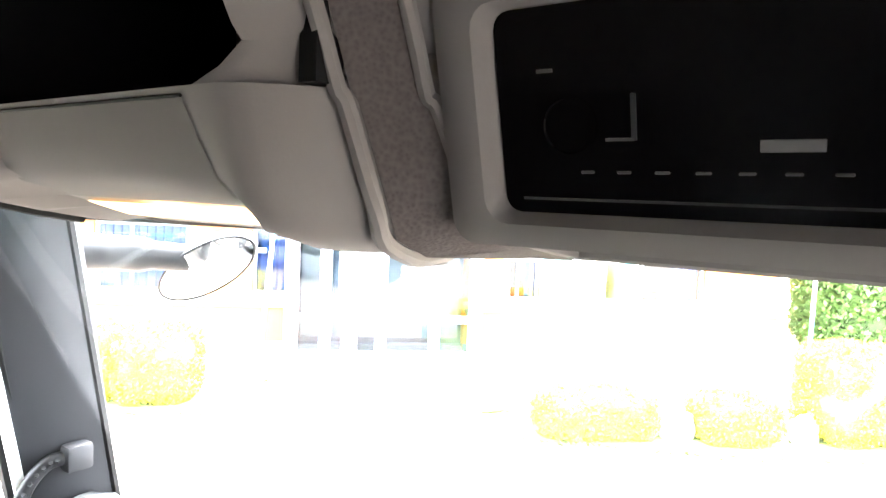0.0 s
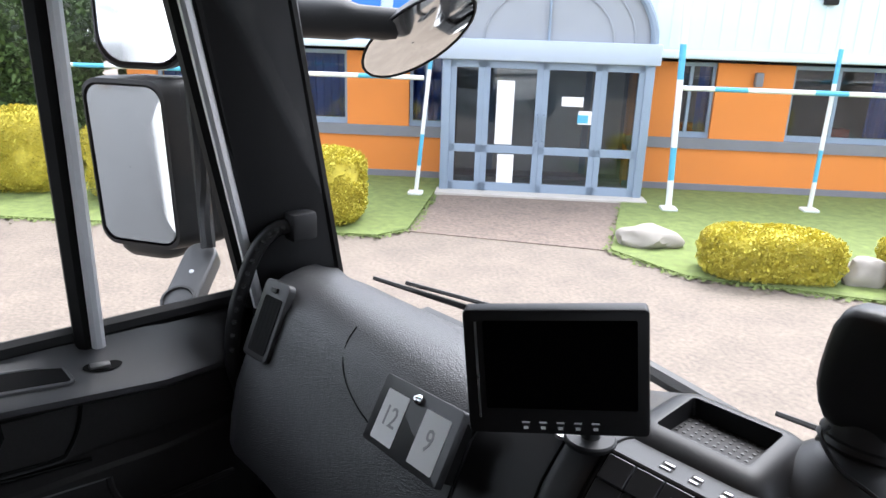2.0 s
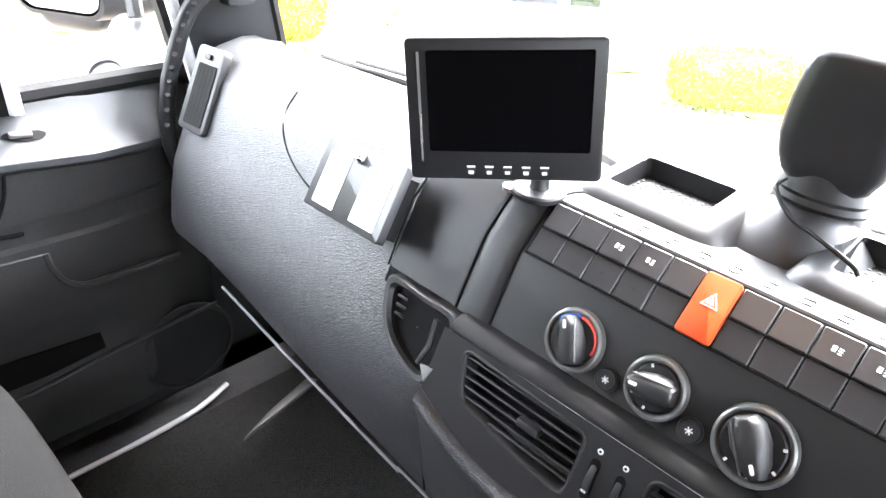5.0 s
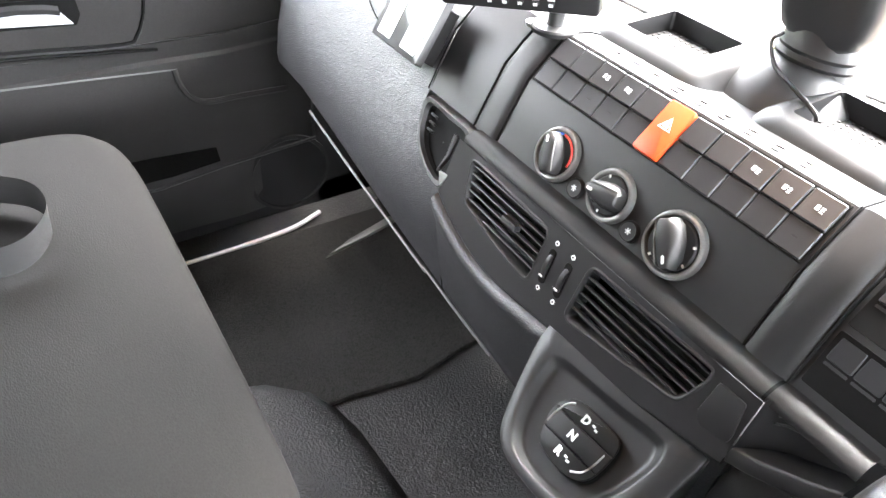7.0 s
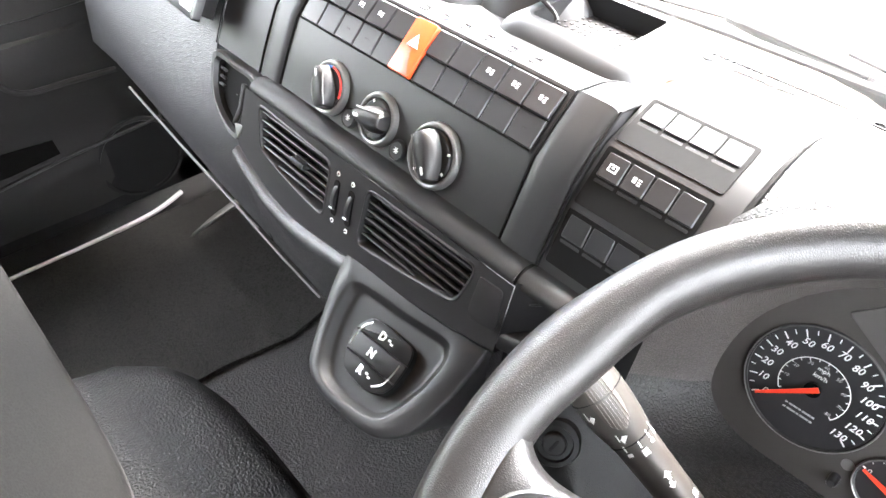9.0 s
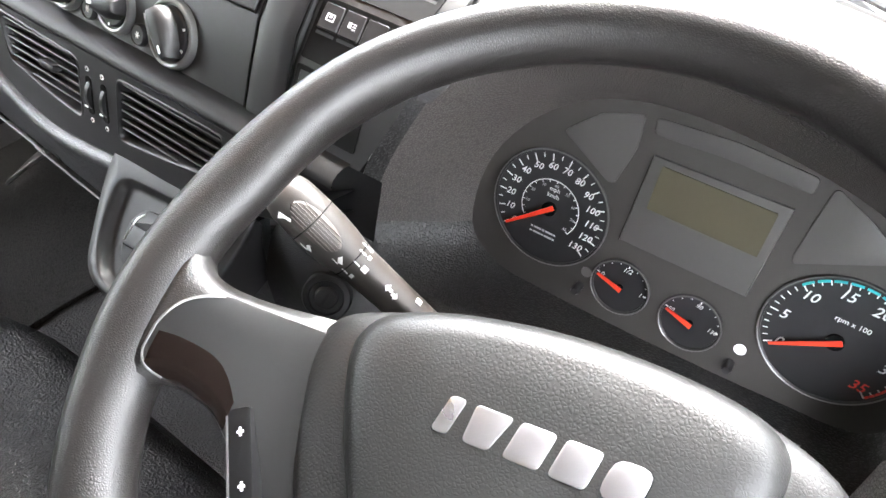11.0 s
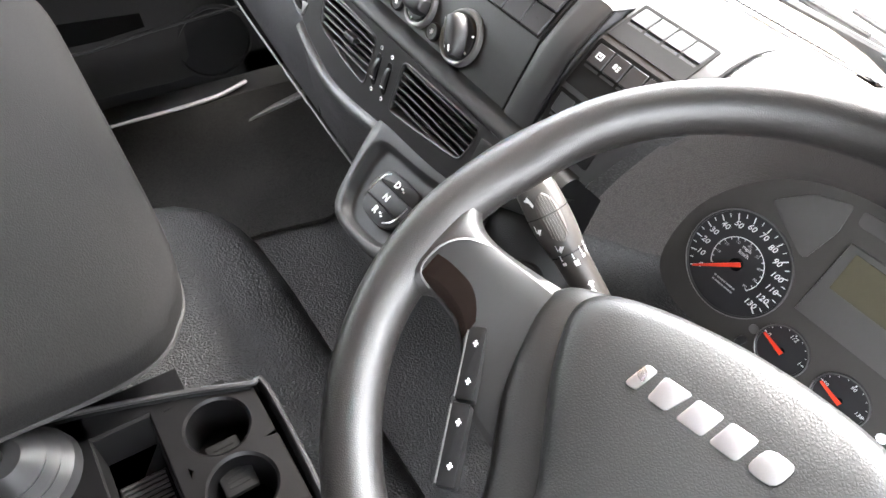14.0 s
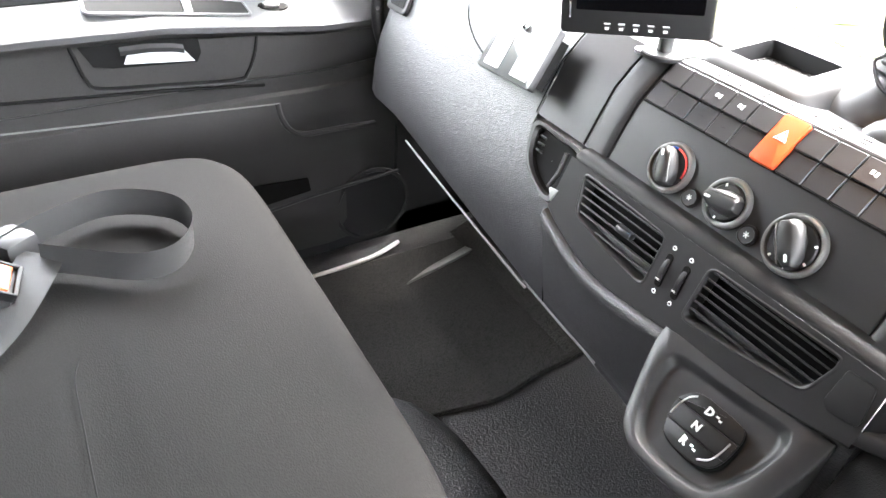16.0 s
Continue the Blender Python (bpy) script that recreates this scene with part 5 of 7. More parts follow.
# open trays sunk in raised surrounds
for cx, cy, w, d in ((-0.128, 0.155, 0.098, 0.078), (0.086, 0.158, 0.100, 0.076)):
    def ring(k, z0, tilt, r):
        return [(cx + x, cy + y, z0 + tilt * (y + d / 2) / d) for x, y in rounded(w + k, d + k, r, 5)]
    tray = part("tray", loft([ring(0.070, 2.004, 0.0, 0.03), ring(0.050, 2.0215, 0.001, 0.026), ring(0.030, 2.0280, 0.002, 0.018), ring(0.006, 2.0310, 0.003, 0.008), ring(0.0, 2.0305, 0.003, 0.005)], closed=True), M_black, dash, "smooth raised tray surround")
    # Well and floor are black to carry the shade of a deeper tray.
    part("tray_well", loft([ring(0.0, 2.0305, 0.003, 0.005), ring(-0.006, 2.0128, 0.0, 0.005), ring(-0.05, 2.0128, 0.0, 0.004), ring(-0.0755, 2.0128, 0.0, 0.0002)], closed=True, caps=False), M_key, tray, "studded tray well with its shade put in the black")
    part("tray_floor", box(w - 0.02, d - 0.02, 0.002, move(cx, cy, 2.0120)), M_key, tray)
    bm = None
    for i in range(11):
        for k in range(8):
            bm = box(0.003, 0.003, 0.001, move(cx - 0.042 + i * 0.0084, cy - 0.031 + k * 0.0088, 2.0133), bm=bm)
    tagged(part("studs", bm, M_switch, tray, smooth=False), kind="stuff")

# passenger end vent
vm = axes((-0.792, 0.014, 1.966), (1.0, 0.0, 0.06), (0.03, 0.048, 0.100))
ev = part("end_vent", prism(rounded(0.074, 0.126, 0.010), 0.012, vm @ move(0, 0, -0.006), 0.003), M_dashflat, dash, "upright end air vent")
# Outlet's shade painted as a near-black sheet; the slats take the same tone.
part("opening", prism(rounded(0.050, 0.090, 0.004), 0.001, vm @ move(0.004, -0.008, 0.0064)), M_gap, ev)
for i in range(4):
    part("slat", box(0.0015, 0.084, 0.003, vm @ move(-0.012 + i * 0.0105, -0.008, 0.006) @ Matrix.Rotation(radians(25), 4, "Y")), M_gap, ev)
part("wheel", box(0.016, 0.008, 0.004, vm @ move(0, 0.048, 0.008), 0.001, 1), M_grey, ev)
# glovebox shut line
def dash_point(x, z, d=0.0):
    """A point on the passenger section's face at height z."""
    row = left_section(x)[4:12]
    for p, q in zip(row, row[1:]):
        if q[2] <= z <= p[2]:
            t = (p[2] - z) / (p[2] - q[2])
            return Vector((x, p[1] + (q[1] - p[1]) * t - d, z + 0.4 * d))
    return Vector(row[0])


gl = smoothed([dash_point(x, z, -0.0004) for x, z in ((-0.60, 2.012), (-0.598, 1.995), (-0.585, 1.975), (-0.56, 1.956), (-0.52, 1.942), (-0.47, 1.932))])
part("shut_line", tube(gl, 0.0016, 6), M_gap, dash)
part("bright_edge", tube([(-0.66, -0.058, 1.722), (-0.50, -0.060, 1.700), (-0.27, -0.060, 1.668)], 0.0022, 6), M_trimline, dash, "thin pale lower edge strip")
part("bright_edge", tube([(-0.262, -0.0705, 1.690), (-0.18, -0.0735, 1.684), (-0.095, -0.075, 1.678)], 0.0016, 6), M_trimline, dash, "thin pale lower edge strip")
# grained roll under the vent panel, down to the knee edge
rows = []
for p in low_edge:
    if p.x < 0.012:
        e = VP @ p
        zb = zlow(p.x)
        rows.append([(p.x, y, z) for y, z in ((e.y + 0.006, e.z - 0.0036), (e.y - 0.003, e.z - 0.0032), (e.y - 0.0075, e.z - 0.0056), (e.y - 0.0100, e.z - 0.0105), (e.y - 0.0085, e.z - 0.020), (e.y - 0.001, e.z - 0.045), (-0.068, zb + 0.045), (-0.058, zb + 0.008), (-0.050, zb), (0.0, zb))])
part("knee_roll", loft(rows), M_dash, dash, "rounded grained knee bolster", angle=60)
# lower centre panel below the vents
low = [left_section(x)[9:] for x in (-0.2268, -0.2, -0.1, 0.0, 0.1, 0.2)]
part("lower_panel", loft(low), M_dash, dash)

# grained black panel round the steering column, below the instruments
rows = []
for x, zt in ((0.203, 1.862), (0.208, 1.868), (0.24, 1.866), (0.27, 1.848), (0.30, 1.815), (0.33, 1.785), (0.38, 1.76), (0.50, 1.75), (0.72, 1.75)):
    rows.append([(x, y, z) for y, z in ((0.02, zt + 0.004), (-0.030, zt), (-0.048, zt - 0.022), (-0.070, min(1.822, zt - 0.028)), (-0.086, min(1.785, zt - 0.036)), (-0.082, 1.70), (-0.04, 1.62), (0.1, 1.60))])
part("column_panel", loft(rows), M_knee, dash, "black grained panel round the steering column", angle=60)

# card holder with two numbers
h = axes((-0.401, -0.022, 1.975), (0.163, -0.030, 0.030), (0.012, 0.034, 0.060)) @ Matrix.Scale(1.03, 4)
holder = thing("number_holder", (-0.383, -0.036, 1.986), "grey wedge holder with two white cards on the dashboard", "holder")
part("body", prism(rounded(0.168, 0.082, 0.003), 0.009, h @ move(0, 0, -0.005), 0.001), M_switch, holder)
part("wedge", prism([(-0.07, -0.03), (0.078, -0.034), (0.078, 0.03), (-0.06, 0.03)], 0.014, h @ move(0, 0, -0.020)), M_gap, holder)
for x, t in ((-0.042, "12"), (0.046, "9")):
    c = part("card", prism(rounded(0.050, 0.060, 0.001, 1), 0.0005, h @ move(x, -0.004, 0.0042)), M_paper, holder, "white paper card")
    words("number", t, 0.034, h @ move(x, -0.004, 0.005), M_faint, c)
part("screw", lathe([(0, 0), (0.006, 0), (0.006, 0.004), (0.003, 0.009), (0, 0.010)], h @ move(0.002, 0.030, 0.004), 16), M_chrome, holder)

# monitor
mm = axes((-0.215, -0.010, 2.116), (0.81, 0.587, 0.0), (-0.03, 0.03, 0.995)) @ Matrix.Rotation(radians(6.5), 4, "Z") @ Matrix.Diagonal((0.96, 1.02, 0.92, 1.0))
mon = thing("reversing_monitor", (-0.211, 0.0, 2.04), "black flat reversing camera monitor on a swivel foot", "monitor")
part("case", prism(rounded(0.172, 0.120, 0.005), 0.020, mm @ move(0, 0, -0.012), 0.003), M_black, mon)
part("screen", prism(rounded(0.142, 0.084, 0.002), 0.0006, mm @ move(0.004, 0.008, 0.0082)), M_screen, mon)
part("grille", box(0.0022, 0.092, 0.0012, mm @ move(-0.074, 0.003, 0.0088)), M_satin, mon)
for i in range(5):
    bt = part("button", prism(rounded(0.007, 0.005, 0.001), 0.001, mm @ move(-0.030 + i * 0.0165, -0.051, 0.008)), M_switch, mon)
    part("mark", box(0.0045, 0.0028, 0.0004, mm @ move(-0.030 + i * 0.0165, -0.0525, 0.0092)), M_white, bt)
    part("mark", box(0.0075, 0.0014, 0.0004, mm @ move(-0.030 + i * 0.0165, -0.0475, 0.0084)), M_white, bt)
part("foot", lathe([(0.026, 0), (0.026, 0.004), (0.024, 0.006), (0.010, 0.0062), (0.009, 0.008), (0.009, 0.03)], move(-0.205, 0.042, 2.026), 24), M_black, mon)
part("thumb_screw", lathe([(0, 0), (0.008, 0), (0.008, 0.004), (0, 0.005)], move(-0.232, 0.034, 2.022), 20), M_satin, mon)

# sensor pod on a rubber neck
pod = thing("dashboard_pod", (-0.012, 0.20, 2.02), "dark grey rounded pod on a ribbed rubber neck with cable", "pod")
bm = bmesh.new()
bmesh.ops.create_cube(bm, size=1)
bmesh.ops.subdivide_edges(bm, edges=bm.edges[:], cuts=5, use_grid_fill=True)
for v in bm.verts:
    c = v.co * 2
    s = (abs(c.x) ** 5 + abs(c.y) ** 5 + abs(c.z) ** 5) ** 0.2
    c = c / s
    tp = 1.0 - 0.10 * max(0, c.z) - 0.22 * max(0, -c.z - 0.3)
    v.co = Vector((-0.012 + c.x * 0.050 * tp, 0.212 + c.y * 0.028 * tp, 2.120 + c.z * 0.062))
part("head", bm, M_black, pod)
part("neck", lathe([(0.044, 0), (0.042, 0.006), (0.045, 0.010), (0.041, 0.015), (0.043, 0.019), (0.038, 0.026), (0.036, 0.04)], Matrix.Translation((-0.012, 0.212, 2.036)) @ Matrix.Diagonal((1, 0.65, 1, 1)), 28), M_dashflat, pod)
part("base", lathe([(0.105, -0.012), (0.090, 0.004), (0.070, 0.017), (0.055, 0.025), (0.046, 0.030)], Matrix.Translation((-0.012, 0.20, 2.012)) @ Matrix.Diagonal((0.72, 0.75, 1, 1)), 36), M_dashflat, pod)
part("cable", tube(smoothed([(-0.040, 0.190, 2.062), (-0.042, 0.178, 2.055), (-0.018, 0.160, 2.042), (0.012, 0.148, 2.038), (0.045, 0.140, 2.030), (0.053, 0.138, 2.024)]), 0.0022, 6), M_black, pod)

# gear selector pod
sm = axes((0.094, -0.128, 1.797), (0.99, 0.05, 0.06), (0, 0.835, 0.55))
sel = thing("gear_selector", (0.094, -0.12, 1.78), "grey shield-shaped gear selector panel with push buttons", "gear selector")


def resampled(pts, n):
    """n points evenly along a closed 2D outline."""
    ps = [Vector(p) for p in pts] + [Vector(pts[0])]
    ln = [0.0]
    for a, e in zip(ps, ps[1:]):
        ln.append(ln[-1] + (e - a).length)
    out, k = [], 0
    for i in range(n):
        d = ln[-1] * i / n
        while ln[k + 1] < d:
            k += 1
        out.append(ps[k].lerp(ps[k + 1], (d - ln[k]) / max(1e-9, ln[k + 1] - ln[k])))
    return out


def open_curve(pts, n=5):
    return [(p.x, p.y) for p in smoothed([(x, y, 0) for x, y in pts], n)]


ol = resampled(open_curve([(-0.092, 0.057), (-0.089, 0.037), (-0.079, 0.008), (-0.067, -0.022), (-0.056, -0.045), (-0.042, -0.058), (-0.022, -0.0645), (0.015, -0.067), (0.048, -0.065), (0.070, -0.055), (0.086, -0.036), (0.096, 0.0), (0.100, 0.031), (0.101, 0.060)]), 72)
dish = resampled(smooth_loop([(-0.066, 0.032), (-0.063, 0.006), (-0.052, -0.023), (-0.036, -0.047), (-0.020, -0.055), (0.006, -0.0565), (0.032, -0.0545), (0.048, -0.049), (0.058, -0.037), (0.069, -0.009), (0.074, 0.024), (0.070, 0.040), (0.058, 0.0455), (0.012, 0.0425), (-0.047, 0.0415), (-0.060, 0.0385)], 5), 72)
DC = Vector((0.008, -0.006))
rows = [[sm @ Vector((p.x * k, p.y * k + dy, z)) for p in ol] for k, z, dy in ((0.93, -0.075, 0.02), (0.96, -0.03, 0.006), (0.985, -0.009, 0), (1.0, -0.003, 0), (0.993, 0.0, 0), (0.98, 0.0012, 0))]
rows += [[sm @ Vector((*DC.lerp(p, k), z)) for p in dish] for k, z in ((1.03, 0.0022), (1.0, 0.0014), (0.97, -0.0006), (0.90, -0.0062), (0.87, -0.0076), (0.82, -0.008), (0.02, -0.008))]
part("panel", loft(rows, closed=True, caps=True), M_grey, sel, angle=50)
part("column", loft([[sm @ Vector((x * k, y * k + dy, z)) for x, y in ol] for k, z, dy in ((0.92, -0.07, 0.02), (0.75, -0.16, 0.07), (0.7, -0.30, 0.14))], closed=True), M_dash, sel)
kb = sm @ move(0.008, -0.006, -0.008)
pad = smooth_loop([(-0.033, 0.020), (-0.020, 0.029), (0.018, 0.0285), (0.032, 0.0245), (0.0365, 0.010), (0.035, -0.014), (0.026, -0.0255), (0.008, -0.030), (-0.018, -0.027), (-0.028, -0.019), (-0.0365, 0.004)], 5)
part("keypad", prism(pad, 0.007, kb, 0.0015), M_gap, sel)


def strip_of(pts, lo, hi):
    """The piece of a 2D outline between two heights."""
    for sgn, lim in ((1, hi), (-1, -lo)):
        out = []
        for i, (x, y) in enumerate(pts):
            px_, py_ = pts[i - 1]
            if (sgn * y <= lim) != (sgn * py_ <= lim):
                q = (lim * sgn - py_) / (y - py_)
                out.append((px_ + (x - px_) * q, lim * sgn))
            if sgn * y <= lim:
                out.append((x, y))
        pts = out
    return pts


cuts = [(-0.034, -0.0095), (-0.0093, 0.0103), (0.0105, 0.034)]
for t, (lo, hi) in zip(("R", "N", "D"), cuts):
    key = part("key", prism(strip_of([(x * 0.985, y * 0.985) for x, y in pad], lo, hi), 0.0032, kb @ move(0, 0, 0.0066), 0.0012, 2), M_key, sel)
    y = {"R": -0.018, "N": 0.0, "D": 0.0185}[t]
    words("letter", t, 0.0112, kb @ move(-0.004, y, 0.0099), M_white, key, bold=0.0005)
    if t != "N":
        for dx, dy in ((0.005, 0.001), (0.009, -0.001)):
            part("symbol", box(0.0034, 0.0020, 0.0003, kb @ move(dx, y + dy, 0.0099)), M_white, key)
for pts in ([(-0.0335, -0.006), (-0.0335, 0.005), (-0.031, 0.018), (-0.024, 0.0255)], [(0.0315, 0.008), (0.0305, -0.006), (0.027, -0.018), (0.018, -0.0255)]):
    part("silver_corner", tube([kb @ Vector((x * 0.93, y * 0.93, 0.0094)) for x, y in open_curve(pts, 4)], 0.0011, 6), M_satin, sel)

# ---- instrument cluster and its hood ----
cl = thing("instrument_cluster", (0.52, 0.08, 1.86), "black instrument cluster with two dials, two gauges and olive display", "instrument cluster")
cm = axes((0.520, 0.078, 1.872), (1, 0.03, 0), (0, 0.27, 0.963))
pts = [(-0.188, -0.055), (-0.155, -0.084), (-0.10, -0.088), (0.0, -0.086), (0.10, -0.080), (0.158, -0.072), (0.176, -0.045), (0.172, 0.01), (0.145, 0.058), (0.095, 0.092), (0.0, 0.108), (-0.08, 0.104), (-0.14, 0.074), (-0.182, 0.015)]
face = smooth_loop(pts, 5)
part("face", prism(face, 0.004, cm @ move(0, 0, -0.004)), M_cluster, cl)
hood = [[cm @ Vector((x * k + dx, y * k2 + dy, z)) for x, y in face] for k, k2, dx, dy, z in ((1.0, 1.0, 0, 0, 0.0), (1.05, 1.05, 0, 0.004, 0.02), (1.14, 1.14, -0.006, 0.012, 0.050), (1.24, 1.26, -0.010, 0.022, 0.082), (1.30, 1.34, -0.010, 0.026, 0.090), (1.38, 1.42, -0.008, 0.026, 0.080), (1.46, 1.50, 0, 0.018, 0.02), (1.50, 1.52, 0, 0.0, -0.25))]
def soft_left(x, e, s=0.010):
    """x kept to the right of e, with a smooth passage."""
    return x if x - e > 12 * s else e + s * math.log1p(math.exp((x - e) / s))


hood = [[(soft_left(p[0], hood_edge(p[2]) + (0.010 if k < 4 else -0.006)) if k else p[0], p[1], p[2]) for p in r] for k, r in enumerate(hood)]
part("hood", loft(hood[3:], closed=True), M_hood, cl, "deep grained binnacle hood", angle=70)
LOW = 29
part("hood_lining", loft([r[LOW:] + r[:1] for r in hood[:4]]), M_hoodin, cl, "smooth grey inner side of the hood", angle=70)
part("hood_ledge", loft([r[:LOW + 1] for r in hood[:4]]), M_hood, cl, "black grained ledge below the instruments", angle=70)


def arc_pt(c, r, deg):
    return (c[0] + r * math.cos(radians(deg)), c[1] + r * math.sin(radians(deg)))


def gauge(cx, cy, r, a0, a1, ticks, minor, value, labels, size, lab_r, name):
    g = part("dial", lathe([(r, -0.001), (r, 0.002), (r - 0.0012, 0.0026), (r - 0.0024, 0.002), (r - 0.0026, 0.0008), (0, 0.0008)], cm @ move(cx, cy, 0), 48), M_switch, cl, name)
    part("ring", tube([cm @ Vector((*arc_pt((cx, cy), r - 0.0006, 7.5 * k), 0.0024)) for k in range(48)], 0.0007, 5, closed=True), M_knobring, g)
    bm = None
    n = ticks * minor
    for i in range(n + 1):
        a = a0 + (a1 - a0) * i / n
        big = i % minor == 0
        ln = 0.12 * r if big else 0.07 * r
        x, y = arc_pt((cx, cy), r * 0.92 - ln / 2, a)
        bm = box(ln, 0.0011 if big else 0.0008, 0.0002, cm @ move(x, y, 0.0011) @ Matrix.Rotation(radians(a), 4, "Z"), bm=bm)
    part("scale", bm, M_white, g, smooth=False)
    for i, t in enumerate(labels):
        if t:
            x, y = arc_pt((cx, cy), r * lab_r, a0 + (a1 - a0) * i / (len(labels) - 1))
            words("numeral", t, size, cm @ move(x, y, 0.0011), M_redp if t == "35" else M_white, g, 0.0001, shear=0.22, bold=0.00010 if r > 0.04 else 0.0)
    av = a0 + (a1 - a0) * value
    nm = cm @ move(cx, cy, 0.004) @ Matrix.Rotation(radians(av), 4, "Z")
    part("needle", prism([(-0.10 * r, -0.0022), (-0.10 * r, 0.0022), (0.84 * r, 0.0010), (0.84 * r, -0.0010)], 0.0012, nm), M_needle, g, "orange red pointer")
    part("hub", lathe([(0.12 * r, 0), (0.12 * r, 0.003), (0, 0.003)], cm @ move(cx, cy, 0.001), 16), M_gap, g)
    return g


sp = gauge(-0.1195, -0.0085, 0.0530, 220, -37, 13, 2, 0.0, ["0"] + [str(k) for k in range(10, 131, 10)], 0.0084, 0.72, "round speedometer dial with white numerals")
part("inner_ring", tube([cm @ Vector((*arc_pt((-0.1195, -0.0085), 0.0262, 214 - 6.6 * k), 0.0011)) for k in range(39)], 0.0004, 4), M_white, sp)
for t, y in (("km/h", 0.013), ("mph", 0.019)):
    words("unit", t, 0.0055, cm @ move(-0.1195, -0.0095 + y, 0.0011), M_white, sp, 0.0001)
bm = None
for k in range(17):
    a = 214 - 250 * k / 16
    x, y = arc_pt((-0.1195, -0.0085), 0.0262 - 0.0012, a)
    bm = box(0.0022, 0.0006, 0.0002, cm @ move(x, y, 0.0012) @ Matrix.Rotation(radians(a), 4, "Z"), bm=bm)
    if k % 2 == 0 and k:
        x, y = arc_pt((-0.1195, -0.0085), 0.0215, a)
        words("small_numeral", str(5 * k), 0.0040, cm @ move(x, y, 0.0011), M_faint, sp, 0.0001, shear=0.15)
part("inner_scale", bm, M_white, sp, smooth=False)
for y in (-0.0215, -0.0260):
    bm = None
    for k in range(7):
        bm = box(0.0022 + 0.0008 * (k % 3), 0.0016, 0.0002, cm @ move(-0.1305 + k * 0.0036, -0.0095 + y, 0.0011), bm=bm)
    part("small_print", bm, M_faint, sp, smooth=False)
tc = gauge(0.114, -0.008, 0.0525, 212, -43, 7, 5, 0.0, ["0", "5", "10", "15", "20", "25", "30", "35"], 0.0114, 0.72, "round rev counter dial with coloured band")
for a0, a1, mat in ((140, 66, M_teal), (10, -14, M_amber), (-16, -43, M_redp)):
    for k in range(6):
        p0, p1 = a0 + (a1 - a0) * k / 6, a0 + (a1 - a0) * (k + 0.8) / 6
        part("band", tube([cm @ Vector((*arc_pt((0.114, -0.008), 0.0478, p0 + (p1 - p0) * j / 3), 0.0011)) for j in range(4)], 0.0011, 4), mat, tc)
words("unit", "rpm x 100", 0.0058, cm @ move(0.118, 0.010, 0.0011), M_white, tc, 0.0001)
gauge(-0.0415, -0.0485, 0.0255, 165, 5, 2, 4, 0.0, ["0", "1/2", "1"], 0.0062, 0.70, "small fuel gauge")
gauge(0.0200, -0.0495, 0.0255, 165, 5, 2, 4, 0.0, ["50", "90", "130"], 0.0052, 0.70, "small temperature gauge")
disp = part("display", prism([(-0.053, 0.071), (0.050, 0.073), (0.048, -0.006), (-0.056, -0.007)], 0.003, cm @ move(0.0, 0.0, -0.0005), 0.002), M_lcdf, cl, "grey display window")
part("lcd", prism(rounded(0.086, 0.037, 0.001), 0.0008, cm @ move(-0.001, 0.0475, 0.0026)), M_lcd, disp, "blank olive liquid crystal panel")
for po in ([(-0.126, 0.061), (-0.10, 0.086), (-0.068, 0.097), (-0.066, 0.070), (-0.074, 0.036), (-0.080, 0.035)], [(0.0655, 0.034), (0.0630, 0.039), (0.0665, 0.095), (0.0700, 0.0965), (0.096, 0.084), (0.119, 0.069), (0.1205, 0.064), (0.116, 0.060)], [(-0.060, 0.098), (0.0, 0.102), (0.056, 0.099), (0.056, 0.086), (0.0, 0.088), (-0.058, 0.085)]):
    # Near-black plate peeks out at lower right, painting shade of a recess.
    part("panel_gap", prism(soft_corners(shrunk(po, 0.0014), 0.004), 0.0008, cm), M_gap, cl)
    part("tell_tale_panel", prism(soft_corners(po, 0.004), 0.0014, cm @ move(-0.0006, 0.0006, 0), 0.0005), M_lcdf, cl, "plain grey tell-tale window")
for x, y in ((-0.074, -0.056), (0.060, -0.057)):
    part("reset_knob", lathe([(0.004, 0), (0.004, 0.010), (0.003, 0.012), (0, 0.012)], cm @ move(x, y - 0.010, 0), 14), M_switch, cl)
    part("mark", lathe([(0.0048, 0), (0.0048, 0.001), (0, 0.001)], cm @ move(x + 0.002, y + 0.006, 0), 16), M_white if x > 0 else M_knobring, cl)

# ---- steering wheel and column ----
wl = thing("steering_wheel", (0.525, -0.176, 2.011), "black leather-grained steering wheel with airbag pad, turned slightly", "steering wheel")
TILT, TURN, RW = radians(20), radians(12), 0.2095
wm = axes((0.525, -0.176, 2.011), (1, 0, 0), (0, math.cos(TILT), math.sin(TILT))) @ Matrix.Rotation(TURN, 4, "Z")


def rim_row(deg):
    """One section of the rim: a soft oval whose crest swings inwards at the thumb rests."""
    a = radians(deg)
    near = sum(math.exp(-((((deg - c + 180) % 360) - 180) / 17) ** 2) for c in (18, 162))
    flare = sum(math.exp(-((((deg - c + 180) % 360) - 180) / 11) ** 2) for c in (-8, 188))
    out, up = Vector((math.cos(a), math.sin(a), 0)), Vector((0, 0, 1))
    row = []
    for k in range(20):
        q = 2 * math.pi * k / 20
        r = 0.0181 + 0.0018 * near + 0.0014 * math.cos(2 * (q - radians(60 + 75 * near)))
        ex = r * math.cos(q)
        if ex < 0:
            ex *= 1 + 0.34 * flare + 0.24 * near
        row.append(wm @ (out * (RW + ex) + up * (r * math.sin(q) - 0.0035 * near)))
    return row


rim = loft([rim_row(3 * k) for k in range(120)] + [rim_row(0)], closed=True)
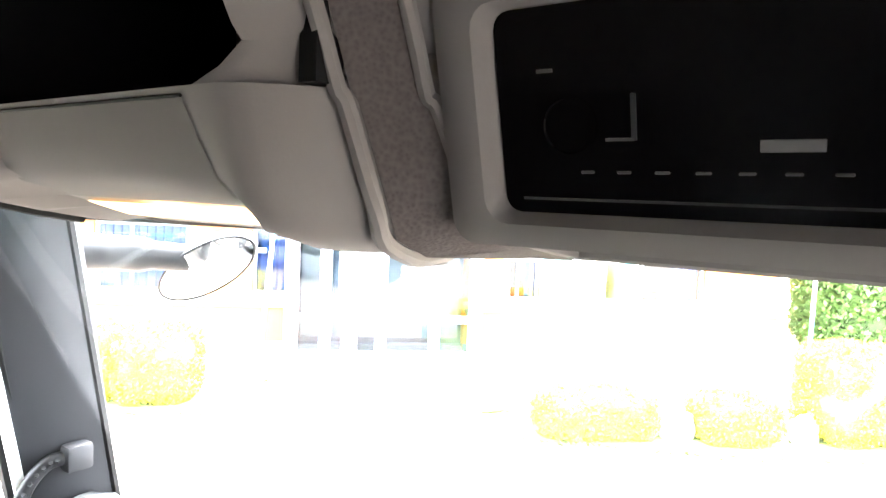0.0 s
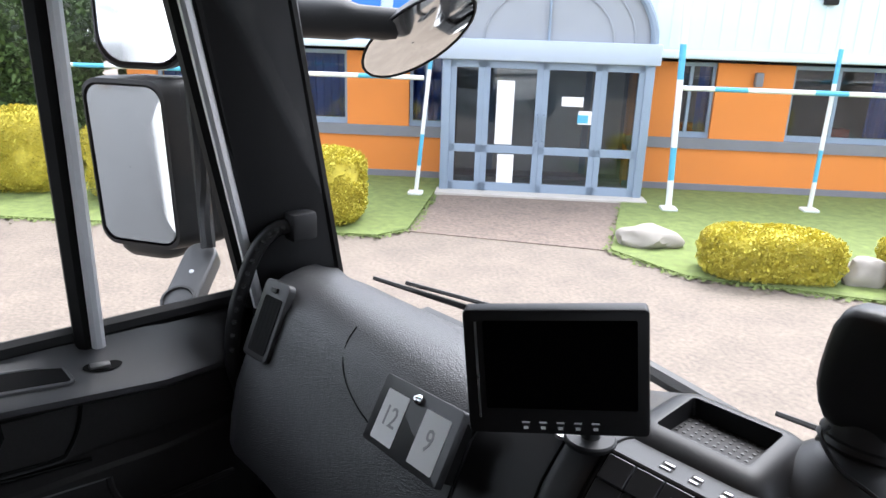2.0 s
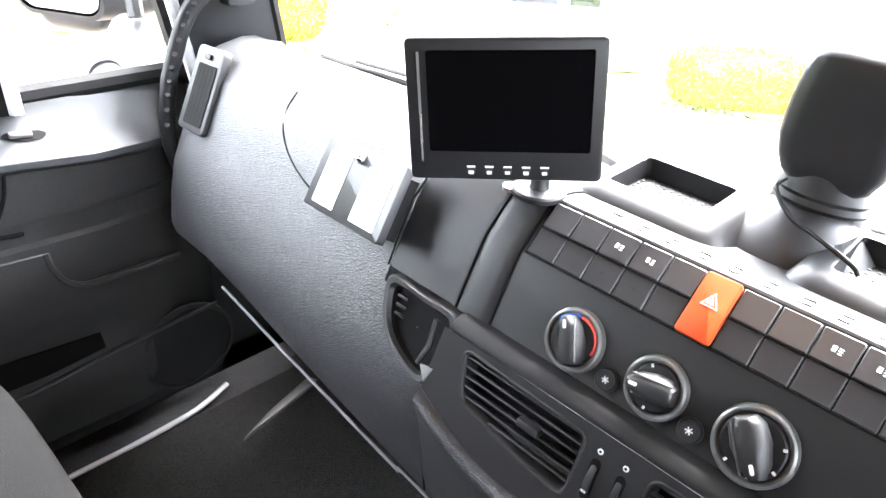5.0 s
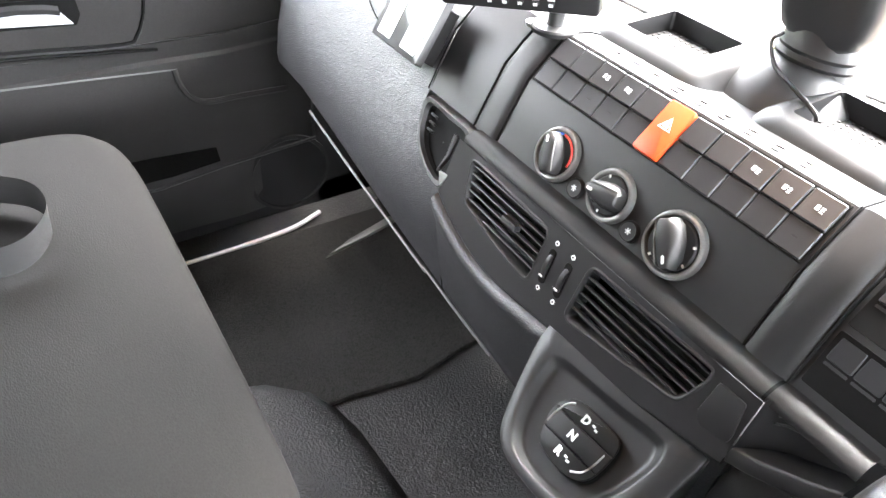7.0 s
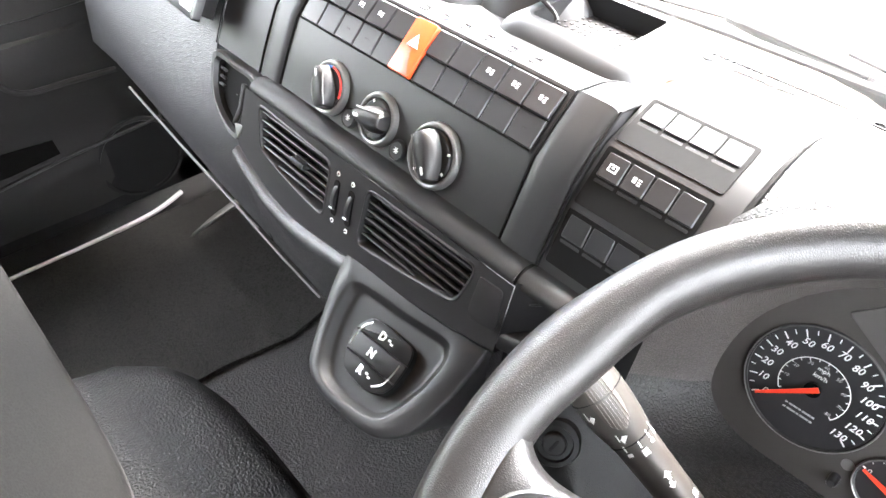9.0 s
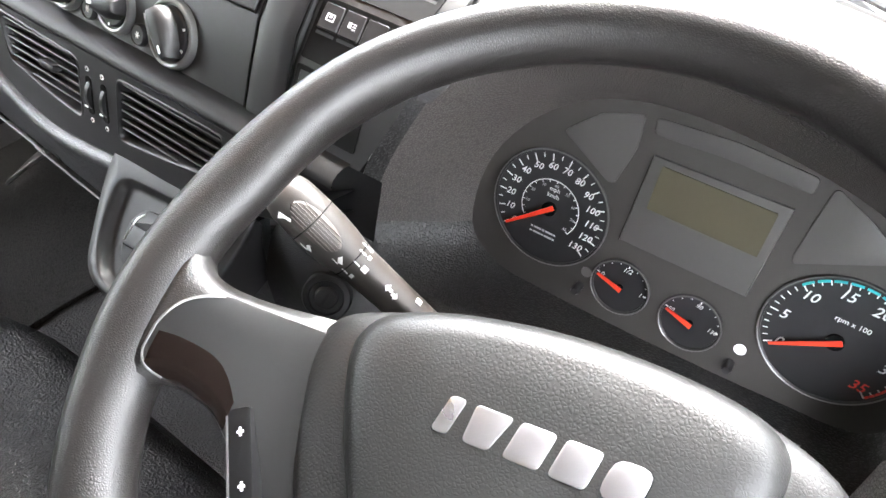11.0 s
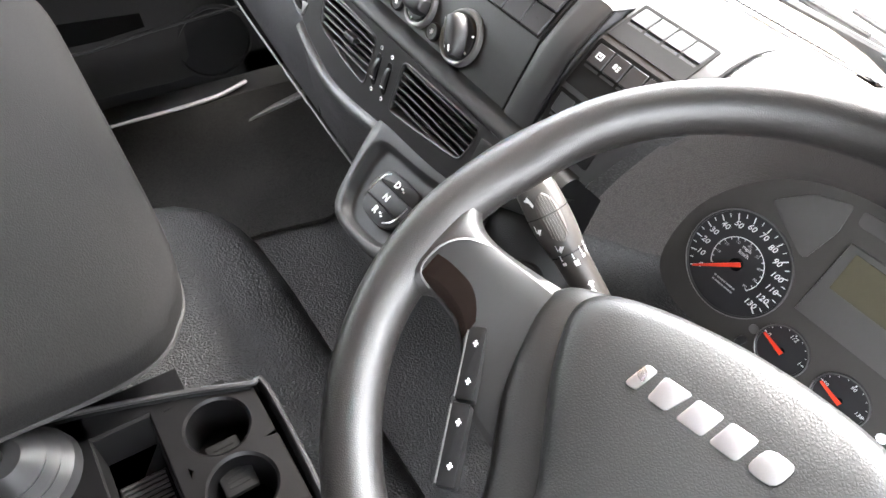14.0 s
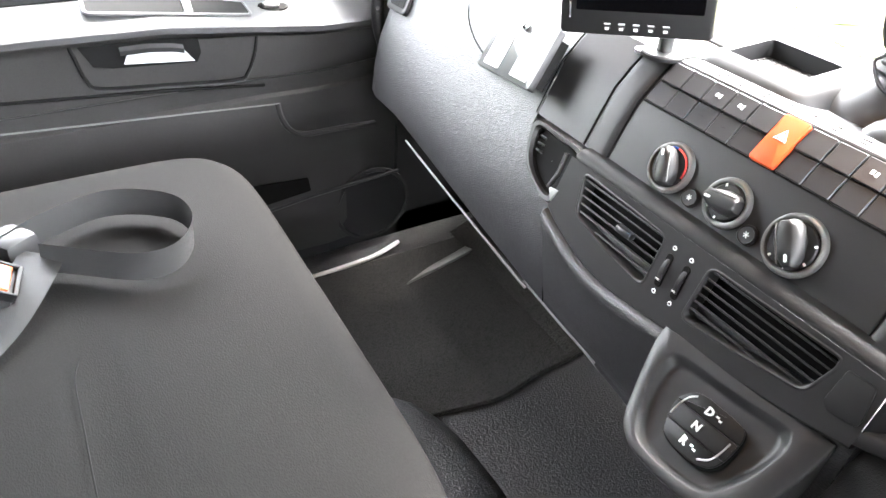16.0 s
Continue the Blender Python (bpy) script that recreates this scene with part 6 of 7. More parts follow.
bmesh.ops.remove_doubles(rim, verts=rim.verts, dist=1e-6)
part("rim", rim, M_wheel, wl, "grained leather-look rim")
hp = [(-0.126, -0.012), (-0.122, 0.008), (-0.105, 0.021), (-0.05, 0.037), (0.0, 0.044), (0.05, 0.042), (0.09, 0.034), (0.122, 0.020), (0.133, 0.0), (0.128, -0.035), (0.106, -0.085), (0.082, -0.118), (0.055, -0.145), (0.0, -0.158), (-0.055, -0.145), (-0.078, -0.110), (-0.102, -0.072), (-0.117, -0.040)]
hub = smooth_loop(hp, 4)
HC = Vector((0.0, -0.045))
part("airbag_pad", loft([[wm @ Vector((HC.x + (x - HC.x) * k, HC.y + (y - HC.y) * k, z)) for x, y in hub] for k, z in ((0.93, -0.078), (0.985, -0.056), (1.0, -0.040), (0.99, -0.029), (0.965, -0.0215), (0.92, -0.0170), (0.84, -0.0145), (0.5, -0.010), (0.02, -0.009))], closed=True, caps=True), M_hub, wl, "grained airbag pad")
ridge = smooth_loop([(-0.097, -0.008), (-0.095, 0.010), (-0.080, 0.0225), (-0.045, 0.0325), (0.0, 0.038), (0.045, 0.037), (0.080, 0.031), (0.097, 0.019), (0.099, 0.000), (0.088, -0.034), (0.068, -0.068), (0.046, -0.100), (0.030, -0.125), (-0.030, -0.125), (-0.046, -0.100), (-0.066, -0.070), (-0.084, -0.040)], 4)
RC = Vector((0.0, -0.030))
part("pad_ridge", loft([[wm @ Vector((RC.x + (x - RC.x) * k, RC.y + (y - RC.y) * k, z)) for x, y in ridge] for k, z in ((1.05, -0.024), (1.02, -0.0165), (0.985, -0.0105), (0.94, -0.0056), (0.88, -0.0024), (0.78, -0.0004), (0.5, 0.0012), (0.02, 0.002))], closed=True, caps=True), M_hub, wl, "raised centre of the pad", angle=60)

# the spokes: leather round a satin plastic insert
SPOKE = smoothed([(0.080, 0.016, -0.100), (0.105, 0.012, -0.094), (0.122, 0.009, -0.082), (0.146, 0.0040, -0.060), (0.160, 0.0024, -0.0545), (0.172, 0.0030, -0.0540), (0.181, 0.0068, -0.0580), (0.188, 0.0140, -0.0660), (0.1925, 0.024, -0.078), (0.196, 0.038, -0.094)], 6)
SPOKE_Z = smoothed([(0.080, -0.040, 0.0095), (0.105, -0.031, 0.0095), (0.122, -0.0245, 0.0095), (0.146, -0.013, 0.0100), (0.160, -0.0065, 0.0105), (0.172, -0.002, 0.0110), (0.181, 0.000, 0.0115), (0.188, 0.001, 0.0115), (0.1925, 0.001, 0.0105), (0.196, 0.0, 0.0085)], 6)


def spoke_row(i, sx, lift=0.0, va=-1.0, vb=1.0, n=10):
    """A row of points over the spoke at its i-th section, from the upper to the lower edge."""
    x, up, lo = SPOKE[i]
    _, w, th = SPOKE_Z[i]
    row = []
    for k in range(n + 1):
        v = va + (vb - va) * k / n
        row.append(wm @ Vector((sx * x, (up + lo) / 2 - v * (up - lo) / 2, w + lift + th * (1 - abs(v) ** 3.2) ** 0.5)))
    return row


for sx in (-1, 1):
    rows = []
    for i in range(len(SPOKE)):
        x, up, lo = SPOKE[i]
        w = SPOKE_Z[i][1]
        rows.append([wm @ Vector((sx * x, up - 0.004, w - 0.012))] + spoke_row(i, sx) + [wm @ Vector((sx * x, lo + 0.004, w - 0.012))])
    sp_ = part("spoke", loft(rows, closed=True), M_wheel, wl, angle=75)
    # insert: ends at a curved bright line near the rim
    rows = []
    for i in range(len(SPOKE)):
        x = SPOKE[i].x
        if x > 0.1865:
            break
        t = max(0.0, (x - 0.150) / 0.0365)
        c = 0.30 * t
        half = 0.93 * math.sqrt(max(0.0, 1 - t ** 2.2))
        va, vb = max(-0.80, c - half), min(0.985, c + half)
        rows.append(spoke_row(i, sx, 0.0009, va, max(va + 0.01, vb)))
    part("spoke_insert", loft(rows), M_spoke, sp_, "satin dark plastic insert", angle=75)
    edge = [r[0] for r in rows[len(rows) // 2 + 6:]] + [r[-1] for r in rows[:len(rows) // 2 + 10:-1]]
    part("bright_line", tube(edge, 0.0008, 6), M_knobring, sp_, "thin bright edge line")
    gl_ = []
    for i in range(len(SPOKE)):
        x = SPOKE[i].x
        if 0.136 < x < 0.1835:
            t = max(0.0, (x - 0.150) / 0.0365)
            vb = min(0.97, 0.30 * t + 0.93 * math.sqrt(max(0.0, 1 - t ** 2.2)) - 0.02)
            va = min(vb - 0.01, 0.22 + 0.25 * ((x - 0.160) / 0.02) ** 2 * (x < 0.160))
            gl_.append(spoke_row(i, sx, 0.0016, va, vb))
    part("gloss_inlay", loft(gl_), M_inlay, sp_, "glossy black inlay with a brown reflection put in its colour", angle=75)
    # two button bars along the inner edge of the opening
    for a, e, marks in (((0.1385, -0.0515), (0.1140, -0.0925), 2), ((0.1125, -0.0950), (0.0870, -0.1375), 2)):
        a, e = Vector((sx * a[0], a[1])), Vector((sx * e[0], e[1]))
        ln = (e - a).length
        bar = wm @ axes((*((a + e) / 2), -0.0125), (*(a - e).normalized(), 0.06), (-(a - e).y, (a - e).x, 0)) 
        bs = part("button_bar", prism(rounded(ln, 0.0120, 0.0016), 0.010, bar @ move(0, 0.0032 * sx, -0.006), 0.0006), M_key, sp_, "black rocker of the wheel buttons")
        part("bar_edge", box(ln * 0.94, 0.0010, 0.0010, bar @ move(0, -0.0026 * sx, 0.0040)), M_knobring, bs)
        for dx in (0.26, -0.26):
            part("symbol", box(0.0042, 0.0012, 0.0003, bar @ move(dx * ln, 0.004 * sx, 0.0042), bm=box(0.0012, 0.0034, 0.0003, bar @ move(dx * ln, 0.004 * sx, 0.0042))), M_white, bs)
    rows = []
    for t in (0, 0.5, 1):
        x, y = sx * (0.030 + 0.03 * t), -0.13 - 0.075 * t
        rows.append([wm @ Vector((x + dx, y + dy, -0.045 + 0.045 * t + dz)) for dx, dy, dz in ((-0.014, 0.010, 0), (0.014, -0.006, 0), (0.014, -0.006, -0.012), (-0.014, 0.010, -0.012))])
    part("lower_spoke", loft(rows, closed=True, caps=True), M_dashflat, wl)
# maker's badge as five plain slanted blocks, each in a dark surround
for x, wl_, wu_ in ((-0.0362, 0.0038, 0.0038), (-0.0192, 0.0060, 0.0088), (0.0010, 0.0080, 0.0080), (0.0210, 0.0080, 0.0080), (0.0418, 0.0083, 0.0083)):
    for grow, mat, z0, dz in ((0.0007, M_gap, 0.0002, 0.0012), (0.0, M_badge, 0.0010, 0.0014)):
        q = [(-wl_ - 0.0018 - grow, -0.0086 - grow), (wl_ - 0.0018 + grow, -0.0086 - grow), (wu_ + 0.0018 + grow, 0.0086 + grow), (-wu_ + 0.0018 - grow, 0.0086 + grow)]
        b = prism(soft_corners(q, 0.0026 if wl_ < 0.0081 else 0.006, 3), dz, wm @ move(x, -0.0178, z0), 0.0006)
        part("badge_block" if mat is M_badge else "badge_surround", b, mat, wl, "chrome badge block" if mat is M_badge else "")
part("column_shroud", loft([[Vector((0.525 + 0.075 * math.cos(a) * k, y + 0.055 * math.sin(a) * 0.35, z + 0.052 * math.sin(a))) for a in [2 * math.pi * j / 20 for j in range(20)]] for k, y, z in ((0.7, -0.12, 1.888), (0.85, -0.105, 1.850), (0.9, -0.05, 1.765), (0.95, 0.05, 1.66))], closed=True, caps=True), M_dash, wl)

ig = thing("ignition_lock", (0.275, -0.075, 1.80), "round black ignition lock below the column stalk", "ignition lock")
im = axes((0.277, -0.080, 1.801), (0.87, 0.25, -0.42), (0.0, 0.62, 0.78))
part("barrel", lathe([(0.022, -0.03), (0.022, 0.0), (0.0205, 0.003), (0.0160, 0.004), (0.0150, 0.0015), (0.0105, 0.0015), (0.0100, 0.006), (0.0085, 0.0072), (0, 0.0072)], im, 28), M_key, ig)
part("key_slot", box(0.0024, 0.011, 0.0012, im @ move(0, 0, 0.0074)), M_gap, ig)

st = thing("column_stalk", (0.42, -0.10, 1.87), "grey multifunction column stalk with white symbols", "stalk")
sm = axes((0.2985, -0.1197, 1.9693), (0.75, 0.13, -0.65), (0.18, 0.90, 0.39))
STALK = [(0.0, 0.0095), (0.0012, 0.0130), (0.004, 0.0152), (0.010, 0.0168), (0.028, 0.0177), (0.042, 0.0176), (0.054, 0.0166), (0.063, 0.0150), (0.070, 0.0140), (0.095, 0.0133), (0.130, 0.0125), (0.175, 0.0122)]


def stalk_at(u, y, lift=0.0):
    """A frame on the stalk's skin, u from its tip and y across."""
    for (a, ra), (b, rb) in zip(STALK, STALK[1:]):
        if a <= u <= b:
            r = ra + (rb - ra) * (u - a) / (b - a)
    drift = 0.0045 * max(0.0, (u - 0.05) / 0.125)
    return sm @ move(u, drift, 0) @ Matrix.Rotation(-math.asin(max(-0.99, min(0.99, y / r))), 4, "X") @ move(0, 0, r + lift)


lever = loft([[sm @ Vector((u, 0.0045 * max(0.0, (u - 0.05) / 0.125) + r * math.sin(a), r * math.cos(a))) for a in [2 * math.pi * j / 28 for j in range(28)]] for u, r in [(0.0, 0.001)] + STALK], closed=True)
part("lever", lever, M_stalk, st, angle=50)
for u, a, rj, dv in ((0.0292, 1.75, 0.0178, 0.0), (0.0655, 1.9, 0.0147, 0.0006)):
    part("tip_joint", tube([sm @ Vector((u, dv + rj * math.sin(q), rj * math.cos(q))) for q in [a * (k / 16 - 1) for k in range(33)]], 0.0004, 5), M_gap, st)
for lo, hi in ((-0.0210, -0.0035), (-0.0027, 0.0210)):
    rows = []
    for k in range(9):
        u = lo + (hi - lo) * k / 8
        hw = 0.0088 * math.sqrt(max(0.004, 1 - (u / 0.0213) ** 2))
        rows.append([stalk_at(0.0325 + u, -0.0018 + hw * v, 0.0002 + 0.0013 * (1 - abs(v) ** 4)).translation for v in (-1, -0.93, -0.6, -0.2, 0.2, 0.6, 0.93, 1)])
    rk = part("rocker", loft(rows), M_stalkrib, st, "fine-ribbed half of the oval rocker", angle=60)
    for k in range(7):
        y = -0.0057 + 0.0019 * k
        reach = 0.0205 * math.sqrt(1 - (y / 0.0088) ** 2)
        a, b = max(lo + 0.0008, -reach), min(hi - 0.0008, reach)
        part("rocker_rib", tube([stalk_at(0.0325 + a + (b - a) * q / 4, -0.0018 + y, 0.0015).translation for q in range(5)], 0.00035, 5), M_stalkrib, rk)
for kind_, u, y in (("horn", 0.0145, -0.0110), ("spray", 0.0375, -0.0150), ("blade", 0.057, -0.0075), ("bar", 0.066, -0.0095), ("ring", 0.072, -0.0090), ("bar", 0.0677, -0.0008), ("block", 0.0746, -0.0002), ("bar", 0.0663, 0.0072), ("small", 0.072, 0.0074), ("bar", 0.0650, 0.0118), ("small", 0.070, 0.0120), ("arrows", 0.098, 0.0008), ("block", 0.1175, 0.0085)):
    f = stalk_at(u, y, 0.0002)
    if kind_ == "horn":
        bm = prism([(-0.0042, 0.0022), (-0.0042, -0.0030), (0.0, -0.0012), (0.0045, -0.0022), (0.0045, 0.0000), (0.0, 0.0012)], 0.0002, f @ Matrix.Rotation(0.5, 4, "Z"))
    elif kind_ in ("spray", "blade"):
        bm = prism([(-0.0016, 0.0006), (0.0018, 0.0006), (0.0030, 0.0040), (-0.0030, 0.0034)], 0.0002, f @ Matrix.Rotation(-0.9, 4, "Z"))
        bm = box(0.0064, 0.0007, 0.0002, f @ move(-0.0006, -0.0018, 0), bm=bm)
    elif kind_ == "bar":
        bm = box(0.0058, 0.0010, 0.0002, f)
    elif kind_ == "ring":
        bm = box(0.0026, 0.0034, 0.0002, f, 0.0001)
    elif kind_ == "block":
        bm = box(0.0046, 0.0042, 0.0002, f)
    elif kind_ == "small":
        bm = box(0.0026, 0.0028, 0.0002, f)
    else:
        bm = prism([(-0.0062, 0.0004), (-0.0030, 0.0036), (-0.0030, 0.0016), (0.0002, 0.0016), (0.0002, -0.0008), (-0.0030, -0.0008), (-0.0030, -0.0026)], 0.0002, f)
        bm = prism([(0.0062, -0.0006), (0.0034, -0.0034), (0.0034, -0.0018), (0.0010, -0.0018), (0.0010, 0.0006), (0.0034, 0.0006), (0.0034, 0.0022)], 0.0002, f, bm=bm)
    part("symbol", bm, M_white, st)

# ---- seats, tunnel, floor ----
def cushion(x0, x1, y0, y1, z, th, name, label):
    t = thing(name, ((x0 + x1) / 2, (y0 + y1) / 2, z - th), label, "seat")
    bm = bmesh.new()
    bmesh.ops.create_cube(bm, size=1)
    bmesh.ops.subdivide_edges(bm, edges=bm.edges[:], cuts=31, use_grid_fill=True)
    def shaped(c):
        s = (abs(c.x) ** 7 + abs(c.y) ** 7 + abs(c.z) ** 4) ** (1 / 6)
        c = c / max(s, 0.2) if s > 0 else c
        c.x, c.y, c.z = max(-1, min(1, c.x)), max(-1, min(1, c.y)), max(-1, min(1, c.z))
        zz = c.z * th / 2
        if c.z > 0:
            zz += 0.012 * (1 - c.x * c.x) * (1 - c.y * c.y)
            fold = (y0 + y1) / 2 + c.y * (y1 - y0) / 2 - y1 + 0.272
            zz -= 0.006 * math.exp(-(fold / 0.014) ** 2) * max(0.0, min(1.0, (c.x + 0.15) / 0.3))
        return Vector(((x0 + x1) / 2 + c.x * (x1 - x0) / 2, (y0 + y1) / 2 + c.y * (y1 - y0) / 2, z - th / 2 + zz))

    for v in bm.verts:
        v.co = shaped(v.co * 2)
    ring = [(-1, -0.6 + 0.1 * k) for k in range(16)] + [(-1 + 0.1 * k, 1) for k in range(20)] + [(1, 1 - 0.1 * k) for k in range(17)]
    part("piping", tube([shaped(Vector((x, y, -0.55))) for x, y in ring], 0.0048, 8), M_piping, t, "raised piping along the lower edge")
    part("cushion", bm, M_seat, t)
    return t


bench = cushion(-0.728, 0.130, -0.92, -0.352, 1.765, 0.088, "bench_seat", "dark charcoal cloth passenger bench seat")
# Thin near-black tube laid along the cushion's fold.
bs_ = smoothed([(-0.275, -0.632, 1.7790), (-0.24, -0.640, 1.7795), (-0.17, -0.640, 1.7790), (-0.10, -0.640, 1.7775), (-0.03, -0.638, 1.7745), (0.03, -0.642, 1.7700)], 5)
part("seam", tube([p - Vector((0, 0, 0.0006)) for p in bs_], 0.0009, 6), M_gap, bench, "thin near-black line along the fold of the cushion")
part("backrest", box(0.80, 0.14, 0.62, move(-0.30, -0.97, 2.05) @ Matrix.Rotation(radians(-10), 4, "X"), 0.05, 4), M_seat, bench)
part("seat_base", box(0.70, 0.45, 0.362, move(-0.32, -0.68, 1.515), 0.02), M_black, bench)
drv = cushion(0.27, 0.80, -1.02, -0.50, 1.74, 0.104, "driver_seat", "dark charcoal cloth driver seat")
part("backrest", box(0.52, 0.14, 0.62, move(0.53, -1.0, 2.05), 0.05, 4), M_seat, drv)
part("seat_base", box(0.42, 0.40, 0.36, move(0.53, -0.78, 1.465), 0.02), M_black, drv)

tunnel = thing("engine_cover", (0.0, -0.4, FLOOR), "black grained engine tunnel cover in front of the seats", "engine cover", kind="structure")
prof = [(-0.165, FLOOR), (-0.175, 1.40), (-0.185, 1.46), (-0.198, 1.497), (-0.222, 1.518), (-0.26, 1.528), (-0.33, 1.535), (-0.45, 1.54), (-1.0, 1.54)]
rows = []
for x, k, dz in ((-0.372, 0.30, -0.235), (-0.366, 0.25, -0.085), (-0.356, 0.19, -0.034), (-0.340, 0.120, -0.012), (-0.315, 0.070, -0.004), (-0.285, 0.040, 0), (-0.24, 0.018, 0), (-0.19, 0.006, 0), (-0.1, 0, 0), (0.1, 0, 0), (0.30, 0, 0), (0.33, 0.006, -0.01), (0.36, 0.024, -0.05), (0.37, 0.054, -0.235)):
    rows.append([(x, y - k, max(FLOOR - 0.01, z + (dz if z > 1.35 else 0))) for y, z in prof])
part("cover", loft(rows), M_tunnel, tunnel)

fm = thing("floor_mat", (-0.6, -0.1, FLOOR), "dark grey ribbed rubber floor mat in the passenger footwell", "mat")
mo = [(-0.86, -0.42), (-0.40, -0.42), (-0.385, -0.12), (-0.365, 0.0), (-0.385, 0.10), (-0.40, 0.36), (-0.86, 0.36)]
part("mat", prism(mo, 0.010, move(0, 0, FLOOR), 0.004), M_mat, fm)
part("toe_board", loft([[(x, 0.18, FLOOR + 0.012), (x, 0.30, FLOOR + 0.06), (x, 0.42, FLOOR + 0.22)] for x in (-0.88, -0.4)]), M_mat, fm)
sill = part("door_sill", tube(smoothed([(-0.872, -0.50, 1.300), (-0.870, -0.30, 1.304), (-0.868, -0.17, 1.306), (-0.872, -0.06, 1.308), (-0.880, -0.01, 1.310), (-0.897, 0.045, 1.314)]), 0.0055, 8), M_alu)
tagged(sill, "bright metal door sill strip", "sill", kind="structure")

fold = prism([(-0.742, -0.010), (-0.772, 0.060), (-0.806, 0.180), (-0.786, 0.190), (-0.762, 0.090)], 0.012, move(0, 0, FLOOR + 0.006), 0.003)
part("raised_edge", fold, M_trimline, fm, "paler raised edge of the mat")
# storage console with cup holders
cn = thing("centre_console", (0.21, -0.47, 1.54), "dark grey storage console with two cup holders and open well", "console")
ZC = 1.645
co = [(0.152, -0.330), (0.165, -0.318), (0.325, -0.322), (0.336, -0.335), (0.336, -0.66), (0.075, -0.66), (0.085, -0.54), (0.120, -0.415)]
ow = [(p.x, p.y) for p in smoothed([(x, y, 0) for x, y in co + co[:1]], 3)[:-1]]
cc = Vector((0.215, -0.47))
rows = [[(cc.x + (x - cc.x) * k, cc.y + (y - cc.y) * k, z) for x, y in ow] for k, z in ((1.0, 1.53), (1.0, ZC - 0.006), (0.985, ZC + 0.003), (0.965, ZC + 0.004), (0.945, ZC - 0.001), (0.93, ZC - 0.004))]
part("body", loft(rows, closed=True), M_console, cn)
rim_c = [(cc.x + (x - cc.x) * 0.972, cc.y + (y - cc.y) * 0.972, ZC + 0.0035) for x, y in ow]
part("lip", tube(rim_c, 0.0032, 8, closed=True), M_dashflat, cn, "rounded satin lip of the console")


def holed_cell(x0, x1, y0, y1, cx, cy, r, depth):
    """A deck cell with a round well sunk in it."""
    n = 32
    sq, ci = [], []
    for k in range(n):
        a = 2 * math.pi * k / n
        ux, uy = math.cos(a), math.sin(a)
        t = min((x1 - cx) / ux if ux > 1e-6 else (x0 - cx) / ux if ux < -1e-6 else 9, (y1 - cy) / uy if uy > 1e-6 else (y0 - cy) / uy if uy < -1e-6 else 9)
        sq.append((cx + ux * t, cy + uy * t, ZC - 0.003))
        ci.append((ux, uy))
    ring = lambda q, z: [(cx + ux * q, cy + uy * q, z) for ux, uy in ci]
    b = loft([sq, ring(r + 0.003, ZC - 0.003), ring(r, ZC - 0.006), ring(r - 0.003, ZC - depth)], closed=True)
    return b


part("cup_deck", holed_cell(0.135, 0.218, -0.430, -0.335, 0.180, -0.386, 0.033, 0.07), M_console, cn, "round cup holder")
part("cup_deck", holed_cell(0.218, 0.318, -0.430, -0.335, 0.256, -0.388, 0.034, 0.07), M_console, cn, "round cup holder")
br = part("cup_bridge", box(0.066, 0.036, 0.008, move(0.218, -0.388, ZC - 0.030), 0.0025), M_gap, cn, "ribbed rubber bridge between the cups")
for i in range(9):
    part("rib", box(0.0022, 0.022, 0.0012, move(0.194 + i * 0.006, -0.388, ZC - 0.0257)), M_gap, br)
for x in (0.180, 0.256):
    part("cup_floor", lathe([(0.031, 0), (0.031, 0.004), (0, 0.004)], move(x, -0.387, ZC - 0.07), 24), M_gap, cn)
wx0, wx1, wy0, wy1 = 0.128, 0.318, -0.505, -0.440
rows = [[(x + (0.004 if x < 0.2 else -0.004) * k, y + (0.003 if y < -0.47 else -0.003) * k, z) for x, y in ((wx0, wy0), (wx1, wy0), (wx1, wy1), (wx0, wy1))] for k, z in ((0, ZC - 0.003), (1, ZC - 0.006), (2, ZC - 0.055), (20, ZC - 0.055))]
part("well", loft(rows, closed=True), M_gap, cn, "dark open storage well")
for x0_, x1_, y0_, y1_ in ((0.128, 0.318, -0.441, -0.429), (0.088, 0.129, -0.56, -0.40), (0.088, 0.325, -0.60, -0.504), (0.317, 0.330, -0.60, -0.33), (0.128, 0.135, -0.43, -0.36)):
    part("deck_strip", box(x1_ - x0_, y1_ - y0_, 0.006, move((x0_ + x1_) / 2, (y0_ + y1_) / 2, ZC - 0.006)), M_console, cn)
rm_ = part("ribbed_mat", box(0.085, 0.050, 0.005, move(0.215, -0.472, ZC - 0.050), 0.001, 1), M_console, cn)
for i in range(14):
    part("rib", box(0.003, 0.046, 0.002, move(0.177 + i * 0.0058, -0.472, ZC - 0.0465)), M_dashflat, rm_)
hb = thing("park_brake_lever", (0.145, -0.555, ZC), "grey ribbed gaiter with park brake lever", "lever")
part("gaiter", lathe([(0.050, 0.0), (0.046, 0.010), (0.049, 0.014), (0.040, 0.022), (0.043, 0.027), (0.033, 0.035), (0.036, 0.040), (0.026, 0.048), (0.020, 0.054), (0, 0.056)], move(0.145, -0.560, ZC - 0.004) @ Matrix.Rotation(radians(14), 4, "X"), 28), M_black, hb)
part("knob", lathe([(0.010, 0.0), (0.012, 0.02), (0.020, 0.032), (0.022, 0.045), (0.016, 0.058), (0, 0.062)], move(0.142, -0.578, ZC + 0.045) @ Matrix.Rotation(radians(14), 4, "X"), 20), M_black, hb)

belt = thing("seat_belt", (-0.45, -0.55, 1.78), "grey seat belt webbing looped on the bench with buckle", "seat belt")
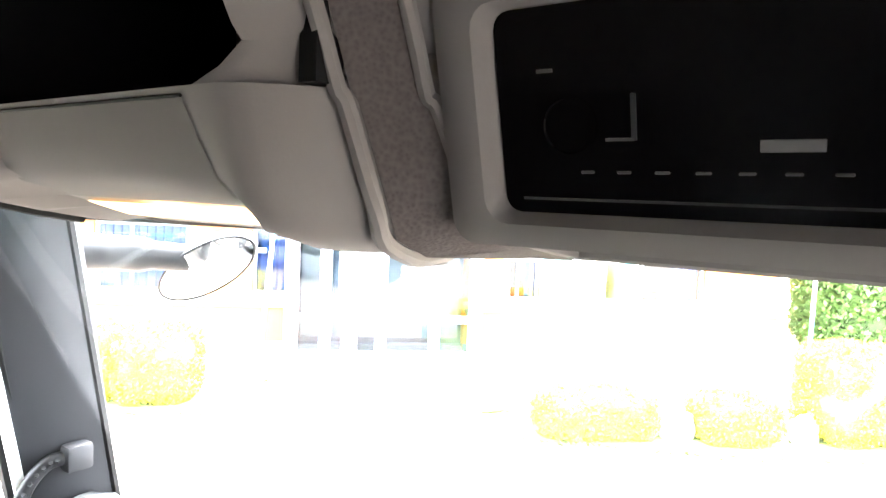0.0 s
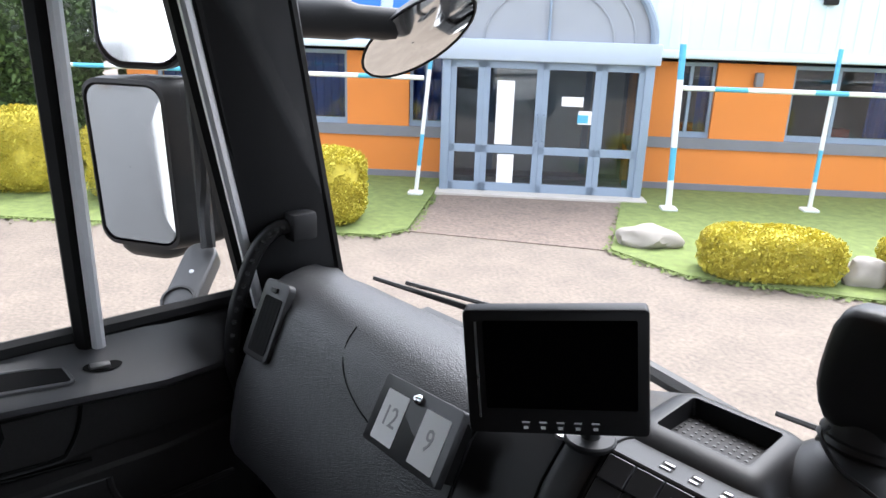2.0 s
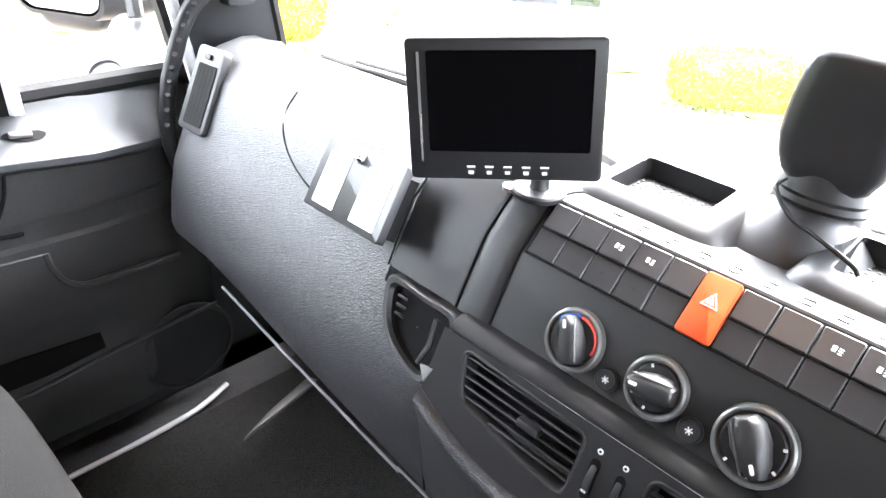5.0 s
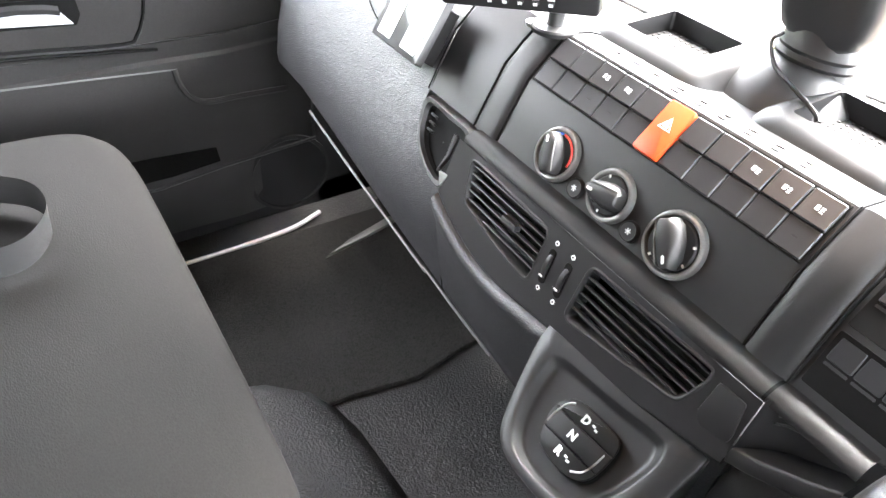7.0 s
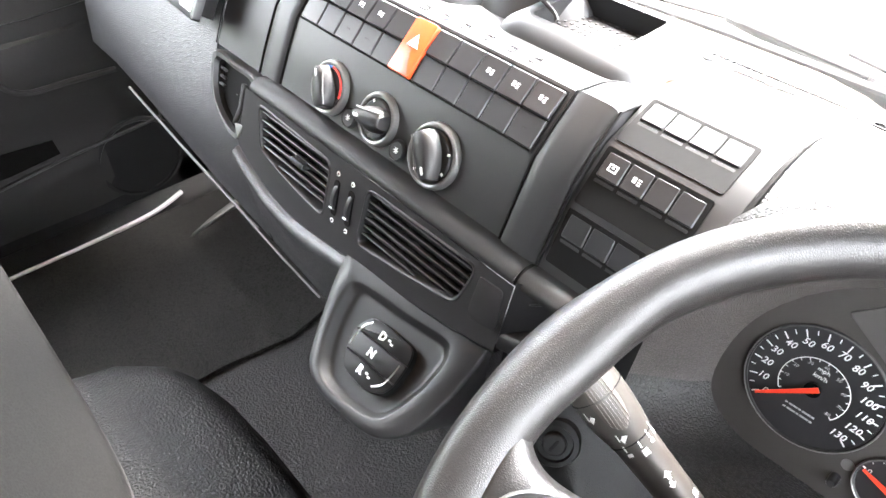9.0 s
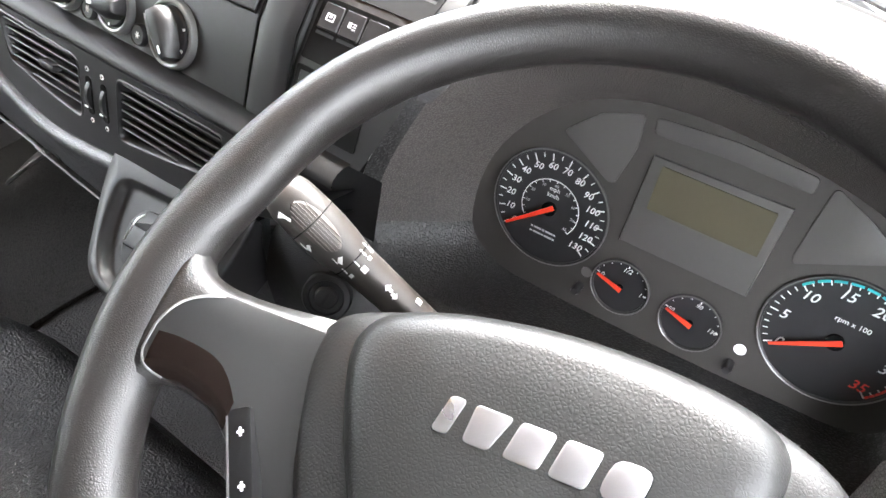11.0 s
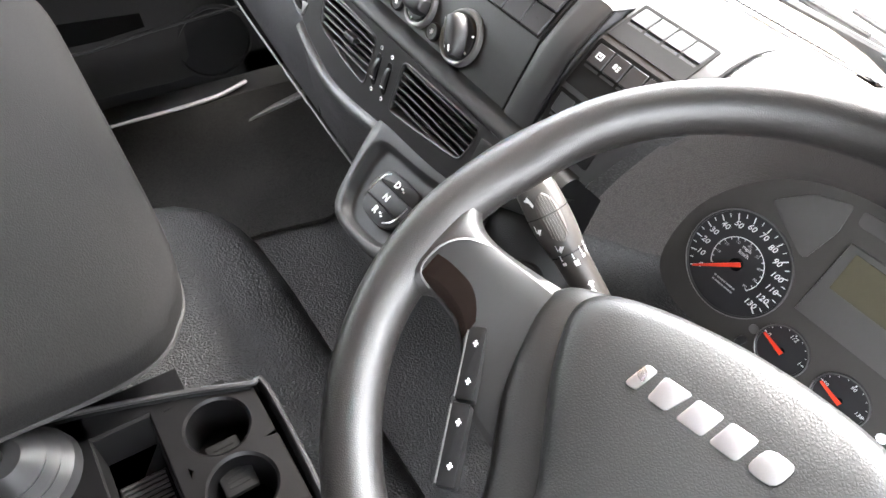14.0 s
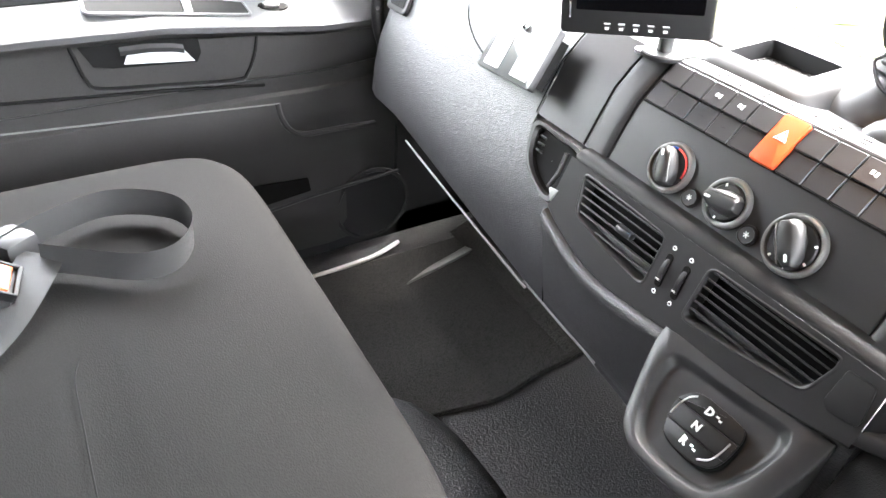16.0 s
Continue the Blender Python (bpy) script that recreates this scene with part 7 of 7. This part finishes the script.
lp = smoothed([(-0.47, -0.690, 1.784), (-0.505, -0.640, 1.784), (-0.530, -0.565, 1.783), (-0.490, -0.495, 1.783), (-0.430, -0.478, 1.783), (-0.378, -0.505, 1.783), (-0.372, -0.550, 1.783), (-0.415, -0.615, 1.783), (-0.440, -0.650, 1.784)], 6)
part("webbing", loft([[p, p + Vector((0.002, 0.004, 0.040))] for p in lp]), M_belt, belt)
ls = smoothed([(-0.445, -0.645, 1.800), (-0.400, -0.665, 1.798), (-0.345, -0.700, 1.788), (-0.290, -0.750, 1.780)], 6)
part("webbing", loft([[p + Vector((-0.012, -0.022, 0.008)), p + Vector((0.012, 0.022, 0))] for p in ls]), M_belt, belt, "flat end of the webbing")
part("tongue", box(0.05, 0.045, 0.035, move(-0.475, -0.675, 1.805) @ Matrix.Rotation(radians(35), 4, "Z"), 0.010), M_grey, belt)
def buckle(x, y, z, a, lean=-32):
    bk = thing("belt_buckle", (x, y, z - 0.05), "black seat belt buckle with orange red release button", "buckle", "belt buckles")
    m = move(x, y, z) @ Matrix.Rotation(radians(a), 4, "Z") @ Matrix.Rotation(radians(lean), 4, "X")
    part("case", box(0.052, 0.034, 0.10, m @ move(0, 0, -0.045), 0.006), M_black, bk)
    part("button", box(0.043, 0.024, 0.012, m @ move(0, -0.003, 0.005), 0.003), M_red, bk)
    bm = box(0.054, 0.005, 0.012, m @ move(0, 0.016, 0.004), 0.001, 1)
    for k in (-0.0255, 0.0255):
        bm = box(0.004, 0.034, 0.012, m @ move(k, 0, 0.004), 0.001, 1, bm)
    part("frame", bm, M_key, bk)


buckle(0.078, -0.590, 1.754, 64, 58)
buckle(-0.395, -0.690, 1.812, -10)

# ---- door details ----
tr = thing("door_fittings", (-0.92, -0.3, 1.8), "door handle recess, pocket, speaker and trim lines on the cab door", "door trim", kind="structure")
DX = axes((-0.903, 0, 0), (0, 1, 0), (0, 0, 1))


def door_patch(name, pts, lift, mat, label="", bevel=0.0):
    part(name, prism([(p.x, p.y) for p in smoothed([(a, e, 0) for a, e in pts], 3)] if bevel else pts, 0.0015, DX @ move(0, 0, lift), 0.0), mat, tr, label)


cup = [(-0.553, 1.908), (-0.545, 1.865), (-0.535, 1.822), (-0.515, 1.806), (-0.42, 1.796), (-0.29, 1.784), (-0.265, 1.795), (-0.248, 1.83), (-0.241, 1.862)]
# Near-black tube draws the groove's shade, the grey tube its lit edge.
part("cup_groove", tube(smoothed([(-0.9015, y, z) for y, z in cup], 4), 0.0032, 6), M_gap, tr)
part("cup_highlight", tube(smoothed([(-0.9005, y, z - 0.004) for y, z in cup], 4), 0.0016, 6), M_grey, tr, "thin grey line drawn as the edge highlight of the handle panel")
# Flat near-black sheet paints the shade of the handle hollow.
door_patch("handle_recess_shade", [(-0.548, 1.905), (-0.44, 1.885), (-0.345, 1.872), (-0.343, 1.845), (-0.352, 1.829), (-0.49, 1.838), (-0.52, 1.845)], 0.001, M_gap, "near-black sheet for the shaded hollow behind the door handle")
door_patch("recess_floor", [(-0.472, 1.843), (-0.462, 1.862), (-0.37, 1.852), (-0.356, 1.832)], 0.0026, M_alu, "silver inner face of the handle hollow")
part("pull_handle", loft([[(-0.900, y, z), (-0.893, y, z + 0.002), (-0.892, y, z + 0.010), (-0.897, y, z + 0.016)] for y, z in ((-0.475, 1.858), (-0.43, 1.858), (-0.39, 1.853), (-0.372, 1.848))]), M_grey, tr, "grey inner door handle")
part("panel_groove", tube([(-0.902, -1.0, 1.818), (-0.902, -0.67, 1.806), (-0.902, -0.42, 1.785), (-0.904, -0.236, 1.764)], 0.003, 6), M_gap, tr)
part("trim_line", tube([(-0.9025, -1.0, 1.765), (-0.9025, -0.683, 1.754), (-0.9035, -0.21, 1.721)], 0.0016, 6), M_trimline, tr, "thin pale trim line")
part("armrest_lip", tube(smoothed([(-0.905, -0.215, 1.722), (-0.903, -0.21, 1.69), (-0.902, -0.195, 1.662), (-0.902, -0.165, 1.646), (-0.91, -0.10, 1.640), (-0.925, 0.0, 1.628)]), 0.006, 8), M_door, tr)
part("armrest_lip", tube(smoothed([(-0.900, -0.208, 1.69), (-0.898, -0.193, 1.664), (-0.897, -0.163, 1.649), (-0.906, -0.10, 1.643)]), 0.002, 6), M_grey, tr)
# Pocket mouth is a flat sheet, its shade in the colour.
part("pocket", prism([(-0.62, 1.555), (-0.30, 1.535), (-0.157, 1.525), (-0.153, 1.492), (-0.29, 1.478), (-0.62, 1.485)], 0.003, axes((-0.934, 0, 0), (0, 1, 0), (0, 0, 1))), M_gap, tr, "near-black sheet for the shade in the door pocket mouth")
part("pocket_lip", tube([(-0.925, -0.65, 1.478), (-0.925, -0.28, 1.466), (-0.925, -0.15, 1.482), (-0.93, 0.06, 1.493)], 0.004, 6), M_grey, tr)
part("speaker_ring", lathe([(0.095, 0), (0.095, 0.006), (0.088, 0.008), (0.085, 0.004), (0, 0.004)], axes((-0.938, -0.005, 1.415), (0, 1, 0), (0, 0, 1)), 36), M_black, tr, "round speaker grille")
LG = axes((-0.925, -0.45, 1.929), (0, 1, -0.11), (-0.035, 0, 0.018))
slot = soft_corners([(-0.06, 0.020), (0.196, 0.013), (0.205, -0.020), (-0.06, -0.013)], 0.006)[::-1]
# No depth in the tray: a near-black sheet paints its shade.
part("ledge_tray_shade", prism(slot, 0.0015, LG @ move(0, 0, 0.0016)), M_gap, tr, "near-black sheet for the shade in the long ledge tray")
rows = [[LG @ Vector((x, y, z)) for x, y in shrunk(slot[::-1], d)] for d, z in ((-0.006, 0.0005), (-0.004, 0.004), (-0.001, 0.0045), (0.0005, 0.0030))]
part("tray_rim", loft(rows, closed=True), M_ledge, tr, "rounded rim of the tray")
part("tray_bar", box(0.014, 0.034, 0.004, LG @ move(0.100, -0.001, 0.0045), 0.001, 1), M_ledge, tr)
cup_ = smooth_loop([(0.224, 0.000), (0.240, 0.0095), (0.266, 0.0085), (0.282, 0.000), (0.268, -0.010), (0.240, -0.0105)], 4)
# Oval near-black sheet paints the shade round the switch.
part("switch_cup_shade", prism(cup_, 0.0012, LG @ move(0, 0, 0.0016)), M_gap, tr, "near-black sheet for the shaded oval hollow of the window switch")
part("window_switch", prism(rounded(0.030, 0.010, 0.003), 0.006, LG @ move(0.248, -0.001, 0.002), 0.002), M_trimline, tr, "grey window switch")

grab = thing("grab_handle", (-0.88, 0.06, 2.05), "black ribbed grab handle on the windscreen pillar", "grab handle")
gp = smoothed([(-0.872, 0.115, 2.085), (-0.885, 0.085, 2.082), (-0.897, 0.055, 2.05), (-0.905, 0.03, 1.99), (-0.905, 0.01, 1.93), (-0.90, 0.0, 1.86), (-0.89, 0.01, 1.80)], 6)
part("bar", tube(gp, 0.013, 10), M_black, grab)
part("mount", box(0.035, 0.05, 0.05, move(-0.872, 0.125, 2.085), 0.008), M_pillar, grab)
for i in range(4, 30, 2):
    part("rib", tube([gp[i] + Vector((0.013, -0.006, 0)), gp[i] + Vector((0.016, -0.008, 0.004))], 0.004, 6), M_grey, grab)

# smoked wind deflector over the passenger window
wd = thing("wind_deflector", (-0.99, -0.4, 2.53), "smoked acrylic wind deflector over the side window", "deflector")
part("pane", box(0.004, 0.98, 0.165, move(-0.995, -0.455, 2.545), 0.001, 1), M_smoke, wd).visible_shadow = False
part("rim", tube([(-0.997, 0.03, 2.462), (-0.997, -0.3, 2.462), (-0.997, -0.94, 2.462)], 0.003, 6), M_rubberseal, wd, "dark lower rim")

# ---- mirrors and wiper outside ----
mir = thing("door_mirror", (-1.2, 0.05, 2.0), "large black door mirror with upright glass and arm", "mirror")
ma = axes((-1.256, -0.012, 2.14), (0.862, 0.507, 0.0), (0.015, -0.05, 1.0))
part("glass", loft([[ma @ Vector((x * k, y * k, 0.001 + 0.005 * (1 - k * k))) for x, y in rounded(0.165, 0.305, 0.03, 6)] for k in (1.0, 0.9, 0.75, 0.6, 0.45, 0.3, 0.15, 0.01)], closed=True), M_mirror, mir)
part("housing", loft([[ma @ Vector((x * k + dx, y * k, z)) for x, y in rounded(0.185, 0.33, 0.035, 6)] for k, z, dx in ((0.95, 0.004, 0.0), (1.0, 0.002, 0.0), (1.015, -0.02, 0.010), (1.01, -0.075, 0.052), (0.97, -0.125, 0.078), (0.82, -0.152, 0.084), (0.4, -0.165, 0.084), (0.05, -0.166, 0.084))], closed=True, caps=False), M_black, mir)
mb = axes((-1.245, 0.02, 2.42), (0.81, 0.585, 0.0), (0.015, 0.0, 1.0))
mir2 = thing("wide_angle_mirror", (-1.245, 0.02, 2.4), "black wide angle door mirror above the main one", "mirror")
part("glass", prism(rounded(0.165, 0.17, 0.05, 6), 0.002, mb), M_mirror, mir2)
part("housing", loft([[mb @ Vector((x * k, y * k, z)) for x, y in rounded(0.185, 0.195, 0.055, 6)] for k, z in ((0.95, 0.004), (1.0, 0.002), (1.0, -0.02), (0.9, -0.07), (0.05, -0.09))], closed=True), M_black, mir2)
part("arm", tube(smoothed([(-1.10, 0.05, 2.50), (-1.12, 0.06, 2.30), (-1.13, 0.07, 2.1), (-1.10, 0.06, 2.0)]), 0.014, 8), M_black, mir2)
am = axes((-1.089, 0.014, 1.955), (0.511, -0.642, -0.569), (0.69, 0.72, 0.0))
part("arm", prism(rounded(0.165, 0.062, 0.026, 6), 0.036, am @ move(0, 0, -0.036), 0.006, 3), M_ledge, mir, "broad flat grey lower mirror arm")
# Small satin disc stands in for a bright reflection on the arm.
part("arm_glint", lathe([(0.0045, 0), (0.004, 0.0012), (0, 0.0015)], am @ move(-0.012, 0.0, 0.0), 14), M_satin, mir)
part("arm_end", lathe([(0.031, -0.030), (0.032, 0.0), (0.0315, 0.004), (0.027, 0.005), (0.025, -0.002), (0.024, -0.012), (0, -0.012)], am @ move(0.055, 0.0, 0.0), 28), M_dashflat, mir, "hollow round end of the arm")
part("lower_cup", loft([[ma @ Vector((x * k, -0.165 - d, -0.055 + z * k)) for x, z in rounded(0.15, 0.11, 0.04, 5)] for k, d in ((1.0, 0.0), (0.97, 0.012), (0.8, 0.026), (0.5, 0.032), (0.05, 0.033))], closed=True), M_black, mir)

fmir = thing("front_mirror", (-1.1, 0.5, 2.45), "black front kerb mirror on an arm ahead of the windscreen", "mirror")
part("arm", tube(smoothed([(-1.32, 0.28, 2.425), (-1.18, 0.40, 2.425), (-1.05, 0.52, 2.415)]), [0.046] * 4 + [0.042] * 4 + [0.034] * 5, 12), M_black, fmir)
fa = axes((-1.035, 0.51, 2.392), (0.39, 0.02, 0.20), (0.0, -0.55, 0.6))
part("bowl", loft([[fa @ Vector((0.180 * k * math.cos(a), 0.064 * k * math.sin(a), z)) for a in [2 * math.pi * j / 28 for j in range(28)]] for k, z in ((0.97, 0.002), (1.0, 0.0), (0.95, -0.03), (0.6, -0.075), (0.05, -0.085))], closed=True), M_black, fmir)
part("glass", loft([[fa @ Vector((0.171 * k * math.cos(a), 0.058 * k * math.sin(a), z)) for a in [2 * math.pi * j / 28 for j in range(28)]] for k, z in ((1.0, 0.0), (0.6, 0.010), (0.02, 0.014))], closed=True), M_mirror, fmir)


def wiper(tip, heel, pivot, held):
    """A blade from tip to heel on the glass, and the arm that holds it, from its pivot on the cowl."""
    w = thing("wiper", (pivot[0], 0.5, pivot[1]), "black windscreen wiper at rest", "wiper", "windscreen wipers")
    a, c, p = ws(*tip, 0.014), ws(*heel, 0.016), ws(*pivot, 0.03)
    mid = a.lerp(c, held)
    part("blade", tube([a, a.lerp(c, 0.5) + Vector((0, 0.003, 0.003)), c], [0.004, 0.0065, 0.005], 6), M_black, w)
    part("spine", tube([a.lerp(c, 0.12) + Vector((0, 0.012, 0.006)), mid + Vector((0, 0.020, 0.014)), a.lerp(c, 0.92) + Vector((0, 0.012, 0.006))], 0.004, 6), M_black, w)
    part("arm", tube([mid + Vector((0, 0.022, 0.014)), mid.lerp(p, 0.55) + Vector((0, 0.028, 0.014)), p], [0.008, 0.016, 0.017], 8), M_grey, w)
    part("pivot_cap", lathe([(0.020, -0.03), (0.020, 0.006), (0.014, 0.014), (0, 0.016)], move(*p), 16), M_black, w)


wiper((-0.856, 1.963), (-0.42, 1.893), (-0.235, 1.835), 0.5)
wiper((-0.19, 1.896), (0.27, 1.902), (0.40, 1.848), 0.5)
wiper((0.21, 1.938), (0.64, 1.915), (0.60, 1.835), 0.62)
for i in range(7):
    p = ws(0.30 + 0.09 * i, 1.878 + 0.004 * (i % 3), 0.03)
    nz = part("washer_jet", box(0.028, 0.016, 0.012, move(*p), 0.003), M_black)
    tagged(nz, "small black washer jet on the windscreen cowl", "washer jet", "washer jets")

# ---- the lorry's own body behind the cab, seen in the mirrors ----
lb = thing("box_lorry", (0.06, -4.6, 1.0), "white box lorry with its cab shell and tyres", "lorry")
part("box", box(2.44, 6.6, 2.5, move(0.06, -4.7, 2.35), 0.02), M_truckwhite, lb)
part("chassis", box(0.9, 7.0, 0.3, move(0.06, -3.6, 0.9)), M_black, lb)
for y in (-6.3, 0.55):
    for x in (-0.9, 1.02):
        part("tyre", lathe([(0.25, -0.13), (0.44, -0.13), (0.46, -0.08), (0.46, 0.08), (0.44, 0.13), (0.25, 0.13)], axes((x, y, 0.46), (0, 1, 0), (0, 0, 1)), 28), M_rubberseal, lb)
part("cab_roof", box(2.2, 1.65, 0.05, move(0.06, -0.30, 2.93), 0.02), M_truckwhite, lb)
part("cab_front", box(2.15, 0.05, 0.9, move(0.06, 0.60, 1.00), 0.02), M_truckwhite, lb)
part("cab_header", box(2.1, 0.30, 0.20, move(0.06, 0.33, 2.83), 0.02), M_truckwhite, lb)
